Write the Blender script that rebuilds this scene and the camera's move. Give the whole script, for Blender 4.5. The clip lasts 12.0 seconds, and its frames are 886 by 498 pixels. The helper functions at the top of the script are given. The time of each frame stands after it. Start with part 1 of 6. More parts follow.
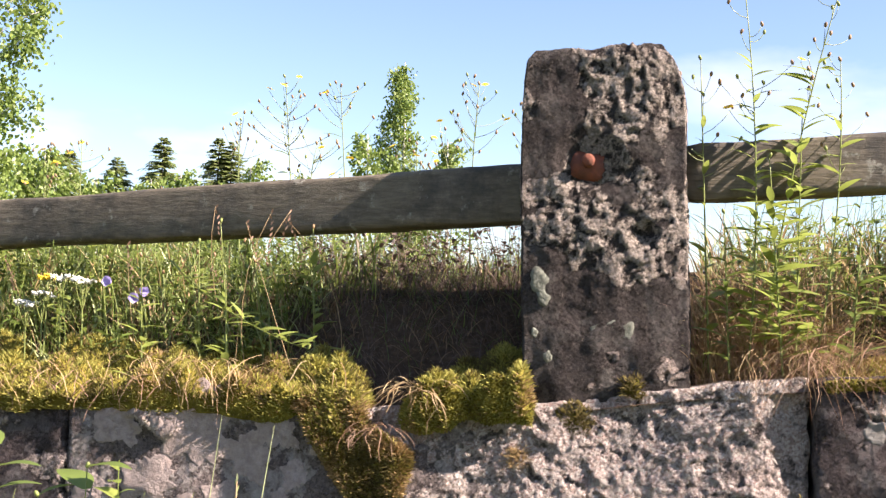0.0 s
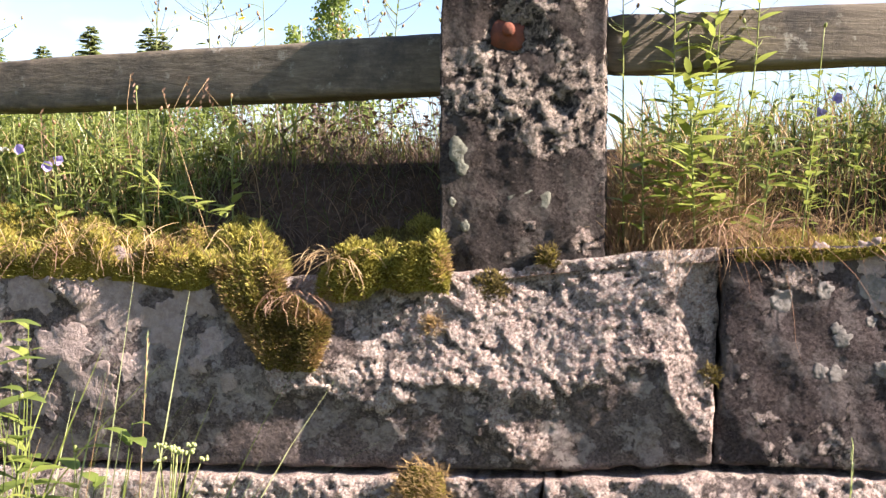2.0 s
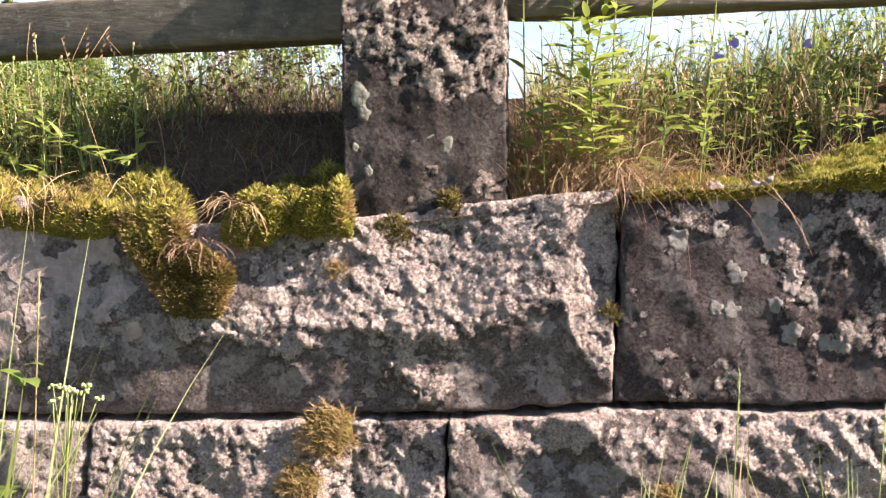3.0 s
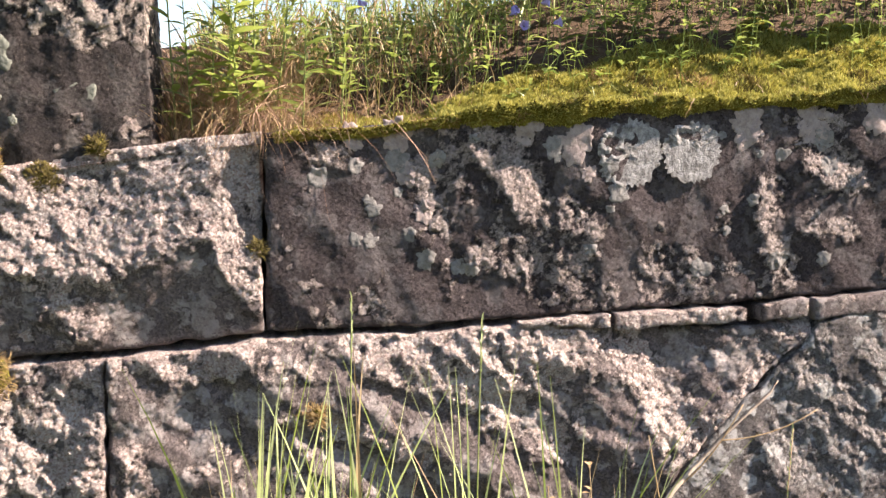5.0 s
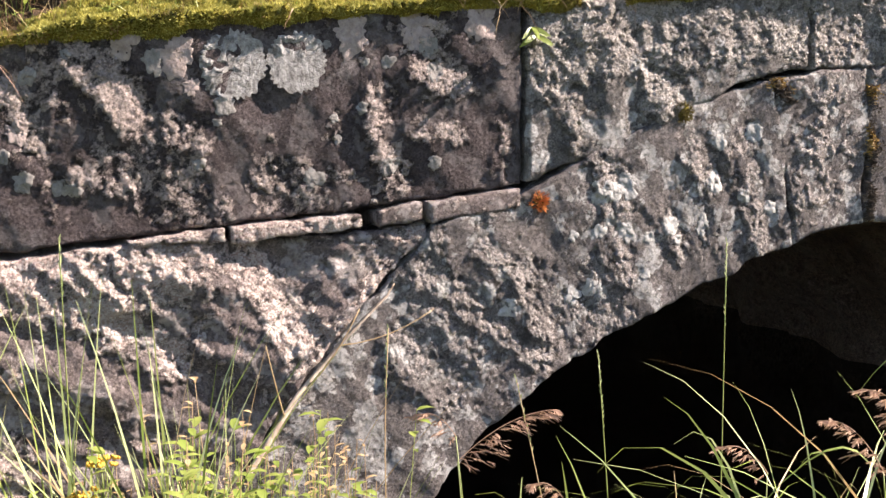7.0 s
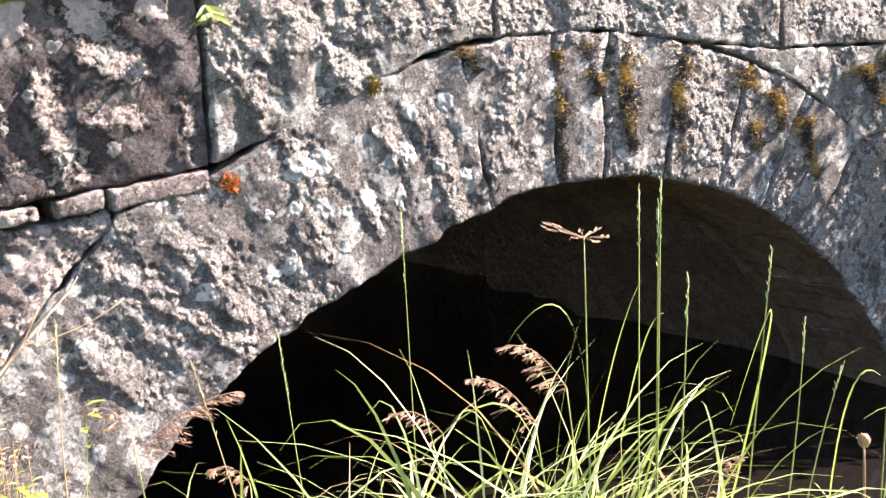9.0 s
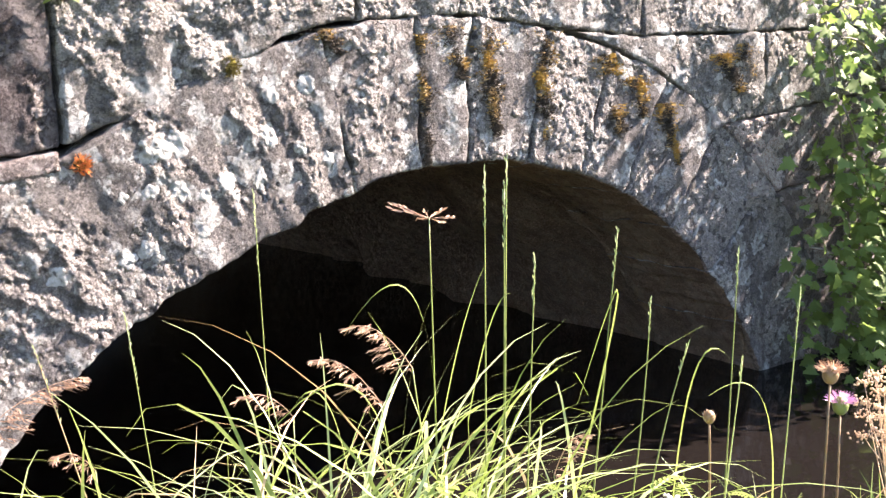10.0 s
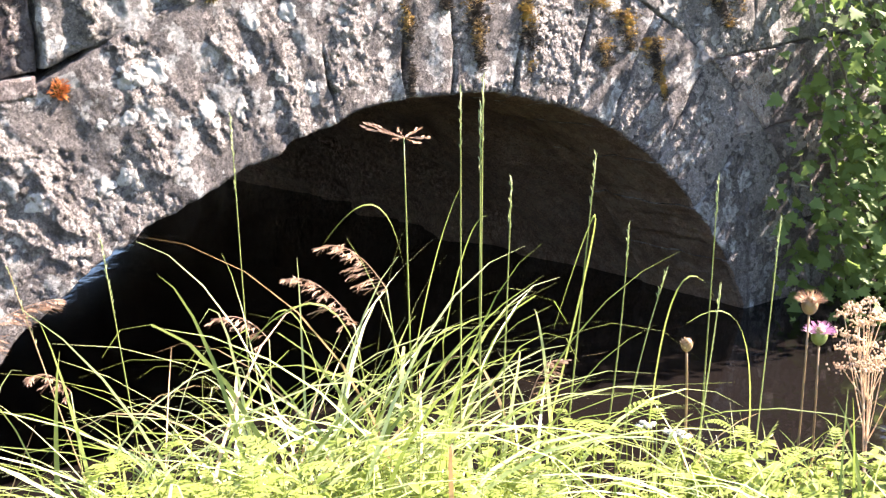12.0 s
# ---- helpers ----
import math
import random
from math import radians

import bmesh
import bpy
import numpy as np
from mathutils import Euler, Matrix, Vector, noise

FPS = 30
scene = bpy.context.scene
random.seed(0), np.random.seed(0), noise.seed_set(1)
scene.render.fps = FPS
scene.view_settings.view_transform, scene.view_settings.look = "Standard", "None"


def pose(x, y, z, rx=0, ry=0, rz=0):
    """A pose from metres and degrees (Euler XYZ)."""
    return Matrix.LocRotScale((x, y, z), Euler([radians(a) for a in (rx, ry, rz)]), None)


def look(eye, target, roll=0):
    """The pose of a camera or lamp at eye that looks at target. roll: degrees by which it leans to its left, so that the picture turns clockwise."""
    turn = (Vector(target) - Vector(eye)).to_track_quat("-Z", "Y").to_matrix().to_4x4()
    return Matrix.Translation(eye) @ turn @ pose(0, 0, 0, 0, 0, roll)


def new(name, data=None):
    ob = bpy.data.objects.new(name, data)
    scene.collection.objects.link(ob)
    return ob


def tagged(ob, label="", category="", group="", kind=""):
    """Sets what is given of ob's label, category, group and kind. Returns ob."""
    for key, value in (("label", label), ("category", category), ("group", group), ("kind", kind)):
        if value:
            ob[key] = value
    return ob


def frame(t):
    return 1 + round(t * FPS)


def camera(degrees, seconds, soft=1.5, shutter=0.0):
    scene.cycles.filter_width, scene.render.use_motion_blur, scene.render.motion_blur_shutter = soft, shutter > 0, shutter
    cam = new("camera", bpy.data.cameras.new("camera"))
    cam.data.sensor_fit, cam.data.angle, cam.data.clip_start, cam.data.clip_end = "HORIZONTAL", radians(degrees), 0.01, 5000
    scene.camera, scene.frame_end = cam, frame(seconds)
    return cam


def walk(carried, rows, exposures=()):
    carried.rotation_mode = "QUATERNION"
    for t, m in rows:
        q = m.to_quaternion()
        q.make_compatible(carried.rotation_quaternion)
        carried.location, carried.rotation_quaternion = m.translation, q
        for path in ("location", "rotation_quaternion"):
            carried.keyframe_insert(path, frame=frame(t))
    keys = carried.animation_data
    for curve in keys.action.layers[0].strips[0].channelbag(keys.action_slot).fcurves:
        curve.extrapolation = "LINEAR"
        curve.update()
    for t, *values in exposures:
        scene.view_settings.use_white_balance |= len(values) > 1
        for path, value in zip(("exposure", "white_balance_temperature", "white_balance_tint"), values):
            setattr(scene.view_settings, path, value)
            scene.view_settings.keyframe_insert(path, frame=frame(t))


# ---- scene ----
cam = camera(40.92, 12.0, soft=1.4)
# seconds, eye x y z, yaw to the left of +y, pitch, roll
ROWS = [
    (0, -0.3478, -2.4927, 0.1888, 9.569, 3.876, 2.343),
    (0.5, -0.3598, -2.4908, 0.1747, 9.012, 3.161, 2.411),
    (1, -0.3463, -2.4837, 0.1656, 8.723, 1.467, 2.471),
    (1.5, -0.3273, -2.4793, 0.1477, 8.051, 0.063, 2.696),
    (2, -0.3103, -2.486, 0.131, 6.212, -0.949, 2.709),
    (2.5, -0.28, -2.4793, 0.1052, 4.707, -1.928, 2.454),
    (4.5, -0.0453, -2.6574, 0.0711, -4.551, -3.475, 0.382),
    (5, 0.0442, -2.6675, 0.0801, -7.667, -4.763, 0.288),
    (5.5, 0.1266, -2.6867, 0.1025, -10.283, -5.888, 0.291),
    (6, 0.2037, -2.7082, 0.1106, -13.203, -7.096, -0.618),
    (6.5, 0.2742, -2.7188, 0.0913, -16.446, -7.981, -0.803),
    (7, 0.3508, -2.7411, 0.0654, -19.754, -8.839, -1.365),
    (7.5, 0.4098, -2.7569, 0.0561, -21.857, -9.356, -1.614),
    (9.5, 0.6227, -2.8576, 0.037, -32.665, -10.58, -3.689),
    (10, 0.648, -2.8754, 0.0249, -35.049, -11.04, -2.895),
    (10.5, 0.6666, -2.8905, 0.0072, -35.667, -11.681, -2.426),
    (11, 0.6751, -2.891, -0.0048, -35.666, -12.669, -2.129),
    (11.5, 0.6762, -2.8898, -0.0185, -35.385, -13.647, -2.172),
    (12, 0.6758, -2.8923, -0.026, -35.192, -13.548, -2.496),
]


def view(x, y, z, yaw, pitch, roll):
    a, p = radians(yaw), radians(pitch)
    ahead = Vector((-math.sin(a) * math.cos(p), math.cos(a) * math.cos(p), math.sin(p)))
    return look((x, y, z), Vector((x, y, z)) + ahead, roll)


# the camera opens up and warms a little as it turns to the dark arch
EXPOSURES = [(0.0, 2.02, 6550, 20), (2.5, 2.2, 6650, 21), (5.5, 2.28, 6600, 19), (7.5, 2.28, 6450, 19), (9.5, 3.28, 6350, 19), (12.0, 3.28, 6400, 20)]
walk(cam, [(r[0], view(*r[1:])) for r in ROWS], EXPOSURES)

# ---- light ----
SUN_AZ, SUN_EL = -12.0, 36.0  # degrees: from +x towards -y, and up
world = bpy.data.worlds.new("sky")
scene.world = world
world.use_nodes = True
wn = world.node_tree
sky = wn.nodes.new("ShaderNodeTexSky")
sky.sky_type, sky.sun_disc = "NISHITA", False
sky.sun_elevation, sky.sun_rotation = radians(SUN_EL), radians(90.0 - SUN_AZ)
sky.air_density, sky.dust_density, sky.ozone_density = 1.0, 0.2, 1.8
wn.nodes["Background"].inputs["Strength"].default_value = 0.06
sky_co = wn.nodes.new("ShaderNodeTexCoord")
sky_map = wn.nodes.new("ShaderNodeMapping")
sky_map.inputs["Scale"].default_value = (1.0, 1.0, 2.6)
sky_map.inputs["Location"].default_value = (0.35, 0.0, 0.1)
wn.links.new(sky_co.outputs["Generated"], sky_map.inputs[0])
cloud = wn.nodes.new("ShaderNodeTexNoise")
cloud.inputs["Scale"].default_value, cloud.inputs["Detail"].default_value, cloud.inputs["Roughness"].default_value = 3.2, 6.0, 0.5
wn.links.new(sky_map.outputs[0], cloud.inputs["Vector"])
cloud_ramp = wn.nodes.new("ShaderNodeValToRGB")
cloud_ramp.color_ramp.elements[0].position, cloud_ramp.color_ramp.elements[1].position = 0.56, 0.88
wn.links.new(cloud.outputs[0], cloud_ramp.inputs[0])
sky_mix = wn.nodes.new("ShaderNodeMix")
sky_mix.data_type = "RGBA"
sky_mix.inputs[7].default_value = (6.8, 6.8, 7.0, 1)
wn.links.new(cloud_ramp.outputs[0], sky_mix.inputs[0])
wn.links.new(sky.outputs[0], sky_mix.inputs[6])
wn.links.new(sky_mix.outputs[2], wn.nodes["Background"].inputs["Color"])

sun = new("sun", bpy.data.lights.new("sun", "SUN"))
sun.data.energy, sun.data.angle, sun.data.color = 5.0, radians(0.55), (1.0, 0.90, 0.76)
az, el = radians(SUN_AZ), radians(SUN_EL)
to_sun = Vector((math.cos(el) * math.cos(az), math.cos(el) * math.sin(az), math.sin(el)))
sun.matrix_world = look(to_sun * 30, (0, 0, 0))


# ---- materials ----
class Mat:
    """Small helper to write node materials tersely."""

    def __init__(self, name):
        self.m = bpy.data.materials.new(name)
        self.m.use_nodes = True
        self.t = self.m.node_tree
        self.b = self.t.nodes["Principled BSDF"]
        self.co = self.node("ShaderNodeTexCoord").outputs["Object"]

    def node(self, kind, **props):
        n = self.t.nodes.new(kind)
        for k, v in props.items():
            setattr(n, k, v)
        return n

    def link(self, a, b):
        self.t.links.new(a, b)
        return b

    def put(self, sock, v):
        if hasattr(v, "links"):
            self.link(v, sock)
        else:
            sock.default_value = v

    def where(self, scale=(1, 1, 1), rot=(0, 0, 0)):
        n = self.node("ShaderNodeMapping")
        n.inputs["Scale"].default_value = scale
        n.inputs["Rotation"].default_value = rot
        self.link(self.co, n.inputs[0])
        return n.outputs[0]

    def noise(self, scale, detail=4.0, rough=0.55, at=None, dist=0.0):
        n = self.node("ShaderNodeTexNoise")
        n.inputs["Scale"].default_value, n.inputs["Detail"].default_value = scale, detail
        n.inputs["Roughness"].default_value, n.inputs["Distortion"].default_value = rough, dist
        self.link(at or self.co, n.inputs["Vector"])
        return n.outputs[0]

    def cells(self, scale, feature="F1", at=None, out="Distance"):
        n = self.node("ShaderNodeTexVoronoi", feature=feature)
        n.inputs["Scale"].default_value = scale
        self.link(at or self.co, n.inputs["Vector"])
        return n.outputs[out]

    def ramp(self, f, *stops):
        n = self.node("ShaderNodeValToRGB")
        e = n.color_ramp.elements
        while len(e) < len(stops):
            e.new(0.5)
        for i, (p, c) in enumerate(stops):
            e[i].position = p
            e[i].color = (*c, 1) if isinstance(c, tuple) else (c, c, c, 1)
        self.put(n.inputs[0], f)
        return n.outputs[0]

    def mix(self, f, a, b, mode="MIX"):
        n = self.node("ShaderNodeMix", data_type="RGBA", blend_type=mode)
        self.put(n.inputs[0], f)
        for s, v in ((6, a), (7, b)):
            self.put(n.inputs[s], (*v, 1) if isinstance(v, tuple) else v)
        return n.outputs[2]

    def math(self, op, a, b=0.0):
        n = self.node("ShaderNodeMath", operation=op)
        self.put(n.inputs[0], a)
        self.put(n.inputs[1], b)
        return n.outputs[0]

    def rand(self):
        return self.node("ShaderNodeObjectInfo").outputs["Random"]

    def island(self):
        return self.node("ShaderNodeNewGeometry").outputs["Random Per Island"]

    def bump(self, h, strength=0.5, dist=0.01, after=None):
        n = self.node("ShaderNodeBump")
        n.inputs["Strength"].default_value, n.inputs["Distance"].default_value = strength, dist
        self.link(h, n.inputs["Height"])
        if after:
            self.link(after, n.inputs["Normal"])
        return n.outputs[0]

    def done(self, color, rough=0.8, normal=None, **more):
        self.put(self.b.inputs["Base Color"], (*color, 1) if isinstance(color, tuple) else color)
        self.put(self.b.inputs["Roughness"], rough)
        if normal:
            self.link(normal, self.b.inputs["Normal"])
        for k, v in more.items():
            self.put(self.b.inputs[k.replace("_", " ")], v)
        return self.m


def stone_mat(name, base, dark, pale, lichen=0.5, pinkness=0.5, streak=0.0, clean=0.0):
    """Weathered granite: pale freshly broken patches by the wear attribute, with shade painted into its hollows, dark
    crust between, lichen spots.
    """
    k = Mat(name)
    wear_shade = k.node("ShaderNodeAttribute", attribute_name="wear_shade").outputs["Fac"]
    big = k.noise(2.3, 4, 0.6)
    mid = k.noise(9.0, 5, 0.65)
    fine = k.noise(130.0, 4, 0.7)
    ragged = k.math("ADD", wear_shade, k.math("MULTIPLY", k.math("SUBTRACT", k.noise(64.0, 7, 0.8), 0.5), 2.6))
    fresh = k.ramp(ragged, (0.36 - clean, 0.0), (0.74 - clean, 1.0))
    speck = k.cells(210.0, out="Color")
    c = k.mix(k.ramp(mid, (0.35, 0.0), (0.68, 1.0)), base, tuple(v * 0.8 for v in base))
    c = k.mix(k.math("MULTIPLY", k.ramp(big, (0.42, 0.0), (0.62, 1.0)), pinkness), c, (0.50, 0.385, 0.345))
    c = k.mix(k.ramp(k.noise(60.0, 6, 0.75), (0.52, 0.0), (0.64, 0.5)), c, pale)
    d = k.mix(k.ramp(k.noise(16.0, 8, 0.75), (0.40, 0.0), (0.68, 1.0)), dark, tuple(1.7 * u for u in dark))
    c = k.mix(fresh, d, c)
    old = k.ramp(ragged, (0.45 - clean, 1.0), (0.95 - clean, 0.38))
    c = k.mix(k.math("MULTIPLY", k.ramp(k.noise(95.0, 6, 0.85), (0.53, 0.0), (0.60, 0.8)), old), c, tuple(0.8 * v for v in dark))
    c = k.mix(0.5, c, k.ramp(speck, (0.15, 0.12), (0.5, 0.45), (0.85, 0.75)), "OVERLAY")
    c = k.mix(k.ramp(k.noise(230.0, 3, 0.8), (0.58, 0.0), (0.66, 0.38)), c, tuple(0.7 * v for v in dark))
    if streak:
        dots = k.cells(24.0)
        where_dots = k.ramp(k.noise(3.5, 3), (0.45, 0.0), (0.58, 1.0))
        c = k.mix(k.math("MULTIPLY", k.ramp(dots, (0.20, 0.9), (0.30, 0.0)), where_dots), c, tuple(0.45 * v for v in dark))
        runs = k.noise(7.0, 6, 0.7, at=k.where((1.0, 1.0, 0.16)))
        c = k.mix(k.math("MULTIPLY", k.ramp(runs, (0.57, 0.0), (0.66, 1.0)), streak), c, dark)
    warped = k.node("ShaderNodeVectorMath", operation="ADD")
    k.link(k.co, warped.inputs[0])
    wob = k.node("ShaderNodeTexNoise")
    wob.inputs["Scale"].default_value, wob.inputs["Detail"].default_value = 34.0, 5.0
    k.link(k.co, wob.inputs["Vector"])
    sc = k.node("ShaderNodeVectorMath", operation="SCALE")
    sc.inputs["Scale"].default_value = 0.045
    k.link(wob.outputs["Color"], sc.inputs[0])
    k.link(sc.outputs[0], warped.inputs[1])
    spots = k.cells(11.0, at=warped.outputs[0])
    some = k.ramp(k.noise(3.0, 2), (0.42, 0.0), (0.55, 1.0))
    grey = k.mix(k.ramp(k.noise(90, 4, 0.7), (0.4, 0.0), (0.6, 1.0)), pale, tuple(0.55 * v for v in pale))
    c = k.mix(k.math("MULTIPLY", k.math("MULTIPLY", k.ramp(spots, (0.22, 0.9), (0.26, 0.0)), some), lichen), c, grey)
    # broad dark blotches and pale crusts on the quieter stretches
    c = k.mix(k.math("MULTIPLY", k.ramp(k.noise(24.0, 6, 0.7, at=warped.outputs[0]), (0.56, 0.0), (0.62, 0.55)), old), c, tuple(0.7 * v for v in dark))
    quiet = k.ramp(ragged, (0.15 - clean, 1.0), (0.65 - clean, 0.0))
    crust = k.ramp(k.noise(12.0, 6, 0.6, at=warped.outputs[0]), (0.525, 0.0), (0.545, 1.0))
    thin = k.ramp(k.noise(48.0, 5, 0.7), (0.36, 0.25), (0.55, 0.9))
    c = k.mix(k.math("MULTIPLY", k.math("MULTIPLY", k.math("MULTIPLY", crust, thin), quiet), lichen), c, tuple(0.72 * v for v in pale))
    h = k.math("ADD", k.noise(70.0, 8, 0.8), k.math("MULTIPLY", fine, 0.7))
    n = k.bump(h, 1.0, 0.008)
    grit = k.math("ADD", k.math("ADD", k.noise(48.0, 6, 0.75), k.math("MULTIPLY", k.cells(95.0), -0.6)), k.math("MULTIPLY", k.noise(190.0, 5, 0.8), 0.55))
    n = k.bump(k.math("MULTIPLY", grit, k.ramp(ragged, (0.2 - clean, 0.15), (0.6 - clean, 1.0))), 1.0, 0.026, n)
    return k.done(c, k.ramp(mid, (0.3, 0.8), (0.7, 0.95)), n, Specular_IOR_Level=0.08)


STONE = stone_mat("granite_weathered", (0.70, 0.59, 0.535), (0.135, 0.110, 0.104), (0.60, 0.535, 0.505), 0.65, 0.5)
STONE_DARK = stone_mat("granite_dark_crust", (0.50, 0.42, 0.385), (0.062, 0.050, 0.050), (0.40, 0.36, 0.35), 0.3, 0.35, clean=-0.10)
STONE_PALE = stone_mat("granite_pale", (0.46, 0.415, 0.38), (0.14, 0.126, 0.118), (0.58, 0.56, 0.54), 0.9, 0.3, clean=0.02)
STONE_RING = stone_mat("granite_ring", (0.42, 0.375, 0.35), (0.135, 0.119, 0.113), (0.58, 0.56, 0.535), 1.0, 0.12, 0.9, clean=0.06)
STONE_POST = stone_mat("granite_post", (0.50, 0.42, 0.36), (0.052, 0.043, 0.040), (0.38, 0.35, 0.32), 0.18, 0.6, clean=-0.04)


def leaf_mat(name, a, b, trans=0.35, rough=0.45):
    k = Mat(name)
    c = k.mix(k.island(), a, b)
    c = k.mix(k.ramp(k.noise(30, 3), (0.4, 0.0), (0.75, 0.35)), c, tuple(0.6 * v for v in a))
    t = k.node("ShaderNodeBsdfTranslucent")
    k.link(c, t.inputs[0])
    m = k.node("ShaderNodeMixShader")
    m.inputs[0].default_value = trans
    k.done(c, rough, Specular_IOR_Level=0.45)
    k.link(k.b.outputs[0], m.inputs[1])
    k.link(t.outputs[0], m.inputs[2])
    k.link(m.outputs[0], k.t.nodes["Material Output"].inputs[0])
    return k.m


GRASS = leaf_mat("grass_green", (0.17, 0.23, 0.04), (0.29, 0.33, 0.09), 0.45)
GRASS_DARK = leaf_mat("grass_deep", (0.08, 0.12, 0.025), (0.15, 0.19, 0.05), 0.4)
GRASS_DRY = leaf_mat("grass_dry", (0.34, 0.22, 0.11), (0.50, 0.37, 0.20), 0.3, 0.6)
GRASS_PALE = leaf_mat("grass_pale_green", (0.38, 0.46, 0.16), (0.55, 0.58, 0.30), 0.4, 0.35)
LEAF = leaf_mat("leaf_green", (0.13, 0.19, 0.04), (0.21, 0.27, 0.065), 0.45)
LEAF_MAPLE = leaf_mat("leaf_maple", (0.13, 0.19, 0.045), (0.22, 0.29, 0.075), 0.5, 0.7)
# paler leaf tone: fresh leaves, and sunlit ones with the light in the colour
LEAF_LIGHT = leaf_mat("leaf_fresh_sunlit", (0.23, 0.30, 0.06), (0.34, 0.38, 0.10), 0.5)
BIRCH_LEAF = leaf_mat("leaf_birch", (0.13, 0.20, 0.04), (0.24, 0.30, 0.07), 0.4)
NEEDLE = leaf_mat("needles", (0.06, 0.10, 0.03), (0.11, 0.16, 0.05), 0.15, 0.6)
NEEDLE_SUNNY = leaf_mat("needles_sunlit", (0.17, 0.22, 0.07), (0.27, 0.30, 0.11), 0.5, 0.6)
SEED = leaf_mat("seed_head", (0.30, 0.17, 0.11), (0.45, 0.29, 0.20), 0.3, 0.7)
STEM = leaf_mat("stem_green", (0.16, 0.22, 0.05), (0.26, 0.27, 0.09), 0.15)
STEM_RED = leaf_mat("stem_reddish", (0.22, 0.13, 0.07), (0.30, 0.20, 0.10), 0.1)
YELLOW = leaf_mat("petal_yellow", (0.80, 0.55, 0.03), (0.85, 0.66, 0.06), 0.3)
YELLOW_OCHRE = leaf_mat("flower_ochre", (0.55, 0.32, 0.03), (0.70, 0.45, 0.06), 0.25, 0.7)
WHITE = leaf_mat("petal_white", (0.75, 0.74, 0.68), (0.82, 0.81, 0.76), 0.3)
VIOLET = leaf_mat("petal_violet", (0.38, 0.31, 0.66), (0.50, 0.43, 0.78), 0.35)
PINK = leaf_mat("petal_pink", (0.52, 0.22, 0.42), (0.66, 0.36, 0.55), 0.35)
FADED = leaf_mat("thistle_faded", (0.34, 0.19, 0.11), (0.50, 0.32, 0.20), 0.2, 0.9)
CREAM = leaf_mat("umbel_cream_pink", (0.60, 0.42, 0.28), (0.75, 0.60, 0.42), 0.3, 0.7)
MOSS = leaf_mat("moss_yellow_green", (0.20, 0.195, 0.035), (0.46, 0.41, 0.10), 0.3, 0.8)
MOSS_BROWN = leaf_mat("moss_brown", (0.22, 0.14, 0.06), (0.44, 0.31, 0.14), 0.25, 0.9)
# stem brown taken darker to carry the shade on the soil
DEAD_SHADED = leaf_mat("dead_stem", (0.085, 0.058, 0.046), (0.17, 0.12, 0.095), 0.1, 0.9)
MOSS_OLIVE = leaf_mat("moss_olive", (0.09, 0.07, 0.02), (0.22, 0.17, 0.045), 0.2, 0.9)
MOSS_DARK = leaf_mat("crust_dark", (0.035, 0.026, 0.018), (0.075, 0.055, 0.035), 0.1, 0.95)
MOSS_GOLD = leaf_mat("moss_golden", (0.30, 0.17, 0.03), (0.42, 0.28, 0.06), 0.2, 0.9)


def soil_mat(name, a, b):
    k = Mat(name)
    c = k.mix(k.ramp(k.noise(7, 6, 0.7), (0.35, 0.0), (0.7, 1.0)), a, b)
    c = k.mix(k.ramp(k.noise(60, 4, 0.7), (0.45, 0.0), (0.7, 0.6)), c, tuple(1.8 * v for v in b))
    return k.done(c, 0.95, k.bump(k.noise(45, 6, 0.7), 0.9, 0.02), Specular_IOR_Level=0.15)


SOIL = soil_mat("soil_with_litter", (0.050, 0.033, 0.021), (0.095, 0.062, 0.040))
TURF = soil_mat("turf_ground", (0.035, 0.05, 0.015), (0.07, 0.08, 0.025))
MOSS_BED = soil_mat("moss_bed", (0.10, 0.09, 0.015), (0.20, 0.16, 0.03))


def wood_mat():
    k = Mat("wood_weathered_grey")
    grain = k.noise(14, 6, 0.7, at=k.where((0.35, 6, 6)))
    c = k.mix(k.ramp(grain, (0.35, 0.0), (0.7, 1.0)), (0.085, 0.070, 0.050), (0.18, 0.148, 0.108))
    c = k.mix(k.ramp(k.noise(5, 7, 0.75), (0.48, 0.0), (0.62, 0.85)), c, (0.040, 0.035, 0.030))
    c = k.mix(k.ramp(k.noise(22, 5, 0.7), (0.60, 0.0), (0.68, 0.55)), c, (0.33, 0.32, 0.27))
    return k.done(c, 0.85, k.bump(k.math("ADD", grain, k.math("MULTIPLY", k.noise(60, 3), 0.4)), 0.6, 0.006))



def lichen_mat(name, a, b):
    k = Mat(name)
    c = k.mix(k.ramp(k.noise(55, 6, 0.75), (0.38, 0.0), (0.62, 1.0)), a, b)
    return k.done(c, 0.95, k.bump(k.noise(110, 5, 0.7), 1.0, 0.006), Specular_IOR_Level=0.08)


LICHEN = lichen_mat("lichen_leafy_grey", (0.36, 0.345, 0.33), (0.12, 0.11, 0.105))
LICHEN_GREY = lichen_mat("lichen_crust_grey", (0.26, 0.242, 0.225), (0.16, 0.148, 0.138))
LICHEN_WHITE = lichen_mat("lichen_crust_white", (0.42, 0.405, 0.385), (0.25, 0.24, 0.225))
LICHEN_GREEN = lichen_mat("lichen_crust_greenish", (0.21, 0.215, 0.175), (0.12, 0.12, 0.10))
LICHEN_PINK = lichen_mat("lichen_crust_pinkish", (0.36, 0.295, 0.27), (0.25, 0.20, 0.185))
WOOD = wood_mat()


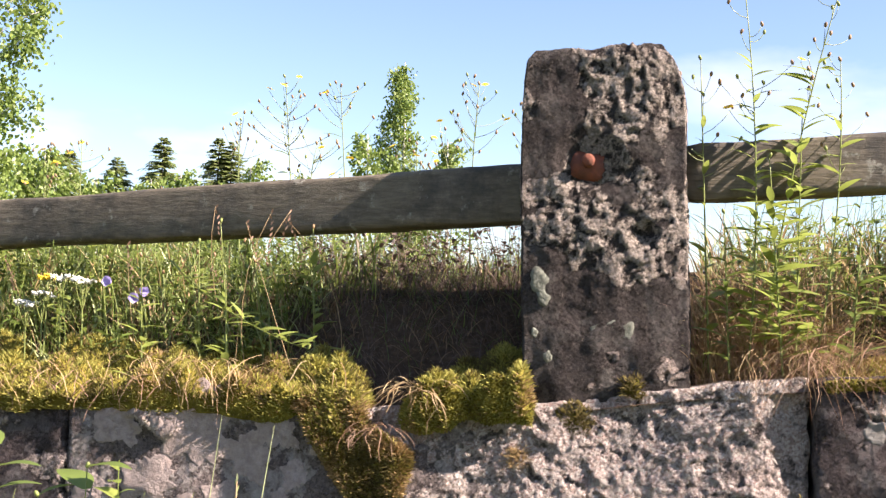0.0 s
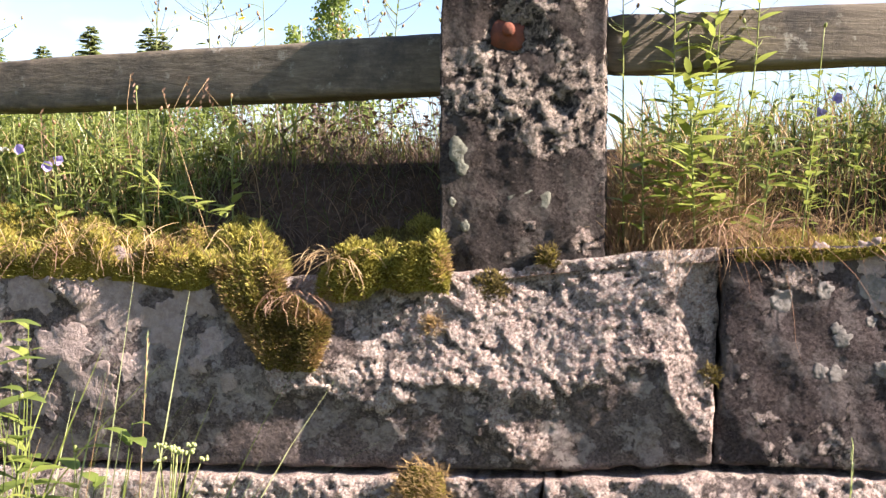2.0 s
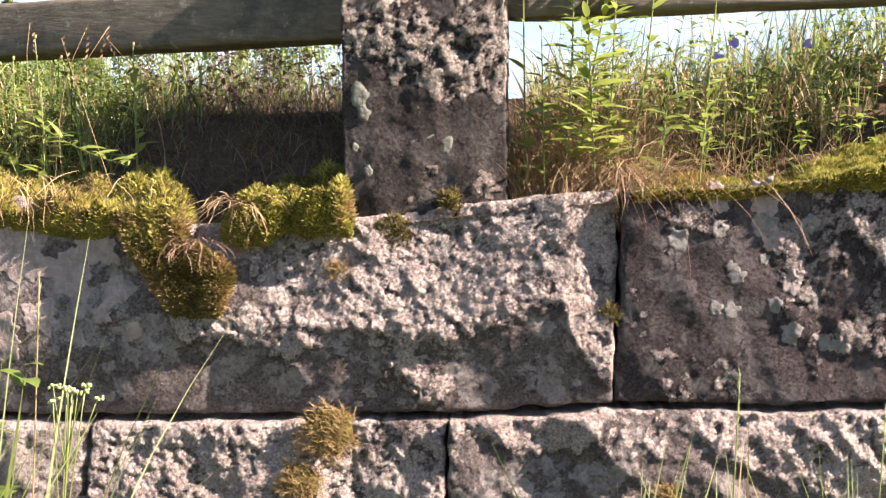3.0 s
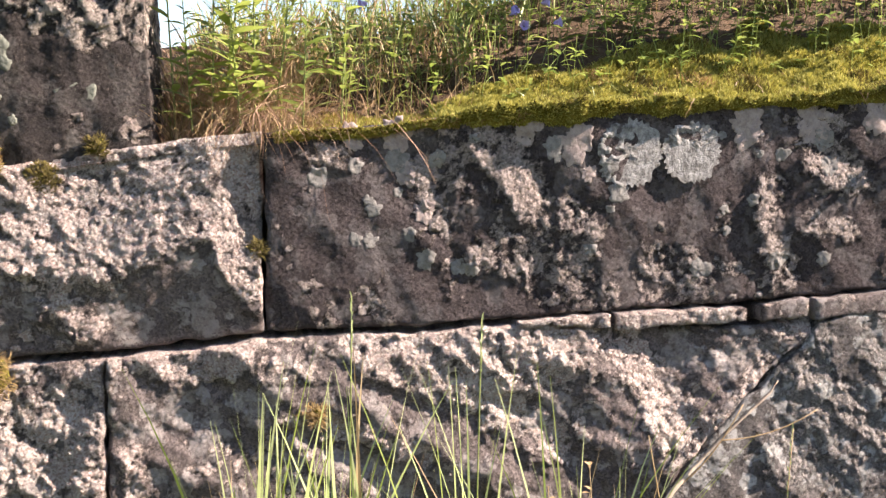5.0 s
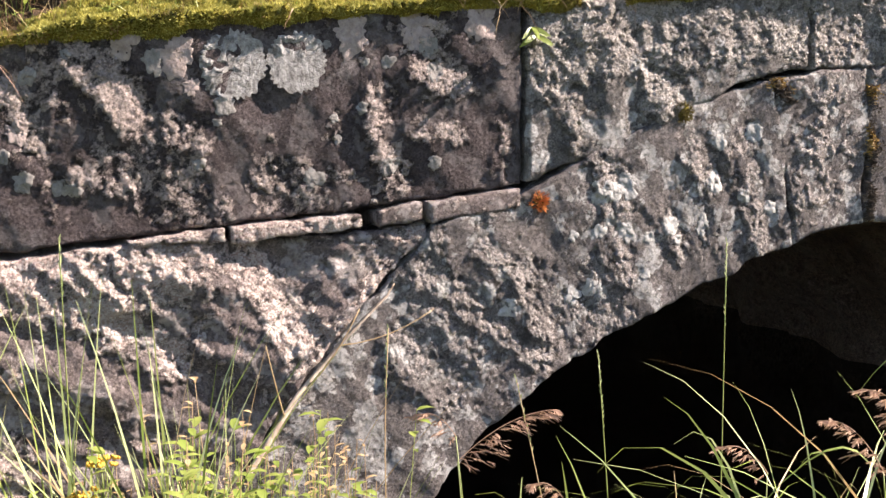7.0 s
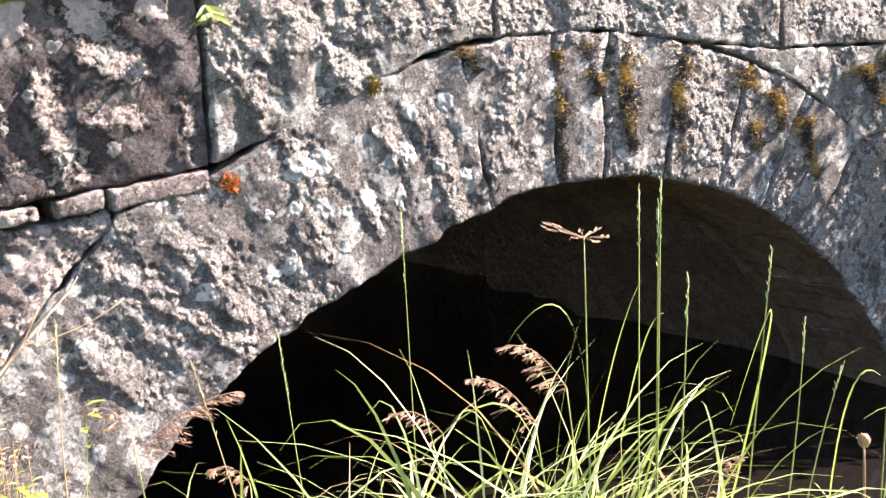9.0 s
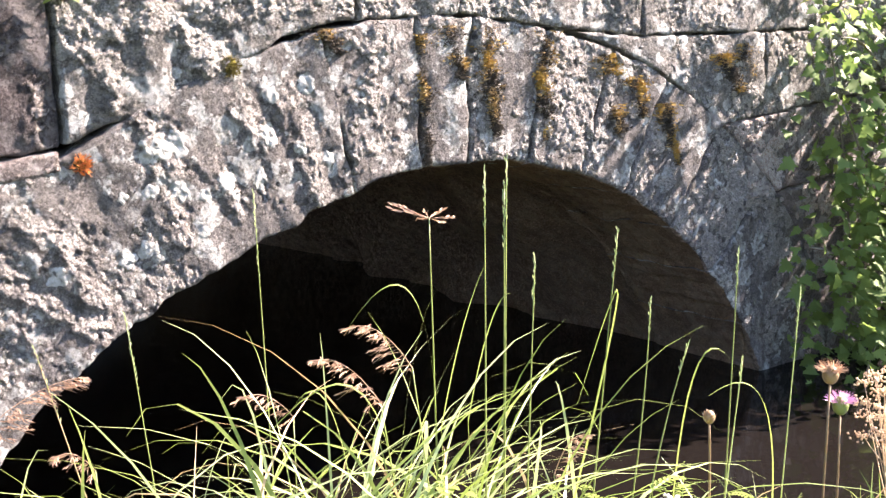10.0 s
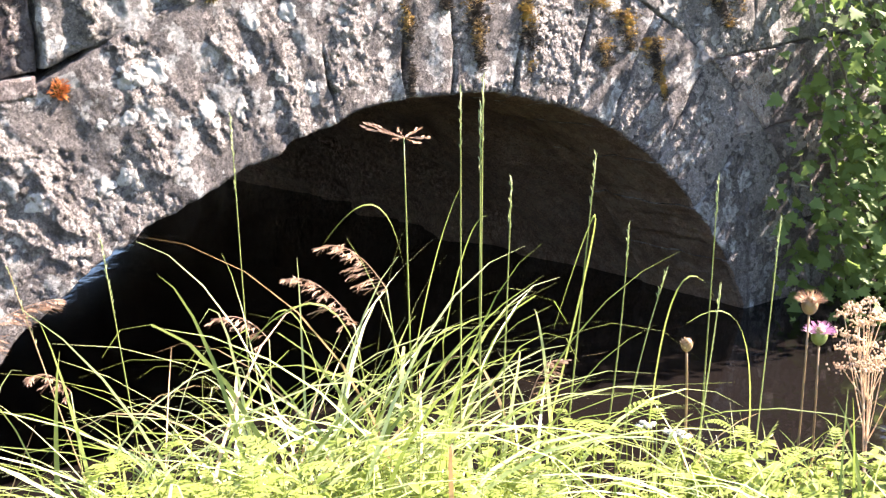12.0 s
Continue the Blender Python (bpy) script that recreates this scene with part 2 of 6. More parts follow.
def rust_mat():
    k = Mat("rusty_iron")
    c = k.mix(k.ramp(k.noise(40, 5, 0.7), (0.35, 0.0), (0.65, 1.0)), (0.22, 0.06, 0.03), (0.11, 0.04, 0.025))
    return k.done(c, 0.85, k.bump(k.noise(90, 4), 0.6, 0.004))


RUST = rust_mat()


def water_mat():
    k = Mat("dark_stream_water")
    n = k.bump(k.noise(5.0, 3, 0.5), 0.12, 0.02)
    return k.done((0.006, 0.0047, 0.0042), 0.06, n, IOR=1.33)


WATER = water_mat()


def bark_mat(name, a, b):
    k = Mat(name)
    c = k.mix(k.ramp(k.noise(18, 5, 0.7, at=k.where((1, 1, 0.4))), (0.45, 0.0), (0.6, 1.0)), a, b)
    return k.done(c, 0.9, k.bump(k.noise(40, 4), 0.6, 0.006))


BARK = bark_mat("bark_grey_brown", (0.10, 0.08, 0.06), (0.20, 0.17, 0.13))
DEAD_WOOD = bark_mat("dead_stem_grey", (0.26, 0.20, 0.15), (0.42, 0.34, 0.26))
BARK_BIRCH = bark_mat("bark_birch", (0.55, 0.53, 0.48), (0.10, 0.09, 0.08))
VAULT = stone_mat("vault_stone", (0.40, 0.27, 0.18), (0.17, 0.115, 0.08), (0.44, 0.35, 0.26), 0.4, 0.5, clean=0.3)
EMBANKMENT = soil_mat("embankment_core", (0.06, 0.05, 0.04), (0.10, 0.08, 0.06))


# ---- mesh helpers ----
def mesh_ob(name, verts, faces, mat, parent=None, label="", smooth=True):
    me = bpy.data.meshes.new(name)
    me.from_pydata(verts, [], faces)
    me.polygons.foreach_set("use_smooth", [smooth] * len(me.polygons))
    if mat:
        me.materials.append(mat)
    me.update()
    ob = new(name, me)
    if parent:
        ob.parent = parent
    if label:
        ob["label"] = label
    return ob


def part(name, bm, mat, parent=None, label="", smooth=True):
    bmesh.ops.recalc_face_normals(bm, faces=bm.faces[:])
    me = bpy.data.meshes.new(name)
    bm.to_mesh(me)
    bm.free()
    me.polygons.foreach_set("use_smooth", [smooth] * len(me.polygons))
    me.materials.append(mat)
    ob = new(name, me)
    if parent:
        ob.parent = parent
    if label:
        ob["label"] = label
    return ob


def empty(name, at=(0, 0, 0), label="", category="", group="", kind=""):
    ob = new(name)
    ob.empty_display_size = 0.1
    ob.matrix_world = Matrix.Translation(at)
    return tagged(ob, label, category, group, kind)


def curve_fn(pts):
    xs, zs = [p[0] for p in pts], [p[1] for p in pts]
    return lambda x: float(np.interp(x, xs, zs))


def fbm(p, scale, octaves=4):
    return noise.fractal(Vector(p) * scale, 0.9, 2.1, octaves)


def smooth(a, b, x):
    t = min(1.0, max(0.0, (x - a) / (b - a)))
    return t * t * (3 - 2 * t)


def crag(x, z, seed, scale):
    """Continuous broken planes: heights at the corners of a warped triangle lattice."""
    w = Vector((x * scale * 0.7, seed, z * scale * 0.7))
    x, z = x * scale + 0.55 * noise.noise(w), z * scale + 0.55 * noise.noise(w + Vector((9, 4, 2)))
    k = (x + z) * 0.36603
    i, j = math.floor(x + k), math.floor(z + k)
    u = (i + j) * 0.21132
    fx, fz = x - i + u, z - j + u
    # barycentric weights in the skewed cell
    sx, sz = x + k - i, z + k - j
    h = lambda a, b: noise.cell(Vector((a * 1.37 + 0.5, b * 2.11 + 0.5, seed * 5.3 + 0.5))) * 2 - 1
    if sx > sz:
        return h(i, j) * (1 - sx) + h(i + 1, j) * (sx - sz) + h(i + 1, j + 1) * sz
    return h(i, j) * (1 - sz) + h(i, j + 1) * (sz - sx) + h(i + 1, j + 1) * sx


def patches(*caps):
    """Where a face is freshly broken: capsules (x, z, x, z, radius). Gives how far inside a place is, and how far right of and above the nearest axis."""
    def f(x, z):
        best, at = -9.0, 0.0
        for x0, z0, x1, z1, r in caps:
            ux, uz = x1 - x0, z1 - z0
            t = min(1.0, max(0.0, ((x - x0) * ux + (z - z0) * uz) / (ux * ux + uz * uz + 1e-9)))
            d = r - math.hypot(x - x0 - ux * t, z - z0 - uz * t)
            if d > best:
                best, at = d, (x - x0 - ux * t) + 0.75 * (z - z0 - uz * t)
        return best, at
    return f


def above(line, *caps):
    """Broken above a line, and in some capsules below it."""
    extra = patches(*caps)
    def f(x, z):
        best, at = extra(x, z)
        d = z - line(x)
        return (d, 0.0) if d > best else (best, at)
    return f


def chips(q, scale):
    """Broken crystal faces: every cell a small plane with a tilt and height of its own, in cell widths."""
    near = noise.voronoi(q * scale)[1][0]
    r = q * scale - near
    k = near * 7.31
    tilt = [noise.cell(k + Vector((o, 3.1 * o, 5.7 * o))) * 2 - 1 for o in (0.0, 11.3, 23.9)]
    return tilt[0] * r.x + tilt[1] * (r.z + r.y) + 0.32 * tilt[2]


def crumbs(q):
    """Crystalline broken granite: chipped faces of three sizes, about -0.5 to 0.5."""
    w = q + 0.008 * Vector((noise.noise(q * 22.0), 0.0, noise.noise(q * 22.0 + Vector((5, 5, 5)))))
    return 0.32 * chips(w, 18.0) + 0.46 * chips(w, 40.0) + 0.26 * chips(w, 85.0) + 0.3 * noise.noise(q * 9.0)


def relief(x, z, seed, rough, share=0.0, slant=0.0, stretch=1.0, zone=None, lift=0.0, lean=0.0, crumb=1.0, under=(-9.0, 0.0)):
    """How far the face stands out at (x, z): broken crumbly stretches, proud of flat crusted ones, by noise and by the zone given."""
    p = Vector((x + slant * z, seed * 3.7, z * stretch))
    q = Vector((x, seed * 3.7, z))
    n = noise.noise(p * 2.9) + 0.6 * noise.noise(p * 7.0) + 0.50 * noise.noise(q * 17) + 0.42 * noise.noise(q * 43)
    broad = noise.fractal(p * 4.6, 0.75, 2.1, 3)
    grain = noise.fractal(q * 30.0, 0.30, 2.15, 4)
    off = rough * (0.8 * broad + 0.07 * grain)
    off -= under[1] * max(0.0, under[0] + 0.03 * noise.noise(q * 4.0) - z)
    lump = crumbs(q)
    if zone:
        d, right = zone(x, z)
        d += 0.024 * noise.noise(q * 12.0) + 0.020 * noise.noise(q * 29.0) + 0.014 * noise.noise(q * 60.0)
        inside = smooth(-0.028, 0.024, d)
        off += inside * (lift - 0.17 * right) - lean * inside * min(0.35, max(0.0, d))
        m = max(inside * smooth(-0.75, -0.1, n), smooth(0.05, 0.22, n + share - 0.05) * 0.7)
    else:
        m = smooth(-0.10, 0.14, n + share - 0.05)
        off += 0.003 * m
    off += m * crumb * 0.0040 * lump
    # pale broken rises, dark hollows: some sun and shade put into this tone
    return off, 0.02 + 1.15 * m + 0.5 * m * lump + 0.25 * grain


def slab(name, grid, depth, rough, seed, mat, parent, label="", round_edge=0.010, laps=1, **face):
    """A dressed block: a front grid of (x, z) places, broken up in depth, with rounded arrises, and sides that go back."""
    nv, nu = len(grid), len(grid[0])
    verts, faces, wear_shade = [], [], []
    for j, row in enumerate(grid):
        for i, (x, z) in enumerate(row):
            gx = min(i, nu - 1 - i) / max(1, nu - 1)
            gz = min(j, nv - 1 - j) / max(1, nv - 1)
            e = min(gx * math.dist(grid[j][0], grid[j][-1]), gz * math.dist(grid[0][i], grid[-1][i]))
            off, worn_shade = relief(x, z, seed, rough, **face)
            wear_shade.append(worn_shade)
            edge = max(0.0, 1.0 - e / (round_edge * (1 + 0.8 * noise.noise(Vector((x * 9, z * 9, seed))))))
            off -= round_edge * 0.6 * edge ** 2
            w = 0.008 * edge
            verts.append((x + w * noise.noise(Vector((x * 20, z * 20, seed))), -off, z + w * noise.noise(Vector((z * 20, x * 20, seed + 5)))))
    for j in range(nv - 1):
        for i in range(nu - 1):
            a = j * nu + i
            faces.append((a, a + 1, a + nu + 1, a + nu))
    ring = [i for i in range(nu)] + [j * nu + nu - 1 for j in range(1, nv)] + [(nv - 1) * nu + i for i in range(nu - 2, -1, -1)] + [j * nu for j in range(nv - 2, 0, -1)]
    start = len(verts)
    m = len(ring)
    for lap in range(laps):
        for r in ring:
            x, y, z = verts[r]
            w = 0.0 if laps == 1 else 0.012
            v = Vector((x * 7, depth * (lap + 1) / laps * 9, z * 7))
            verts.append((x + w * noise.noise(v), y + (depth - y) * (lap + 1) / laps, z + w * noise.fractal(v + Vector((5, 2, 8)), 0.7, 2.0, 4)))
    for lap in range(laps):
        b0 = start + lap * m
        for k in range(m):
            k2 = (k + 1) % m
            a, b = (ring[k], ring[k2]) if lap == 0 else (b0 - m + k, b0 - m + k2)
            faces.append((b, a, b0 + k, b0 + k2))
    faces.append(tuple(start + (laps - 1) * m + k for k in range(m)))
    ob = mesh_ob(name, verts, faces, mat, parent, label)
    if laps > 1:
        ob.data.materials.append(VAULT)
        front = (nu - 1) * (nv - 1)
        ob.data.polygons.foreach_set("material_index", [0] * front + [1 if f % m < nu else 0 for f in range(laps * m)] + [0])
    wear_shade_layer = ob.data.attributes.new("wear_shade", "FLOAT", "POINT")
    wear_shade_layer.data.foreach_set("value", wear_shade + [0.3 if laps == 1 else -0.6] * (len(verts) - len(wear_shade)))
    return ob


def course_grid(x0, x1, bot, top, step=0.0048, gap=0.0032, lean0=0.0, lean1=0.0):
    nu = max(4, int((x1 - x0) / step))
    tall = max(top(x) - bot(x) for x in (x0 + 0.01, (x0 + x1) / 2, x1 - 0.01))
    nv = max(4, int(tall / step))
    rows = []
    for j in range(nv + 1):
        v = j / nv
        row = []
        a, b = x0 + gap + lean0 * v, x1 - gap + lean1 * v
        for i in range(nu + 1):
            x = a + (b - a) * i / nu
            lo, hi = bot(x) + gap, top(x) - gap
            row.append((x, lo + (hi - lo) * v))
        rows.append(row)
    return rows


# ---- the bridge ----
ARCH_X, ARCH_Z, ARCH_R, RING_R = 2.633, -2.02, 1.62, 2.06
wall_top = curve_fn([(-6, -0.1), (-1.37, 0.0), (-0.82, 0.02), (-0.56, 0.045), (-0.117, 0.113), (0.282, 0.138), (0.5, 0.17), (1.1, 0.2), (1.6, 0.22), (2.4, 0.25), (6, 0.2)])
bed_1 = curve_fn([(-6, -0.62), (-1.13, -0.415), (-0.344, -0.375), (0.01, -0.335), (0.44, -0.322), (0.744, -0.3), (1.146, -0.28), (1.565, -0.243)])
bed_2 = curve_fn([(-6, -1.2), (-1.13, -1.02), (0.3, -0.98), (0.9, -0.96)])


def ring_out(x, r=RING_R):
    d = r * r - (x - ARCH_X) ** 2
    return ARCH_Z + math.sqrt(d) if d > 0 else -9.0


WATER_Z = -1.36
wall = empty("wall_bridge", (0, 0, 0), "old bridge wall of rough grey granite blocks with lichen", "bridge", kind="structure")
low = lambda z: (lambda x: z)
joint = lambda x: bed_1(x) - 0.010 - 0.040 * smooth(0.45, 1.1, x)
# upper course
slab("stone", course_grid(-3.4, -1.60, bed_1, wall_top, 0.012), 0.5, 0.018, 1, STONE_DARK, wall, share=-0.1)
BROKEN_EDGE = curve_fn([(-1.05, 0.3), (-0.97, -0.10), (-0.93, -0.235), (-0.82, -0.235), (-0.69, -0.265), (-0.60, -0.20), (-0.50, -0.20), (-0.45, -0.24), (-0.336, -0.207), (-0.22, -0.155), (-0.12, -0.14), (-0.09, -0.20), (-0.05, -0.27), (0.0, -0.30)])
PALE_FACE = dict(share=-0.35, zone=above(BROKEN_EDGE, (-0.45, -0.275, -0.38, -0.315, 0.035), (-1.42, 0.0, -1.36, -0.03, 0.035)), lift=0.014, lean=0.16, under=(-0.19, 0.20))
slab("stone", course_grid(-1.60, 0.0, bed_1, wall_top), 0.5, 0.013, 2, STONE, wall, "pale rough granite block under the post", **PALE_FACE)
DARK_FACE = dict(share=-0.2, under=(0.12, 0.07), slant=0.4, stretch=0.6, lift=0.003, crumb=0.8, zone=patches(
    (0.52, 0.09, 0.60, -0.03, 0.060), (0.36, 0.03, 0.39, -0.11, 0.030), (0.40, -0.14, 0.43, -0.23, 0.022), (0.69, -0.06, 0.76, -0.11, 0.032), (0.50, -0.16, 0.60, -0.19, 0.035), (0.89, -0.16, 0.88, -0.24, 0.018),
    (1.18, -0.01, 1.22, -0.21, 0.036), (1.28, -0.09, 1.40, -0.10, 0.030), (1.51, -0.11, 1.52, -0.23, 0.022), (0.08, 0.07, 0.22, 0.05, 0.025), (1.30, 0.06, 1.40, 0.02, 0.030)))
slab("stone", course_grid(0.0, 1.562, bed_1, wall_top), 0.5, 0.013, 16.5, STONE_DARK, wall, "dark lichened granite block", **DARK_FACE)
over = curve_fn([(1.565, -0.235), (1.75, -0.18), (2.0, -0.09), (2.21, 0.0), (2.375, 0.027), (2.78, 0.03), (3.1, -0.02), (3.52, -0.07), (4.45, -0.09), (6, -0.1)])
slab("stone", course_grid(1.568, 2.42, over, wall_top, gap=0.003), 0.5, 0.02, 4, STONE_PALE, wall, share=0.05, stretch=0.5, zone=above(curve_fn([(1.5, -0.02), (2.0, 0.04), (2.5, 0.06)]), (1.66, 0.02, 1.72, -0.12, 0.04), (1.90, 0.04, 1.98, -0.04, 0.045)), lift=0.004, lean=0.04)
slab("stone", course_grid(2.42, 3.52, over, wall_top, gap=0.003), 0.5, 0.02, 5, STONE_PALE, wall, share=0.0, stretch=0.55)
slab("stone", course_grid(3.52, 5.6, over, wall_top, gap=0.003), 0.5, 0.018, 6, STONE_PALE, wall, share=-0.15)
# second course, left of the arch
slab("stone", course_grid(-3.4, -1.13, bed_2, joint, 0.012), 0.5, 0.02, 7, STONE, wall)
slab("stone", course_grid(-1.13, -0.348, bed_2, joint), 0.5, 0.026, 8, STONE, wall, share=-0.1, zone=above(curve_fn([(-1.2, -0.66), (-0.8, -0.62), (-0.6, -0.70), (-0.3, -0.75)])), lift=0.012, lean=0.08)
SPRINGER_BROKEN = above(curve_fn([(-0.35, -0.40), (-0.2, -0.43), (0.0, -0.43), (0.30, -0.44), (0.38, -0.48), (0.50, -0.52), (0.66, -0.43), (0.80, -0.40), (0.86, -0.50), (0.93, -0.66), (1.00, -0.66), (1.10, -0.55), (1.3, -0.4)]),
    (0.46, -0.46, 0.66, -0.60, 0.050), (0.08, -0.52, 0.40, -0.61, 0.035), (0.54, -0.68, 0.60, -0.78, 0.040), (-0.30, -0.60, -0.24, -0.84, 0.030))
springer = lambda x: max(bed_2(x), ring_out(x, RING_R + 0.075) - 0.002 if x > 0.70 else -9)
slab("stone", course_grid(-0.348, 1.30, springer, joint), 0.5, 0.03, 9, STONE, wall, "granite block with broken pale face beside the arch", share=-0.22, slant=0.9, lift=0.008, lean=0.13, round_edge=0.010, zone=SPRINGER_BROKEN)
# packing slivers in the bed joint
for x0, x1, lo, hi, sd in ((0.58, 0.80, 0.034, 0.004, 51), (0.81, 1.13, 0.042, 0.004, 52), (1.17, 1.285, 0.046, 0.004, 53), (1.30, 1.545, 0.055, 0.006, 54)):
    k0 = 0.4 if x0 < 0.6 else 1.0
    slab("sliver", course_grid(x0, x1, lambda x: bed_1(x) - lo * (k0 + (1 - k0) * (x - x0) / (x1 - x0)), lambda x: bed_1(x) - hi * 0.5, 0.007, 0.0015), 0.4, 0.004, sd, STONE, wall, round_edge=0.004, zone=lambda x, z: (0.1, 0.0), lift=0.003, crumb=0.8)
# lower courses, mostly behind the grass
slab("stone", course_grid(-3.4, -0.7, low(-1.8), bed_2, 0.03), 0.5, 0.02, 10, STONE, wall)
slab("stone", course_grid(-0.7, 0.74, low(-1.8), bed_2, 0.03), 0.5, 0.02, 11, STONE, wall)
# spandrel right of the arch
mid_r = curve_fn([(3.4, -0.42), (3.83, -0.41), (4.46, -0.365), (6, -0.3)])
low_r = curve_fn([(3.8, -0.70), (4.03, -0.69), (4.34, -0.666), (6, -0.6)])
rim = lambda base: (lambda x: max(base(x), ring_out(x) + 0.002))
slab("stone", course_grid(3.14, 4.14, rim(mid_r), over, gap=0.004), 0.5, 0.016, 12, STONE_PALE, wall, share=-0.05, round_edge=0.008)
slab("stone", course_grid(4.14, 5.4, mid_r, over, gap=0.004), 0.5, 0.014, 13, STONE_PALE, wall, share=-0.15, round_edge=0.008)
slab("stone", course_grid(3.84, 5.0, rim(low_r), mid_r, gap=0.004), 0.5, 0.016, 14, STONE, wall, share=-0.1, round_edge=0.008)
slab("stone", course_grid(4.04, 5.4, rim(low(-1.06)), low_r, gap=0.004), 0.5, 0.016, 15, STONE, wall, share=-0.1, round_edge=0.008)
slab("stone", course_grid(4.30, 5.4, low(-1.8), low(-1.06), 0.03), 0.5, 0.02, 16, STONE, wall)


RING_FACE = dict(slant=0.45, stretch=0.5, lift=0.002, lean=0.02, share=-0.12, zone=patches(
    (1.78, -0.20, 1.85, -0.33, 0.035), (2.05, -0.15, 2.10, -0.26, 0.035), (2.20, -0.17, 2.28, -0.44, 0.040), (1.81, -0.39, 1.85, -0.50, 0.025), (1.40, -0.54, 1.60, -0.70, 0.035), (1.29, -0.45, 1.37, -0.50, 0.040),
    (1.56, -0.48, 1.60, -0.60, 0.045), (1.44, -0.40, 1.50, -0.44, 0.03), (1.95, -0.32, 2.02, -0.44, 0.025), (1.22, -0.62, 1.34, -0.76, 0.05)))


def voussoir(a0, a1, seed, mat, gap=0.1, edge=0.01, depth=0.55, share=0.0):
    """One ring stone between two angles from the crown, in degrees."""
    a0, a1 = a0 + gap, a1 - gap
    nu = max(4, int(radians(a1 - a0) * RING_R / 0.0050))
    nv = int((RING_R - ARCH_R) / 0.0050)
    inner_r = curve_fn([(-70, 1.70), (-47, 1.655), (-42, 1.640), (-37, 1.620), (-32, 1.600), (-26, 1.573), (-16, 1.577), (-9, 1.596), (0, 1.610), (14, 1.628), (30, 1.640), (50, 1.63), (70, 1.63)])
    outer = curve_fn([(-70, 2.13), (-40, 2.13), (-38, 2.15), (-33, 2.075), (-30, 2.05), (-25, 2.05), (-12, 2.05), (0, 2.052), (12, 2.05), (30, 2.064), (70, 2.07)])
    rows = []
    for j in range(nv + 1):
        row = []
        for i in range(nu + 1):
            d = a0 + (a1 - a0) * i / nu
            u, rr = i / nu, ARCH_R + (RING_R - ARCH_R) * j / nv
            sway = lambda g: 0.55 * noise.noise(Vector((rr * 5.0, round(g), 2))) + 0.3 * noise.noise(Vector((rr * 16.0, round(g), 5)))
            a = radians(d + (1 - u) ** 3 * sway(a0) + u ** 3 * sway(a1))
            inner = inner_r(d) + 0.010 * fbm((d * 0.25, seed * 0.2, 0), 1.0, 4)
            r = inner + (outer(d) - 0.003 - inner) * j / nv
            row.append((ARCH_X + r * math.sin(a), ARCH_Z + r * math.cos(a)))
        rows.append(row)
    face = RING_FACE if a0 < -10 else dict(share=share, stretch=0.5)
    return slab("voussoir", rows, depth, 0.0125, seed, mat, wall, round_edge=edge, laps=14, **face)


#        from   to   gap   arris
RING = [(-70, -9.5, 0.03, 0.007), (-9.5, -0.6, 0.08, 0.010), (-0.6, 5, 0.10, 0.012), (5, 13.5, 0.12, 0.012),
        (13.5, 21.5, 0.12, 0.012), (21.5, 29, 0.12, 0.012), (29, 38, 0.1, 0.012), (38, 48, 0.08, 0.01), (48, 58, 0.08, 0.01), (58, 70, 0.08, 0.01)]
for n, (a0, a1, gap, arris) in enumerate(RING):
    voussoir(a0, a1, 30 + n * 0.11, STONE_RING, gap, arris, share=0.0 if n < 4 else -0.1)

# the vault behind the face ring
vault_v, vault_f = [], []
NA, NY = 150, 130
for j in range(NY + 1):
    for i in range(NA + 1):
        a = radians(-72 + 144 * i / NA)
        y = 0.45 + 5.0 * j / NY
        r = ARCH_R + 0.02 + smooth(0.55, 1.0, y) * (0.05 * fbm((a * 3, y, 5), 2.2, 5) + 0.05 * crag(a * 1.6, y, 71, 2.6))
        vault_v.append((ARCH_X + r * math.sin(a), y, ARCH_Z + r * math.cos(a)))
for j in range(NY):
    for i in range(NA):
        p = j * (NA + 1) + i
        vault_f.append((p, p + 1, p + NA + 2, p + NA + 1))
vault = tagged(mesh_ob("vault", vault_v, vault_f, VAULT), "dark brown stone vault under the bridge", "vault", kind="structure")


# ---- ground ----
def far_face():
    """The plain far face of the bridge, open at the vault."""
    v, f = [], []
    n = 48
    for i in range(n + 1):
        a = radians(-72 + 144 * i / n)
        v.append((ARCH_X + (ARCH_R + 0.01) * math.sin(a), 5.45, ARCH_Z + (ARCH_R + 0.01) * math.cos(a)))
        v.append((ARCH_X + 3.3 * math.sin(a) * 1.1, 5.45, 0.5 if abs(a) < 0.9 else -1.9 + 2.4 * (1.3 - abs(a)) / 0.4))
    for i in range(n):
        f.append((2 * i, 2 * i + 1, 2 * i + 3, 2 * i + 2))
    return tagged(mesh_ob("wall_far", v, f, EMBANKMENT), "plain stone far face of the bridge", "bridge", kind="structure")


far_face()


def deck(x, y):
    """Top of the bridge fill behind the wall."""
    k = min(1.0, max(0.0, (y - 0.03) / (0.75 - 0.30 * smooth(-1.35, -1.0, x) * smooth(-0.35, -0.55, x))))
    k = k * k * (3 - 2 * k)
    rise = 0.30 + 0.10 * smooth(0.3, 1.0, x)
    return wall_top(x) - 0.03 + rise * k + 0.02 * fbm((x, y, 0), 4.0, 3) * min(1, y * 5)


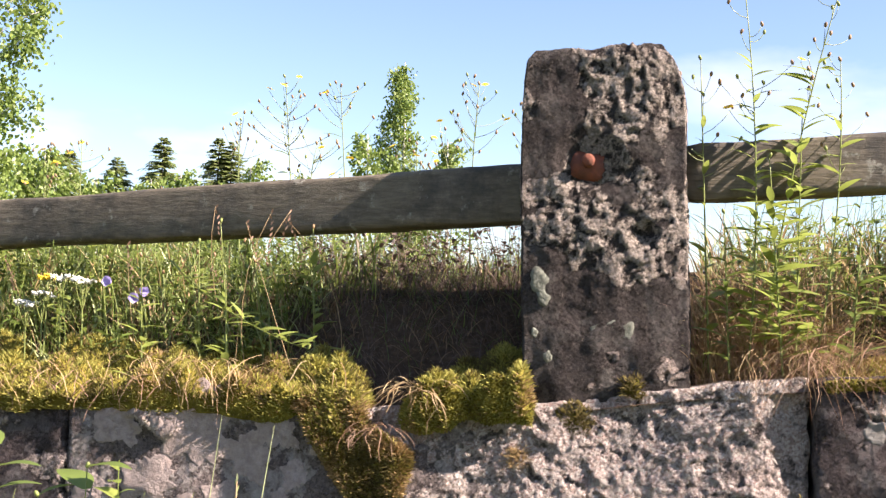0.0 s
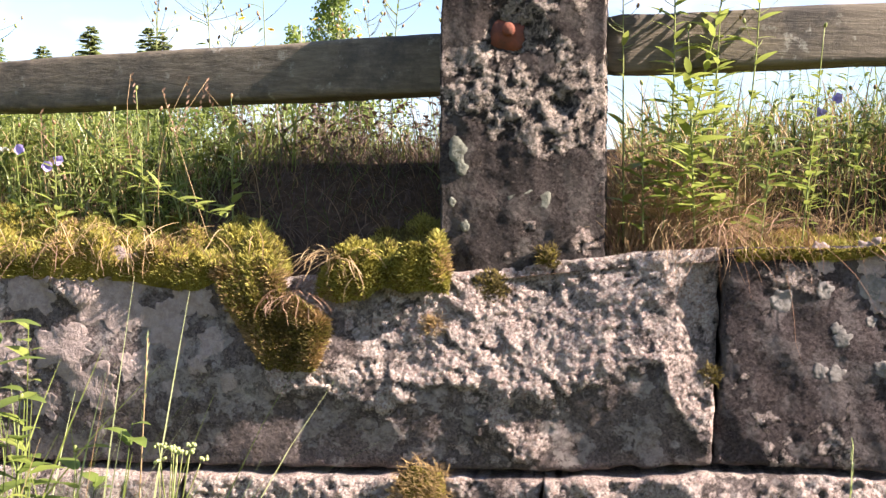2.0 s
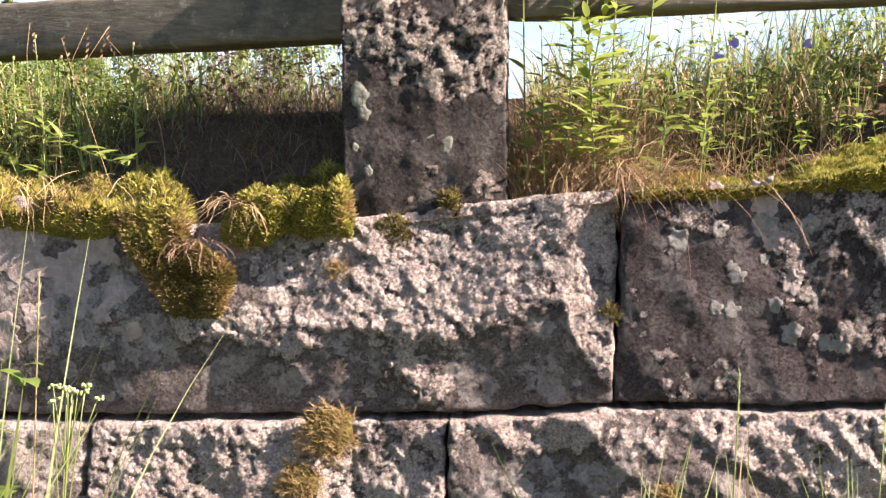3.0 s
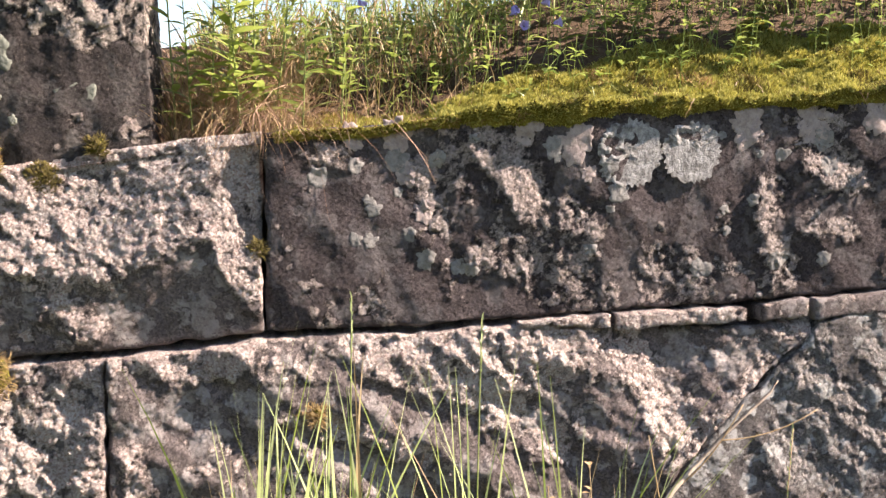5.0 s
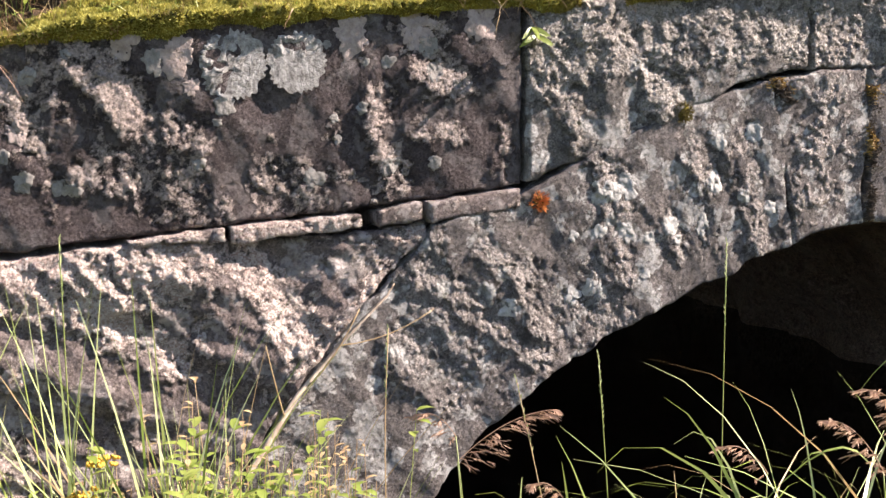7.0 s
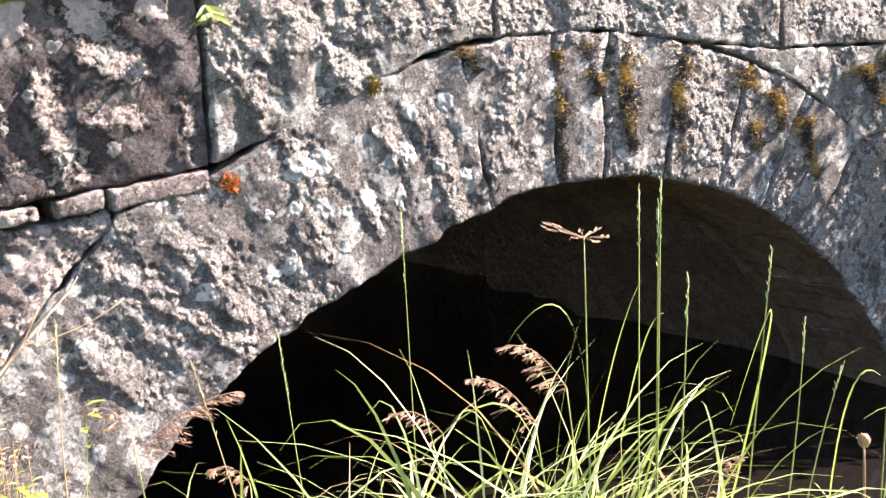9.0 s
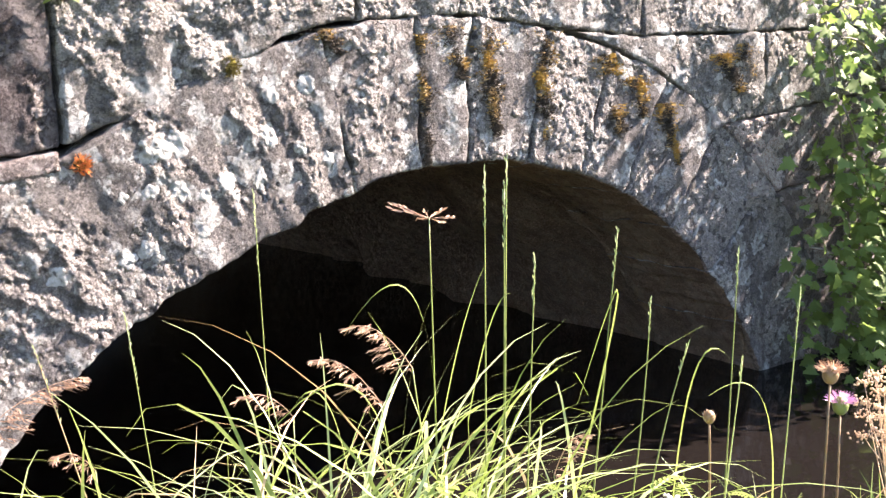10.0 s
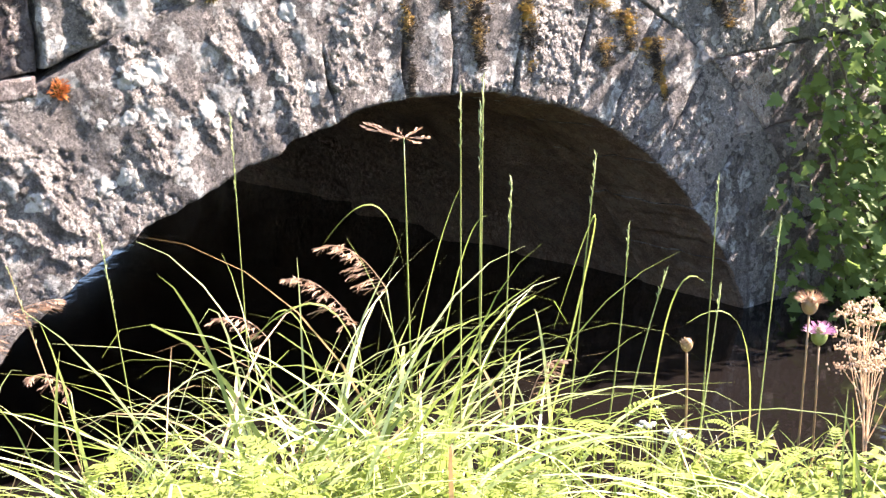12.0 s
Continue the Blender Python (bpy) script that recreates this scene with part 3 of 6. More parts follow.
def bank(x, y):
    """Bank on which the camera stands, falling to the stream in front of the arch."""
    z = -1.22 + 0.05 * fbm((x, y, 9), 1.2, 3)
    into = min(1.0, max(0.0, (x - 0.55) / 0.5)) * min(1.0, max(0.0, (y + 1.20 + 0.5 * smooth(2.5, 3.0, x)) / 0.25))
    z -= 0.75 * into
    z -= 0.06 * min(1.5, max(0.0, -1.6 - y))
    return max(z, -1.95) + (-2.02 - max(z, -1.95)) * smooth(5.5, 8.5, math.hypot(x, y))


def sheet(name, x0, x1, y0, y1, step, fn, mat, label, category):
    nx, ny = int((x1 - x0) / step), int((y1 - y0) / step)
    v = [(x0 + (x1 - x0) * i / nx, y0 + (y1 - y0) * j / ny, 0) for j in range(ny + 1) for i in range(nx + 1)]
    v = [(x, y, fn(x, y)) for x, y, _ in v]
    f = [(j * (nx + 1) + i, j * (nx + 1) + i + 1, (j + 1) * (nx + 1) + i + 1, (j + 1) * (nx + 1) + i) for j in range(ny) for i in range(nx)]
    return tagged(mesh_ob(name, v, f, mat), label, category, kind="structure")


sheet("ground_deck", -7.5, 7.5, 0.02, 5.46, 0.06, deck, SOIL, "dark soil with plant litter on the bridge fill", "soil")
sheet("ground_bank", -9, 10, -9, 0.1, 0.1, bank, TURF, "grassy stream bank", "ground")

class Soup:
    """Vertices and faces of one part."""

    def __init__(self):
        self.v, self.f = [], []

    def ribbon(self, pts, widths, side):
        s = len(self.v)
        for p, w in zip(pts, widths):
            self.v += [p - side * (w / 2), p + side * (w / 2)]
        for i in range(len(pts) - 1):
            a = s + 2 * i
            self.f.append((a, a + 1, a + 3, a + 2))

    def tube(self, pts, r0, r1, n=5):
        s = len(self.v)
        for k, p in enumerate(pts):
            d = (pts[min(k + 1, len(pts) - 1)] - pts[max(k - 1, 0)]).normalized()
            a = d.orthogonal().normalized()
            b = d.cross(a)
            r = r0 + (r1 - r0) * k / (len(pts) - 1)
            for i in range(n):
                q = 2 * math.pi * i / n
                self.v.append(p + a * (r * math.cos(q)) + b * (r * math.sin(q)))
        for k in range(len(pts) - 1):
            for i in range(n):
                j = (i + 1) % n
                self.f.append((s + k * n + i, s + k * n + j, s + (k + 1) * n + j, s + (k + 1) * n + i))
        self.f.append(tuple(s + (len(pts) - 1) * n + i for i in range(n)))

    def leaf(self, base, d, up, length, width, droop=0.3, fold=0.15, lobes=0, segs=6):
        d = d.normalized()
        side = d.cross(up).normalized()
        nrm = side.cross(d)
        s = len(self.v)
        for i in range(segs + 1):
            t = i / segs
            w = width * math.sin(math.pi * min(1, t * 0.92 + 0.06)) ** 0.8 * (1 - 0.35 * t) * 0.62
            if lobes:
                w *= 0.72 + 0.28 * (1 if i % 2 else 0.2)
            c = base + d * (length * t) - Vector((0, 0, droop * length * t * t))
            self.v += [c - side * w + nrm * (fold * w), c, c + side * w + nrm * (fold * w)]
        for i in range(segs):
            a = s + 3 * i
            self.f += [(a, a + 1, a + 4, a + 3), (a + 1, a + 2, a + 5, a + 4)]

    def ball(self, c, rx, rz, n=6, m=4, axis=None):
        s = len(self.v)
        axis = (axis or Vector((0, 0, 1))).normalized()
        a = axis.orthogonal().normalized()
        b = axis.cross(a)
        for j in range(m + 1):
            t = math.pi * j / m
            for i in range(n):
                q = 2 * math.pi * i / n
                r = rx * math.sin(t) + 0.0001
                self.v.append(c + a * (r * math.cos(q)) + b * (r * math.sin(q)) - axis * (rz * math.cos(t)))
        for j in range(m):
            for i in range(n):
                k = (i + 1) % n
                self.f.append((s + j * n + i, s + j * n + k, s + (j + 1) * n + k, s + (j + 1) * n + i))

    def make(self, name, mat, parent=None, label="", smooth_it=True):
        o = parent.matrix_world.translation if parent else Vector((0, 0, 0))
        return mesh_ob(name, [tuple(Vector(p) - o) for p in self.v], self.f, mat, parent, label, smooth_it)


# ---- stone post and rails ----
def post():
    thing = empty("guard_post", (-0.42, 0.2, 0.08), "rough lichened granite guard post with a rusty bolt on the wall", "stone post")
    left = curve_fn([(0.0, -0.596), (0.13, -0.600), (0.30, -0.608), (0.54, -0.620), (0.72, -0.620), (0.78, -0.613), (0.80, -0.602)])
    right = curve_fn([(0.0, -0.234), (0.14, -0.239), (0.31, -0.246), (0.54, -0.256), (0.70, -0.262), (0.75, -0.278), (0.80, -0.306)])
    y0, y1 = 0.035, 0.37
    verts, faces, wear_shade = [], [], []
    nz, na = 140, 62
    for j in range(nz + 1):
        z = 0.02 + 0.78 * j / nz
        xl, xr = left(z), right(z)
        loop = []
        for i in range(na):
            loop.append((xl + (xr - xl) * i / na, y0))
        for i in range(na):
            loop.append((xr, y0 + (y1 - y0) * i / na))
        for i in range(na):
            loop.append((xr - (xr - xl) * i / na, y1))
        for i in range(na):
            loop.append((xl, y1 - (y1 - y0) * i / na))
        cx, cy = (xl + xr) / 2, (y0 + y1) / 2
        for x, y in loop:
            p = Vector((x, y, z))
            ux, uy = (x - cx) / ((xr - xl) / 2), (y - cy) / ((y1 - y0) / 2)
            corner = max(0.0, abs(ux) + abs(uy) - 1.55) / 0.45
            face = x + 0.9 * y
            m3 = smooth(-0.12, 0.14, noise.noise(p * 6.0) + 0.5 * noise.noise(p * 15.0) + 0.3 * noise.noise(p * 37.0) + 1.0 * smooth(0.22, 0.36, z) + 0.4 * smooth(-0.55, -0.42, x) - 0.98)
            grain = noise.fractal(p * 36.0, 0.30, 2.15, 4)
            lump = crumbs(p)
            d = 0.9 * noise.fractal(p * 6.5, 0.75, 2.1, 3) + 0.12 * grain + 0.45 * m3 * lump
            # broken stone pale, its crumb hollows darkened as if in shade
            wear_shade.append(0.05 + 0.95 * m3 + 0.6 * m3 * lump + 0.3 * grain)
            top = max(0.0, (z - 0.765) / 0.035)
            off = 0.0 - 0.010 * corner - 0.008 * top ** 2
            off += 0.0095 * d * (0.55 if y > y0 + 0.01 else 1.0 - 0.5 * corner)
            n = Vector((ux ** 7, uy ** 7, 0)).normalized()
            hole = math.hypot(x + 0.345, z - 0.405) if y < y0 + 0.01 else 9
            off -= 0.03 * max(0, 1 - hole / 0.035)
            bowl = math.hypot(x + 0.47, (z - 0.56) * 0.9) if y < y0 + 0.01 else 9
            off -= 0.03 * max(0, 1 - bowl / 0.075)
            verts.append((x + n.x * off, y + n.y * off, z + 0.01 * top * d + 0.022 * (x + 0.6) * smooth(0.6, 0.8, z) / 0.36))
    m = 4 * na
    for j in range(nz):
        for i in range(m):
            a, b = j * m + i, j * m + (i + 1) % m
            faces.append((a, b, b + m, a + m))
    base = len(verts)
    rings = 8
    for k in range(1, rings + 1):
        s = 1 - k / (rings + 0.2)
        for i in range(m):
            x, y, z = verts[nz * m + i]
            cx, cy = -0.445, 0.2
            q = (cx + (x - cx) * s, cy + (y - cy) * s)
            verts.append((*q, 0.803 + 0.022 * (q[0] + 0.6) / 0.36 + 0.008 * fbm((*q, 1), 18, 3)))
    for k in range(rings):
        o0 = nz * m if k == 0 else base + (k - 1) * m
        o1 = base + k * m
        for i in range(m):
            j = (i + 1) % m
            faces.append((o0 + i, o0 + j, o1 + j, o1 + i))
    faces.append(tuple(base + (rings - 1) * m + i for i in range(m)))
    shaft = mesh_ob("shaft", [(x + 0.42, y - 0.2, z - 0.08) for x, y, z in verts], faces, STONE_POST, thing)
    layer = shaft.data.attributes.new("wear_shade", "FLOAT", "POINT")
    layer.data.foreach_set("value", wear_shade + [0.6] * (len(verts) - len(wear_shade)))
    bm = bmesh.new()
    bmesh.ops.create_cube(bm, size=1, matrix=Matrix.Translation((-0.05, -0.140, 0.47)) @ Matrix.Rotation(0.15, 4, "Y") @ Matrix.Diagonal((0.075, 0.02, 0.06, 1)))
    bmesh.ops.bevel(bm, geom=bm.edges[:], offset=0.006, segments=2, affect="EDGES")
    plate = part("washer_plate", bm, RUST, thing, "rusty square iron washer plate")
    bm = bmesh.new()
    bmesh.ops.create_cone(bm, cap_ends=True, segments=8, radius1=0.017, radius2=0.014, depth=0.03, matrix=Matrix.Translation((-0.048, -0.158, 0.482)) @ Matrix.Rotation(math.pi / 2, 4, "X"))
    bmesh.ops.bevel(bm, geom=bm.edges[:], offset=0.003, segments=1, affect="EDGES")
    part("bolt", bm, RUST, thing, "rusty iron bolt end")
    for lx, lz, lr in ((-0.565, 0.30, 0.022), (-0.555, 0.265, 0.015), (-0.435, 0.195, 0.020), (-0.405, 0.21, 0.014), (-0.375, 0.20, 0.017), (-0.57, 0.19, 0.008), (-0.54, 0.14, 0.010)):
        s = Soup()
        for j in range(5):
            for i in range(24):
                q = 2 * math.pi * i / 24
                rr = lr * j / 4 * (1 + 0.5 * noise.noise(Vector((1.5 * math.cos(q), 1.5 * math.sin(q), lx * 30))))
                s.v.append(Vector((lx + rr * math.cos(q), 0.0335 + (0.004 if j == 4 else 0.001 * noise.noise(Vector((rr * 90, q, lz)))), lz + 1.2 * rr * math.sin(q))))
        s.f = [(j * 24 + i, j * 24 + (i + 1) % 24, (j + 1) * 24 + (i + 1) % 24, (j + 1) * 24 + i) for j in range(4) for i in range(24)]
        s.make("lichen", LICHEN_GREEN, thing, "pale green crust lichen")
    return thing


post()


def rail(a, b, ha, hb, seed, label):
    """A hewn log rail from a to b, with its height at each end."""
    verts, faces = [], []
    n, m = 90, 28
    a, b = Vector(a), Vector(b)
    ahead = (b - a).normalized()
    side = ahead.cross(Vector((0, 0, 1))).normalized()
    for j in range(n + 1):
        t = j / n
        c = a.lerp(b, t)
        h = (ha + (hb - ha) * t) / 2
        for i in range(m):
            q = 2 * math.pi * i / m
            cx, cz = math.cos(q), math.sin(q)
            sx = math.copysign(abs(cx) ** 0.28, cx)
            sz = math.copysign(abs(cz) ** 0.24, cz)
            k = 1 + 0.05 * fbm((t * 7, cx + seed, cz), 1.6, 4) + 0.02 * fbm((t * 60, cx * 2 + seed, cz * 2), 1.0, 3)
            if j in (0, n):
                k *= 0.93
            verts.append(c + side * (sx * h * 0.72 * k) + Vector((0, 0, sz * h * 0.94 * k)))
    for j in range(n):
        for i in range(m):
            p, q = j * m + i, j * m + (i + 1) % m
            faces.append((p, q, q + m, p + m))
    faces.append(tuple(range(m - 1, -1, -1)))
    faces.append(tuple(n * m + i for i in range(m)))
    return tagged(mesh_ob("rail", verts, faces, WOOD), label, "wooden rail", "rails of the bridge")


rail((-0.58, 0.2, 0.506), (-3.0, 0.62, 0.365), 0.145, 0.125, 1, "weathered grey hewn timber rail fixed to the stone post")
rail((-0.26, 0.2, 0.556), (2.6, 0.3, 0.78), 0.135, 0.15, 2, "weathered grey timber rail rising over the bridge")


# ---- grasses ----
def blades(name, n, place, mats, height, width, lean, label, category, bend=0.6, segs=5, stiff=1.0):
    """Many curved blades, joined into one mesh of kind stuff. place() gives a root and a lean direction or None."""
    verts, faces, idx = [], [], []
    for _ in range(n):
        root, aim = place()
        h = height[0] + (height[1] - height[0]) * random.random() ** 1.3
        w = width[0] + (width[1] - width[0]) * random.random()
        th = random.uniform(0, 2 * math.pi) if aim is None else aim + random.gauss(0, 0.7)
        ln = min(1.45, lean * abs(random.gauss(0, 0.6)))
        curl = min(2.9 - ln, 1.6 * bend * (random.uniform(0.55, 1.2) if bend > 1.1 else random.uniform(0.3, 1.15))) * (1.0 - 0.45 * ln)
        kink = random.gauss(0, 0.16) * (0.4 + lean)
        mi = random.choices(range(len(mats)), [m[1] for m in mats])[0]
        s0 = len(verts)
        out = Vector((math.cos(th), math.sin(th), 0))
        face = th + math.pi / 2 + random.gauss(0, 0.7)
        sidev = Vector((math.cos(face), math.sin(face), random.uniform(-0.3, 0.3))).normalized()
        at = Vector(root)
        knee = random.uniform(0.8, 1.7)
        for s in range(segs + 1):
            t = s / segs
            a = ln + curl * t ** knee
            c = at + sidev * (kink * h * t * t)
            at = at + (out * math.sin(a) + Vector((0, 0, math.cos(a)))) * (h / segs)
            ww = w * (1 - t ** 1.8) * 0.5 * (0.6 + 0.4 * min(1, t * 4)) + 0.0003
            verts.append(c - sidev * ww)
            verts.append(c + sidev * ww)
        for s in range(segs):
            p = s0 + 2 * s
            faces.append((p, p + 1, p + 3, p + 2))
            idx.append(mi)
    ob = mesh_ob(name, verts, faces, None)
    for m, _ in mats:
        ob.data.materials.append(m)
    ob.data.polygons.foreach_set("material_index", idx)
    return tagged(ob, label, category, kind="stuff")


def on_bank(x0, x1, y0, y1):
    def f():
        x, y = random.uniform(x0, x1), random.uniform(y0, y1)
        return (x, y, bank(x, y) - 0.01), None
    return f


def on_deck(x0, x1, y0, y1):
    def f():
        x, y = random.uniform(x0, x1), random.uniform(y0, y1)
        return (x, y, deck(x, y) - 0.01), None
    return f




# ---- plants ----
def arc(a, b, bow=(0, 0, 0), n=8):
    a, b, bow = Vector(a), Vector(b), Vector(bow)
    return [a.lerp(b, i / n) + bow * (4 * (i / n) * (1 - i / n)) for i in range(n + 1)]


def rnd_dir(flat=0.3):
    q = random.uniform(0, 2 * math.pi)
    return Vector((math.cos(q), math.sin(q), random.uniform(-flat, flat))).normalized()


def moss(name, x0, x1, low, back, n, label, thick=0.035, rise=None, crown=None, mats=(MOSS, MOSS_BROWN, MOSS_OLIVE), brown=0.25, shoot=0.012, ends=(0.06, 0.06)):
    """A living mat: it lies on the fill behind the wall, swells in tufts over the edge and hangs down the face to a ragged rim."""
    thing = empty(name, ((x0 + x1) / 2, 0, wall_top((x0 + x1) / 2)), label, "moss")
    o = thing.matrix_world.translation
    nu, nv = max(14, int((x1 - x0) / 0.012)), 44

    def at(u, w):
        x = x0 + (x1 - x0) * u
        top, rim = (crown or wall_top)(x), low(x) + 0.018 * noise.noise(Vector((x * 15, 2, x0))) + 0.012 * noise.noise(Vector((x * 37, 5, x0)))
        deep = back(x) * (1 + 0.25 * noise.noise(Vector((x * 8, 9, x0))))
        fall = max(0.015, top - rim)
        run = w * (deep + fall)
        side = min(1.0, (x - x0) / ends[0] + 0.02, (x1 - x) / ends[1] + 0.02)
        if run < deep:
            y, z = deep - run, max(deck(x, deep - run), top - 0.03) if not crown else top
            edge = min(1.0, run / 0.08)
        else:
            y, z = 0.0, top - (run - deep)
            edge = min(1.0, (deep + fall - run) / 0.035)
        q = Vector((x, y * 1.2, z))
        tuft = 0.5 - noise.voronoi(q * 17.0)[0][0]
        swell = math.sqrt(max(0.0, min(side, edge))) * (0.75 + 0.8 * tuft + 0.45 * noise.noise(q * 6.0))
        th, up = thick * swell + 0.006 * fbm(q, 38.0, 2), (rise or thick) * swell
        turn = smooth(-0.05, 0.05, run - deep) * math.pi / 2
        lean_out = max(0.0, -relief_at(x, z)) if run > deep else 0.0
        return Vector((x, y - lean_out - th * math.sin(turn) * (0.8 if run > deep else 1.0), z + up * math.cos(turn) - 0.003))

    bed = [[at(i / nu, j / nv) for i in range(nu + 1)] for j in range(nv + 1)]
    v = [tuple(p - o) for row in bed for p in row]
    f = [(j * (nu + 1) + i, j * (nu + 1) + i + 1, (j + 1) * (nu + 1) + i + 1, (j + 1) * (nu + 1) + i) for j in range(nv) for i in range(nu)]
    mesh_ob("bed", v, f, MOSS_BED, thing, "dense brown-green moss bed")
    sets = [Soup(), Soup(), Soup()]
    for _ in range(n):
        gu, gw = random.random() * nu * 0.9999, random.random() ** 0.85 * nv * 0.9999
        i, j = int(gu), int(gw)
        a, b, c, d = bed[j][i], bed[j][i + 1], bed[j + 1][i], bed[j + 1][i + 1]
        p = a.lerp(b, gu - i).lerp(c.lerp(d, gu - i), gw - j)
        nrm = (c - a + d - b).cross(b - a + d - c)
        if nrm.length < 1e-9:
            continue
        nrm = nrm.normalized()
        if nrm.z < -0.4 or nrm.y > 0.7:
            nrm = -nrm
        d = (nrm + 0.55 * rnd_dir(0.6) + Vector((0, -0.1, 0.45))).normalized()
        h = shoot * random.uniform(0.5, 1.35)
        # more olive shoots down the face: shade put into the moss colour
        hang_shade = smooth(0.0, 0.10, wall_top(p.x) - p.z)
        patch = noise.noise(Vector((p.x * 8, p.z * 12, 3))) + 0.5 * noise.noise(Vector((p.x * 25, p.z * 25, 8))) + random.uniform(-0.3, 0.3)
        s = sets[1 if patch < brown - 0.5 else 2 if patch > 0.42 - 0.45 * hang_shade else 0]
        side = d.orthogonal().normalized()
        side = (side * math.cos(h * 900) + d.cross(side) * math.sin(h * 900))
        s.ribbon([p - d * 0.004, p + d * h * 0.55, p + d * h + rnd_dir(0.3) * h * 0.2], [0.0022, 0.0027, 0.0005], side)
    for s, mat, lab in zip(sets, mats, ("yellow-green moss", "brown dried moss", "olive moss, darker down the face to carry its shade")):
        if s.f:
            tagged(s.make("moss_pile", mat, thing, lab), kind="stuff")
    return thing


def relief_at(x, z):
    """How far back or out the upper course stands, for what hangs on it."""
    return -relief(x, z, 2, 0.013, **PALE_FACE)[0] if x < 0 else 0.0


level = lambda v: (lambda x: v)
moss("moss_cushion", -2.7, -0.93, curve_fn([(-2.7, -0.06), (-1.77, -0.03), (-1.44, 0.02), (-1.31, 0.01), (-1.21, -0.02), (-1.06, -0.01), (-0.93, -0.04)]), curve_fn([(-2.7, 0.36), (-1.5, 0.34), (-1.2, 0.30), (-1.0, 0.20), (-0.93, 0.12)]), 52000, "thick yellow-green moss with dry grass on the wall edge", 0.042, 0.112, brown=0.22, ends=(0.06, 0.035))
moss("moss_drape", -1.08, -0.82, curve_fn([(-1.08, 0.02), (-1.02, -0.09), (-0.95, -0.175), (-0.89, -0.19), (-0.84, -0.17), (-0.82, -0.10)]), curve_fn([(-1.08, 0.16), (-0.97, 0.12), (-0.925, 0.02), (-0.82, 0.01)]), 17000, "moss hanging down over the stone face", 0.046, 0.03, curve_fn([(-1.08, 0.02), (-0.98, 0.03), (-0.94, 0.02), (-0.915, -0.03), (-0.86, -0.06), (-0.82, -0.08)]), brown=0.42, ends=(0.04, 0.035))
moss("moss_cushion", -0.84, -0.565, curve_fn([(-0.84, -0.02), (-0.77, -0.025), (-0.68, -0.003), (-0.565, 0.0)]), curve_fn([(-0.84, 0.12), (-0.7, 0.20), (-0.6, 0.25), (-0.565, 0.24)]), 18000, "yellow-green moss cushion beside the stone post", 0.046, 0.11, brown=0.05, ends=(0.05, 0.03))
moss("moss_cushion", 0.02, 0.44, curve_fn([(0.02, 0.135), (0.12, 0.135), (0.28, 0.155), (0.44, 0.16)]), level(0.22), 9000, "thin moss on the block's top edge", 0.018, brown=0.2)
moss("moss_cushion", 0.38, 1.34, curve_fn([(0.38, 0.15), (0.50, 0.125), (0.62, 0.15), (0.70, 0.128), (0.78, 0.165), (0.95, 0.165), (1.06, 0.18), (1.34, 0.19)]), curve_fn([(0.38, 0.22), (0.6, 0.30), (1.34, 0.42)]), 46000, "sunlit yellow-green moss along the wall edge", 0.050, 0.045, brown=-0.05)
moss("moss_cushion", 1.24, 1.72, curve_fn([(1.24, 0.21), (1.45, 0.225), (1.60, 0.20), (1.66, 0.19), (1.72, 0.21)]), level(0.42), 24000, "rounded bright yellow-green moss cushion", 0.062, brown=-0.3, ends=(0.12, 0.10))


moss("moss_cushion", 1.84, 2.62, curve_fn([(1.84, 0.215), (2.1, 0.225), (2.62, 0.235)]), level(0.3), 16000, "yellow-green moss patch on the wall top over the arch", 0.022, 0.028, brown=0.0, ends=(0.12, 0.15))
bm = bmesh.new()
bmesh.ops.create_icosphere(bm, subdivisions=4, radius=1.0)
for v in bm.verts:
    q = v.co.copy()
    v.co = Vector((0.085 * q.x, 0.06 * q.y, 0.04 * q.z)) * (0.85 + 0.25 * fbm(q, 1.7, 4))
loose = part("loose_stone", bm, STONE_DARK)
loose.location = (1.79, 0.12, 0.235)
tagged(loose, "small dark loose stone lying on the mossy wall top", "stone")


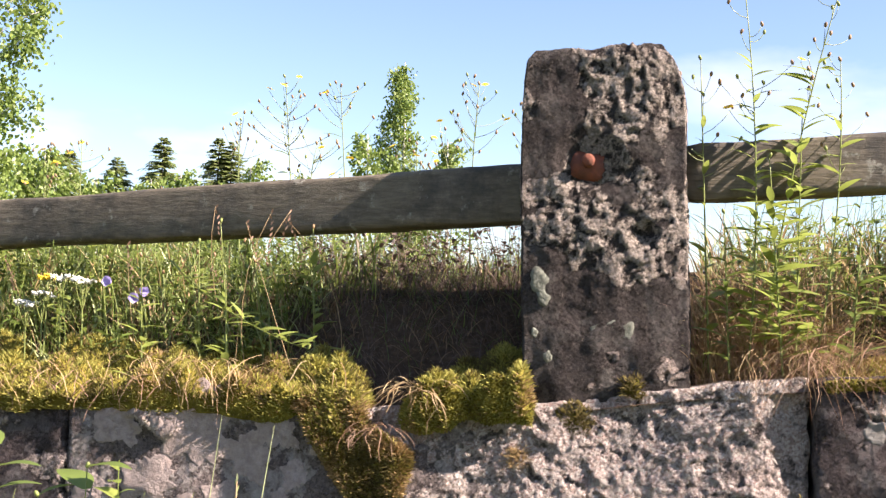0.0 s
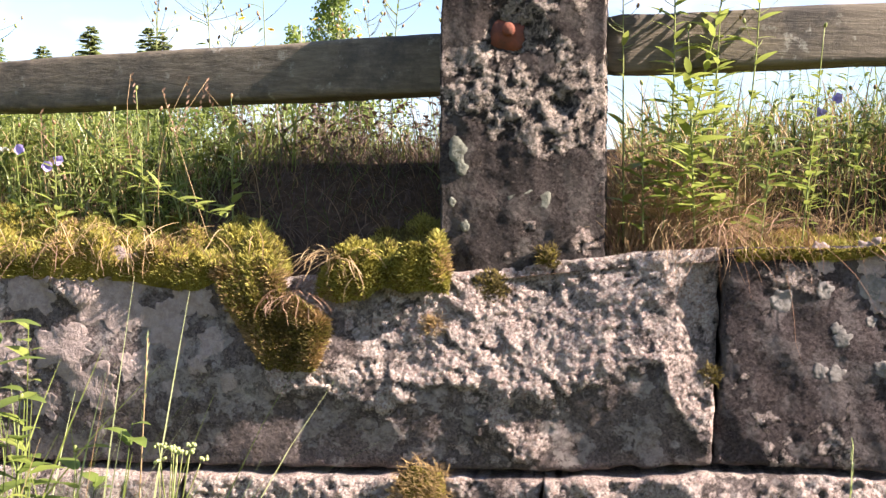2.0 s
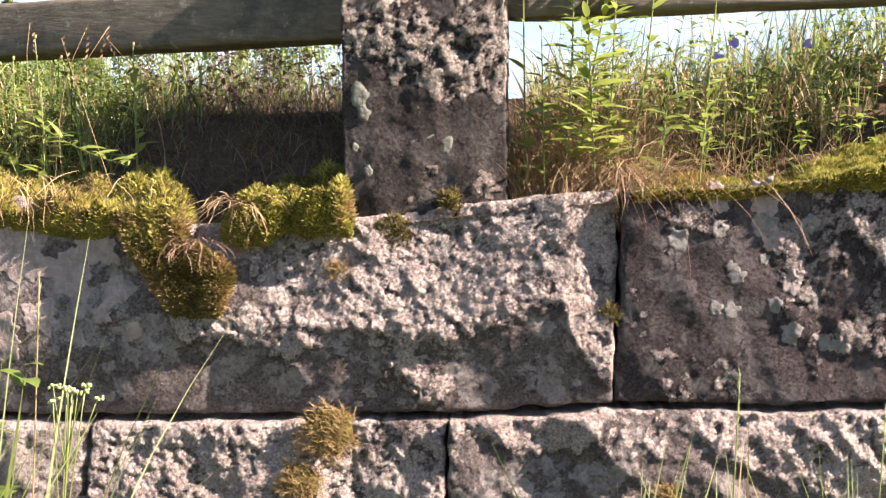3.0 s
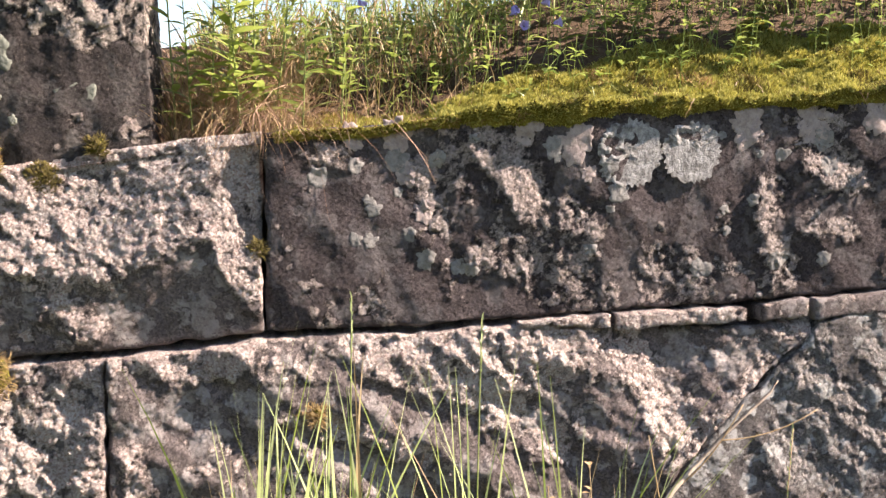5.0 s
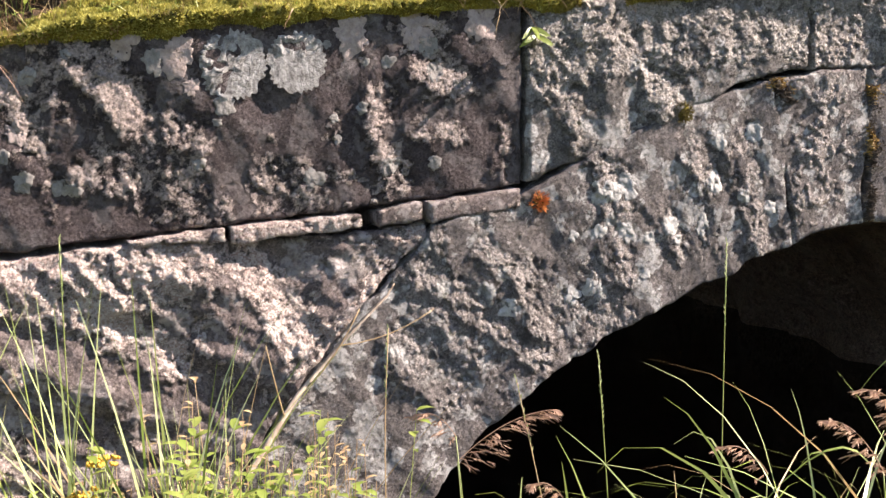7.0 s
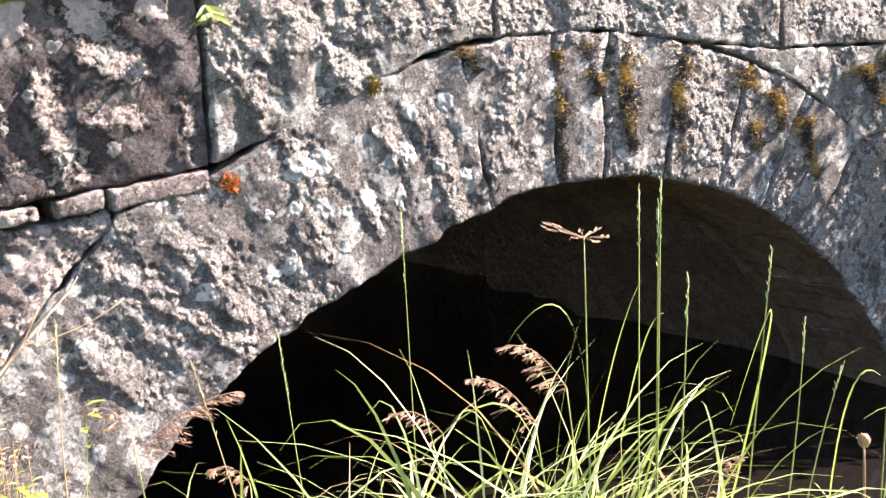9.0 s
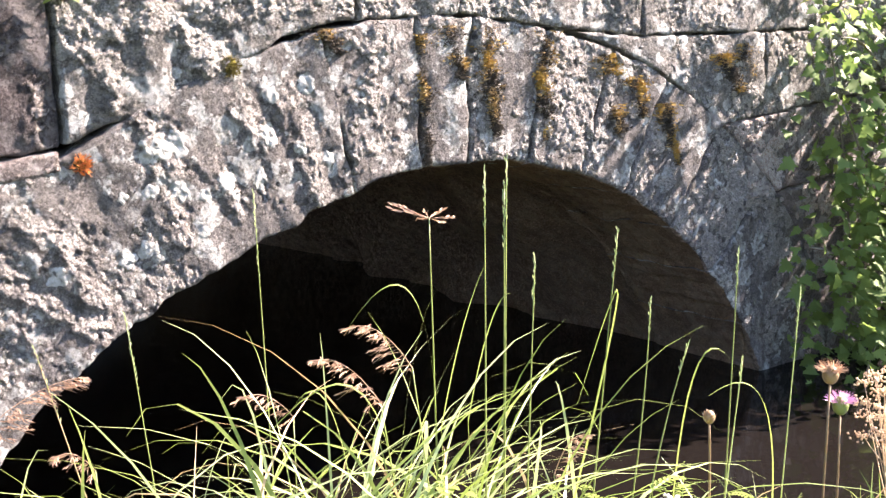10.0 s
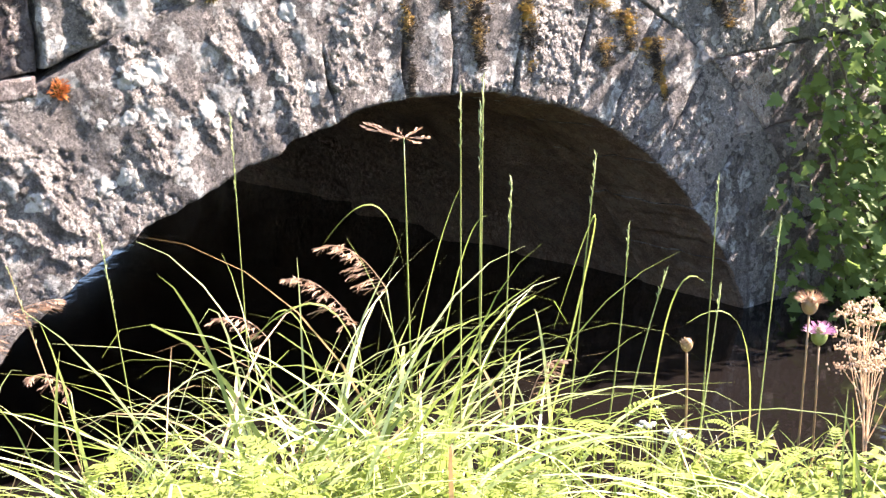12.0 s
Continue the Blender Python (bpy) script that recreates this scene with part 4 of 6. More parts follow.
def moss_tuft(x, z, r, n, mat, label, seed=0, tall=1.0):
    """A small clump on the face of the wall."""
    thing = empty("moss_tuft", (x, -0.02, z), label, "moss")
    s, bed = Soup(), Soup()
    face = -relief_at(x, z) if z > -0.3 else 0.012
    bed.ball(Vector((x, 0.004 - face, z)), r * 0.75, r * 0.22, 14, 6, Vector((0, -1, 0)))
    for k, p in enumerate(bed.v):
        bed.v[k] = p + Vector((0.3 * r * noise.noise(p * 40), 0, 0.3 * r * noise.noise(p * 40 + Vector((4, 4, 4)))))
    bed.make("bed", MOSS_BED, thing)
    dry = mat == MOSS_BROWN
    for _ in range(int(n * (1.6 if dry else 1.3))):
        q = random.uniform(0, 2 * math.pi)
        rr = r * math.sqrt(random.random()) * (1 + 0.45 * noise.noise(Vector((2 * math.cos(q), 2 * math.sin(q), x * 9))))
        dx, dz = rr * math.cos(q), rr * math.sin(q) * tall
        d = Vector((dx / r * 0.6, -0.8, dz / r * 0.6 + 0.2)).normalized() + (0.9 if dry else 0.5) * rnd_dir(0.8)
        d.normalize()
        h = random.uniform(0.006, 0.022 if dry else 0.013)
        p = Vector((x + dx, -face - r * 0.2 * (1 - min(1, rr / r) ** 2), z + dz))
        w = 0.0014 if dry else 0.0028
        s.ribbon([p - d * 0.006, p + d * h * 0.5, p + d * h + rnd_dir() * h * 0.25], [w, w, 0.0005], d.orthogonal().normalized())
    tagged(s.make("moss_pile", mat, thing), kind="stuff")
    return thing


moss_tuft(-0.477, 0.01, 0.04, 520, MOSS_OLIVE, "small moss tuft on the block under the post")
moss_tuft(-0.592, -0.075, 0.022, 160, MOSS_BROWN, "small brown moss tuft on the block face")
moss_tuft(-0.36, 0.085, 0.025, 180, MOSS_OLIVE, "small moss tuft at the foot of the post")
moss_tuft(-0.60, -0.42, 0.065, 600, MOSS_BROWN, "brown dried moss tuft on the lower block")
moss_tuft(-0.66, -0.53, 0.05, 400, MOSS_BROWN, "brown dried moss tuft on the lower block")
moss_tuft(-0.012, -0.143, 0.022, 150, MOSS_OLIVE, "small moss tuft in the upright joint")
moss_tuft(0.115, -0.52, 0.025, 150, MOSS_BROWN, "brown moss tuft on the lower block")
moss_tuft(1.600, -0.285, 0.022, 160, leaf_mat("moss_orange", (0.42, 0.13, 0.03), (0.55, 0.22, 0.06), 0.2, 0.9), "rust-orange moss tuft in the joint over the arch")
moss_tuft(2.02, -0.075, 0.025, 160, MOSS_OLIVE, "small moss tuft in the joint over the arch")
def moss_streak(x, z, dx, dz, width, n, label):
    """Moss and dark crust that has run down a joint of the ring."""
    thing = empty("moss_streak", (x, -0.02, z), label, "moss", "moss streaks on the arch ring")
    piles = [Soup(), Soup(), Soup()]
    sd = x * 7
    for _ in range(n):
        t = random.random()
        if noise.noise(Vector((t * 3.5 + sd, 0, sd))) + random.uniform(-0.35, 0.5) < 0:
            continue
        px = x + dx * t + 0.018 * noise.noise(Vector((t * 6, sd, 1))) + random.gauss(0, 1) * width * (0.35 + 1.5 * abs(noise.noise(Vector((t * 9, sd, 4))))) * (1.3 - 0.7 * t)
        pz = z + dz * t
        which = noise.noise(Vector((px * 22, sd, pz * 14))) + random.uniform(-0.3, 0.3) - 0.45 * (t - 0.1)
        s = piles[0 if which > 0.1 else 1 if which > -0.15 else 2]
        d = (Vector((0, -1, 0.1)) + 0.8 * rnd_dir(0.9)).normalized()
        h = random.uniform(0.002, 0.006)
        p = Vector((px, -0.004 + random.uniform(-0.006, 0.006), pz))
        s.ribbon([p - d * 0.010, p + d * h * 0.4, p + d * h], [0.004, 0.0035, 0.001], d.orthogonal().normalized())
    for s, mat, lab in zip(piles, (MOSS_GOLD, MOSS_BROWN, MOSS_DARK), ("golden moss", "brown dried moss", "blackish crust")):
        if s.f:
            tagged(s.make("moss_pile", mat, thing, lab), kind="stuff")


for sx, sz, dz, dx, w in ((2.72, 0.0, -0.16, 0.05, 0.03), (2.86, -0.01, -0.36, 0.03, 0.028), (3.09, -0.03, -0.34, 0.0, 0.026), (3.36, -0.12, -0.26, 0.05, 0.03), (3.47, -0.20, -0.14, 0.06, 0.028), (3.90, -0.15, -0.14, 0.1, 0.035), (4.02, -0.12, -0.12, 0.05, 0.03), (2.30, 0.01, -0.07, 0.05, 0.025), (2.62, -0.02, -0.38, 0.02, 0.014), (3.62, -0.30, -0.22, 0.05, 0.022)):
    moss_streak(sx, sz, dx, dz, w, int(4200 * w / 0.03 * abs(dz) / 0.3), "golden-brown moss running down the arch ring")


def rosette(x, z, r, label):
    """A leafy crust lichen: a thin lobed disc that follows the stone."""
    s = Soup()
    n, m = 180, 18
    for j in range(m + 1):
        for i in range(n):
            q = 2 * math.pi * i / n
            rr = r * j / m * (1 + 0.05 * math.sin(q * 23 + 3 * math.sin(q * 5)) * (j / m) ** 2 + 0.12 * noise.noise(Vector((math.cos(q) * 2, math.sin(q) * 2, x))))
            px, pz = x + rr * math.cos(q), z + rr * math.sin(q)
            e = j / m
            lobes = 0.0007 * math.sin(q * 46 + 3 * math.sin(q * 7)) * smooth(0.45, 0.9, e)
            out = relief(px, pz, 16.5, 0.013, **DARK_FACE)[0] + 0.0018 + 0.0016 * smooth(0.5, 0.85, e) - 0.004 * smooth(0.93, 1.0, e) + lobes + 0.002 * crag(px, pz, 5, 60)
            s.v.append(Vector((px, -max(out, 0.001), pz)))
    for j in range(m):
        for i in range(n):
            k = (i + 1) % n
            s.f.append((j * n + i, j * n + k, (j + 1) * n + k, (j + 1) * n + i))
    return s.make("lichen", LICHEN, wall, label)


rosette(0.835, 0.075, 0.078, "pale grey leafy lichen rosette on the dark block")
rosette(0.985, 0.078, 0.070, "pale grey leafy lichen rosette on the dark block")


def lichen_spot(x, z, r, args, mat, n=28, m=5, ragged=1.0):
    """A small crust lichen with a ragged rim that follows the stone's face."""
    s = Soup()
    for j in range(m + 1):
        for i in range(n):
            q = 2 * math.pi * i / n
            rim = 1 + ragged * (0.55 * noise.noise(Vector((math.cos(q) * 1.6, math.sin(q) * 1.6, x * 9))) + 0.22 * noise.noise(Vector((math.cos(q) * 5, math.sin(q) * 5, z * 9))))
            px, pz = x + r * rim * j / m * math.cos(q), z + r * rim * j / m * math.sin(q)
            s.v.append(Vector((px, -(relief(px, pz, *args[:2], **args[2])[0] + 0.0008 - (0.004 if j == m else 0.0)), pz)))
    for j in range(m):
        for i in range(n):
            k = (i + 1) % n
            s.f.append((j * n + i, j * n + k, (j + 1) * n + k, (j + 1) * n + i))
    return s.make("lichen", mat, wall)


ON_BLOCK, ON_RING = (16.5, 0.013, DARK_FACE), (30.0, 0.0125, RING_FACE)
ON_PALE = (2, 0.013, PALE_FACE)
for lx, lz, lr in ((-1.30, -0.06, 0.085), (-1.18, -0.10, 0.060), (-1.40, -0.17, 0.070), (-1.11, -0.05, 0.045), (-1.24, -0.20, 0.040), (-1.07, -0.14, 0.030), (-1.33, -0.25, 0.055), (-1.16, -0.24, 0.022), (-1.03, -0.22, 0.020), (-1.48, -0.05, 0.060), (-1.10, -0.19, 0.022), (-1.45, -0.30, 0.035), (-1.02, -0.06, 0.030), (-1.53, -0.2, 0.045)):
    lichen_spot(lx, lz, lr, ON_PALE, LICHEN_PINK, 72, 12, 1.25)
for lx, lz, lr in ((0.30, 0.12, 0.035), (0.60, 0.135, 0.04), (0.71, 0.10, 0.045), (0.74, 0.03, 0.02), (1.12, 0.14, 0.05), (1.28, 0.155, 0.05), (1.45, 0.17, 0.05), (0.20, 0.105, 0.03), (0.36, -0.06, 0.028), (0.32, 0.03, 0.026)):
    lichen_spot(lx, lz, lr, ON_BLOCK, LICHEN_PINK, 60, 9, 1.2)
for _ in range(34):
    lichen_spot(random.uniform(0.1, 1.5), random.uniform(-0.2, 0.12), random.uniform(0.010, 0.030), ON_BLOCK, LICHEN_GREY)
for _ in range(24):
    a, r = radians(random.uniform(-38, -11)), random.uniform(1.67, 1.98)
    lichen_spot(ARCH_X + r * math.sin(a), ARCH_Z + r * math.cos(a), random.uniform(0.010, 0.034), ON_RING, LICHEN_WHITE)

# grass on the bridge fill
blades("deck_grass", 4200, on_deck(-3.4, -1.0, 0.4, 1.5), [(GRASS, 5), (GRASS_DARK, 4), (GRASS_PALE, 2), (GRASS_DRY, 2)], (0.06, 0.28), (0.003, 0.007), 0.6, "tall green and dry grass on the bridge fill", "grass", 1.0)
blades("deck_grass", 1100, on_deck(-2.8, -1.15, 0.2, 0.5), [(GRASS, 5), (GRASS_PALE, 3), (GRASS_DRY, 1)], (0.05, 0.20), (0.002, 0.005), 0.7, "thin green and dry grass behind the moss", "grass", 1.0)
blades("deck_grass", 1500, on_deck(-1.3, -0.55, 0.80, 1.5), [(GRASS, 4), (GRASS_DARK, 6), (GRASS_DRY, 2)], (0.06, 0.22), (0.003, 0.006), 0.6, "green grass behind the bare soil", "grass", 1.0)
blades("deck_grass", 1500, on_deck(-0.20, 0.6, 0.35, 1.0), [(GRASS, 5), (GRASS_DARK, 2), (GRASS_PALE, 3), (GRASS_DRY, 6)], (0.06, 0.24), (0.002, 0.006), 0.7, "green and dry grass beside the post", "grass", 1.0)
blades("deck_grass", 2300, on_deck(0.5, 2.6, 0.5, 1.3), [(GRASS, 5), (GRASS_DARK, 5), (GRASS_PALE, 2), (GRASS_DRY, 4)], (0.06, 0.34), (0.002, 0.006), 0.7, "tall green and dry grass above the wall", "grass", 1.0)
blades("soil_grass", 260, on_deck(-1.25, -0.58, 0.30, 0.9), [(GRASS_DARK, 4), (GRASS, 2), (DEAD_SHADED, 5), (GRASS_DRY, 1)], (0.05, 0.24), (0.0012, 0.003), 1.2, "sparse thin grass on the shaded soil", "grass", 0.7)
# dead stems thickened to darken soil that should lie in shade
blades("soil_grass", 3600, on_deck(-1.28, -0.58, 0.40, 1.0), [(DEAD_SHADED, 8), (STEM_RED, 1), (GRASS_DARK, 1)], (0.03, 0.14), (0.0008, 0.0018), 2.4, "fine brown dead stems on the shaded soil", "litter", 0.8)
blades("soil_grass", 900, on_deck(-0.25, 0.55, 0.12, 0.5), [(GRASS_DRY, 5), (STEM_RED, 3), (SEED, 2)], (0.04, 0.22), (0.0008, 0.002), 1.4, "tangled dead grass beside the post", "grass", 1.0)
blades("soil_grass", 2600, on_deck(-1.2, -0.58, 0.14, 0.5), [(DEAD_SHADED, 6), (STEM_RED, 2), (GRASS_DARK, 2)], (0.02, 0.12), (0.0008, 0.002), 2.0, "brown dead stems on the soil beside the post", "litter", 0.9)
blades("dry_mat", 2200, on_deck(-0.23, 0.10, 0.12, 0.36), [(GRASS_DRY, 8), (SEED, 2), (STEM_RED, 2)], (0.05, 0.16), (0.0008, 0.0017), 1.8, "tan mat of dry grass beside the post", "grass", 0.8)
blades("dry_litter", 1100, on_deck(-1.6, -0.6, 0.15, 0.9), [(DEAD_SHADED, 5), (STEM_RED, 1)], (0.03, 0.12), (0.001, 0.0025), 2.2, "dry stalks and litter on dark soil", "litter", 1.2)
blades("dry_grass", 2200, on_deck(-0.23, 0.08, 0.10, 0.45), [(GRASS_DRY, 5), (SEED, 3), (GRASS, 1)], (0.08, 0.27), (0.0008, 0.0018), 0.9, "tan dry grass mound beside the post", "grass", 1.3)
blades("moss_edge_grass", 420, on_deck(0.3, 1.7, 0.05, 0.3), [(GRASS, 4), (GRASS_DRY, 2), (GRASS_PALE, 2)], (0.02, 0.10), (0.0015, 0.004), 1.0, "short grass through the moss", "grass", 1.0)
blades("moss_edge_grass", 420, on_deck(-2.4, -1.0, 0.06, 0.25), [(GRASS, 5), (GRASS_DRY, 1), (GRASS_PALE, 1)], (0.03, 0.13), (0.0015, 0.004), 1.0, "short grass through the moss", "grass", 1.0)


blades("deck_grass", 900, on_deck(1.65, 3.4, 0.2, 0.6), [(GRASS, 5), (GRASS_DARK, 3), (GRASS_DRY, 4)], (0.04, 0.18), (0.0015, 0.004), 0.8, "short green and dry grass on the wall top over the arch", "grass", 1.0)


def hanging(name, root, n, spread, length, mat, label, width=0.0022):
    """Dry blades that spill over the wall's edge."""
    s = Soup()
    for _ in range(n):
        p = Vector(root) + Vector((random.gauss(0, spread), random.uniform(-0.01, 0.06), random.uniform(0, 0.03)))
        l = length * random.uniform(0.35, 1.2)
        d = Vector((random.gauss(0, 0.9), random.uniform(-0.8, -0.1), random.uniform(-0.35, 0.35))).normalized()
        pts = [p.copy()]
        for _k in range(7):
            p = p + d * (l / 6)
            p.y = max(p.y, -0.05 - 0.03 * random.random()) if p.z < wall_top(p.x) + 0.03 else p.y
            if p.z < wall_top(p.x) + 0.01 and p.y > -0.02:
                p.y = -0.025 - 0.03 * random.random()
            d = (d + Vector((random.gauss(0, 0.22), random.gauss(0, 0.12), -0.24))).normalized()
            pts.append(p.copy())
        s.ribbon(pts, [width] * 6 + [width * 0.7, 0.0003], rnd_dir(0.3))
    ob = s.make(name, mat)
    return tagged(ob, label, "dry grass", kind="stuff")


hanging("dry_grass_tuft", (-0.02, 0.05, 0.15), 60, 0.05, 0.12, GRASS_DRY, "dry straw tuft spilling over the wall joint", 0.0013)
hanging("dry_grass_tuft", (0.0, 0.0, 0.15), 40, 0.020, 0.18, SEED, "brown straw spilling over the wall joint", 0.0014)
hanging("dry_grass_tuft", (0.10, 0.03, 0.17), 18, 0.02, 0.30, SEED, "dry brown stalks hanging over the wall")
hanging("dry_grass_tuft", (-1.30, -0.045, 0.09), 26, 0.09, 0.12, GRASS_DRY, "dry straw over the mossy wall edge")
hanging("dry_grass_tuft", (-1.28, -0.05, 0.08), 60, 0.13, 0.12, GRASS_DRY, "dry tan straw lying over the moss edge", 0.0018)
hanging("dry_grass_tuft", (-1.60, -0.05, 0.04), 60, 0.22, 0.10, SEED, "brown straw hanging from the moss edge", 0.0016)
hanging("dry_grass_tuft", (-0.88, -0.06, -0.04), 34, 0.035, 0.07, SEED, "brown straw in the hanging moss", 0.0016)
hanging("dry_grass_tuft", (-1.80, -0.045, 0.06), 40, 0.14, 0.12, GRASS_DRY, "dry straw over the mossy wall edge")
hanging("dry_grass_tuft", (-0.815, -0.03, 0.05), 50, 0.02, 0.09, GRASS_DRY, "dry straw between the moss cushions")
hanging("dry_grass_tuft", (1.60, 0.05, 0.22), 12, 0.06, 0.14, STEM_RED, "dry roots hanging beside the moss cushion")
hanging("dry_grass_tuft", (1.25, 0.03, 0.21), 10, 0.10, 0.08, STEM_RED, "dry roots hanging over the moss edge")

LEAF_MESHES = {}


def leaf_mesh(kind):
    """One leaf lying along +y with its face to +z, shared by all leaves of its kind."""
    if kind not in LEAF_MESHES:
        s = Soup()
        if kind == "maple":
            out = [(0.0, 0.0), (0.16, 0.05), (0.42, -0.02), (0.34, 0.16), (0.55, 0.34), (0.36, 0.36), (0.40, 0.52), (0.22, 0.50), (0.20, 0.72), (0.10, 0.76), (0.0, 1.0)]
            s.v = [Vector((x, y, 0.10 * abs(x) - 0.18 * y * y)) for x, y in out] + [Vector((-x, y, 0.10 * abs(x) - 0.18 * y * y)) for x, y in out[1:-1]] + [Vector((0, 0.35, 0.0))]
            ring = list(range(len(out))) + [len(out) + k for k in range(len(out) - 3, -1, -1)]
            c = len(s.v) - 1
            s.f = [(c, ring[i], ring[(i + 1) % len(ring)]) for i in range(len(ring))]
            mat = LEAF_MAPLE
        else:
            wide, droop, mat = {"lance": (0.17, 0.35, LEAF), "oval": (0.45, 0.25, LEAF_LIGHT), "broad": (0.55, 0.3, LEAF), "fresh": (0.24, 0.25, LEAF_LIGHT)}[kind]
            s.leaf(Vector((0, 0, 0)), Vector((0, 1, 0)), Vector((0, 0, 1)), 1.0, wide, droop)
        me = bpy.data.meshes.new("leaf")
        me.from_pydata([tuple(p) for p in s.v], [], s.f)
        me.polygons.foreach_set("use_smooth", [True] * len(me.polygons))
        me.materials.append(mat)
        LEAF_MESHES[kind] = me
    return LEAF_MESHES[kind]


def leaf(parent, kind, base, d, up, size):
    ob = new("leaf", leaf_mesh(kind))
    ob.parent = parent
    y = Vector(d).normalized()
    x = y.cross(Vector(up)).normalized()
    z = x.cross(y)
    m = Matrix((x, y, z)).transposed().to_4x4()
    ob.matrix_basis = Matrix.Translation(Vector(base) - parent.matrix_world.translation) @ m @ Matrix.Diagonal((size, size, size, 1))
    return ob


def daisy(s_petal, s_eye, c, axis, r, petals=12):
    a = axis.orthogonal().normalized()
    b = axis.cross(a)
    for i in range(petals):
        q = 2 * math.pi * i / petals + random.uniform(-0.1, 0.1)
        d = a * math.cos(q) + b * math.sin(q)
        side = axis.cross(d)
        s_petal.ribbon([c, c + d * r * 0.6 + axis * r * 0.15, c + d * r + axis * r * 0.1], [r * 0.2, r * 0.34, r * 0.2], side)
    s_eye.ball(c + axis * r * 0.08, r * 0.3, r * 0.18, 6, 3, axis)


def weed(name, root, tip, label, flowers=2, buds=10, petal=YELLOW, stem=STEM, r=0.011, leaves=8, kind="lance", leafsize=0.07, branch=0.16, bow=(0, 0, 0), group=""):
    """A wildflower: a branching stem, leaves up the stem, flower heads and buds at the branch ends."""
    root, tip = Vector(root), Vector(tip)
    thing = empty(name, root, label, "wildflower", group)
    pts = arc(root, tip, bow, 10)
    st = Soup()
    st.tube(pts, 0.0026, 0.0011, 5)
    ends = [tip]
    for _ in range(flowers + buds - 1):
        t = random.uniform(0.62, 0.97)
        p = pts[int(t * 10)].lerp(pts[min(10, int(t * 10) + 1)], t * 10 % 1)
        e = p + rnd_dir(0.2) * branch * random.uniform(0.15, 0.5) * (1.25 - t) * 2 + Vector((0, 0, branch * random.uniform(0.25, 0.7) * (1.3 - t)))
        twig = Soup()
        twig.tube(arc(p, e, (0, 0, -0.008), 3), 0.0011, 0.0007, 4)
        twig.make("branch", stem, thing)
        ends.append(e)
    st.make("stem", stem, thing)
    random.shuffle(ends)
    for k, e in enumerate(ends):
        axis = (Vector((0, -0.25, 1)) + 0.5 * rnd_dir()).normalized()
        if k < flowers:
            sp, se = Soup(), Soup()
            daisy(sp, se, e + axis * 0.006, axis, r * random.uniform(0.85, 1.15), 14)
            head = sp.make("flower", petal, thing)
            eye = mesh_ob("eye", [tuple(p - root) for p in se.v], se.f, YELLOW, head)
        else:
            sb = Soup()
            sb.ball(e + axis * 0.004, 0.0038, 0.0065, 6, 4, axis)
            sb.make("bud", STEM_RED if k % 3 else stem, thing)
    for k in range(leaves):
        t = 0.08 + 0.75 * k / max(1, leaves)
        p = pts[int(t * 10)].lerp(pts[min(10, int(t * 10) + 1)], t * 10 % 1)
        d = rnd_dir(0.1) + Vector((0, 0, random.uniform(0.2, 0.8)))
        leaf(thing, kind, p, d, Vector((0, 0, 1)) + 0.3 * rnd_dir(), leafsize * random.uniform(0.6, 1.1) * (1.15 - 0.5 * t))
    return thing


TALL = "tall hawkweed with yellow flowers and dark buds behind the rail"
for rt, tp, fl, bd in (((-1.30, 0.7, 0.30), (-1.36, 0.72, 0.86), 2, 14), ((-1.47, 0.75, 0.28), (-1.51, 0.78, 0.77), 0, 9), ((-1.14, 0.7, 0.3), (-1.20, 0.72, 0.86), 0, 8), ((-0.80, 0.65, 0.3), (-0.80, 0.68, 0.86), 1, 12),
                       ((-1.0, 0.9, 0.3), (-1.02, 0.95, 0.72), 2, 8), ((-1.98, 0.75, 0.25), (-2.0, 0.78, 0.70), 2, 10), ((-2.1, 0.8, 0.25), (-2.14, 0.85, 0.66), 3, 6), ((-1.24, 0.72, 0.3), (-1.27, 0.75, 0.70), 1, 9),
                       ((-0.90, 0.8, 0.3), (-0.93, 0.85, 0.74), 1, 9), ((-1.75, 0.85, 0.25), (-1.78, 0.9, 0.56), 2, 5), ((-0.69, 0.7, 0.3), (-0.66, 0.75, 0.80), 0, 7)):
    weed("hawkweed", rt, tp, TALL, fl + 2, bd + 5, r=0.011, branch=0.22, group="hawkweeds on the bridge", bow=(random.uniform(-0.03, 0.03), 0, 0))
LEAFY = "tall leafy weed with lance-shaped leaves beside the stone post"
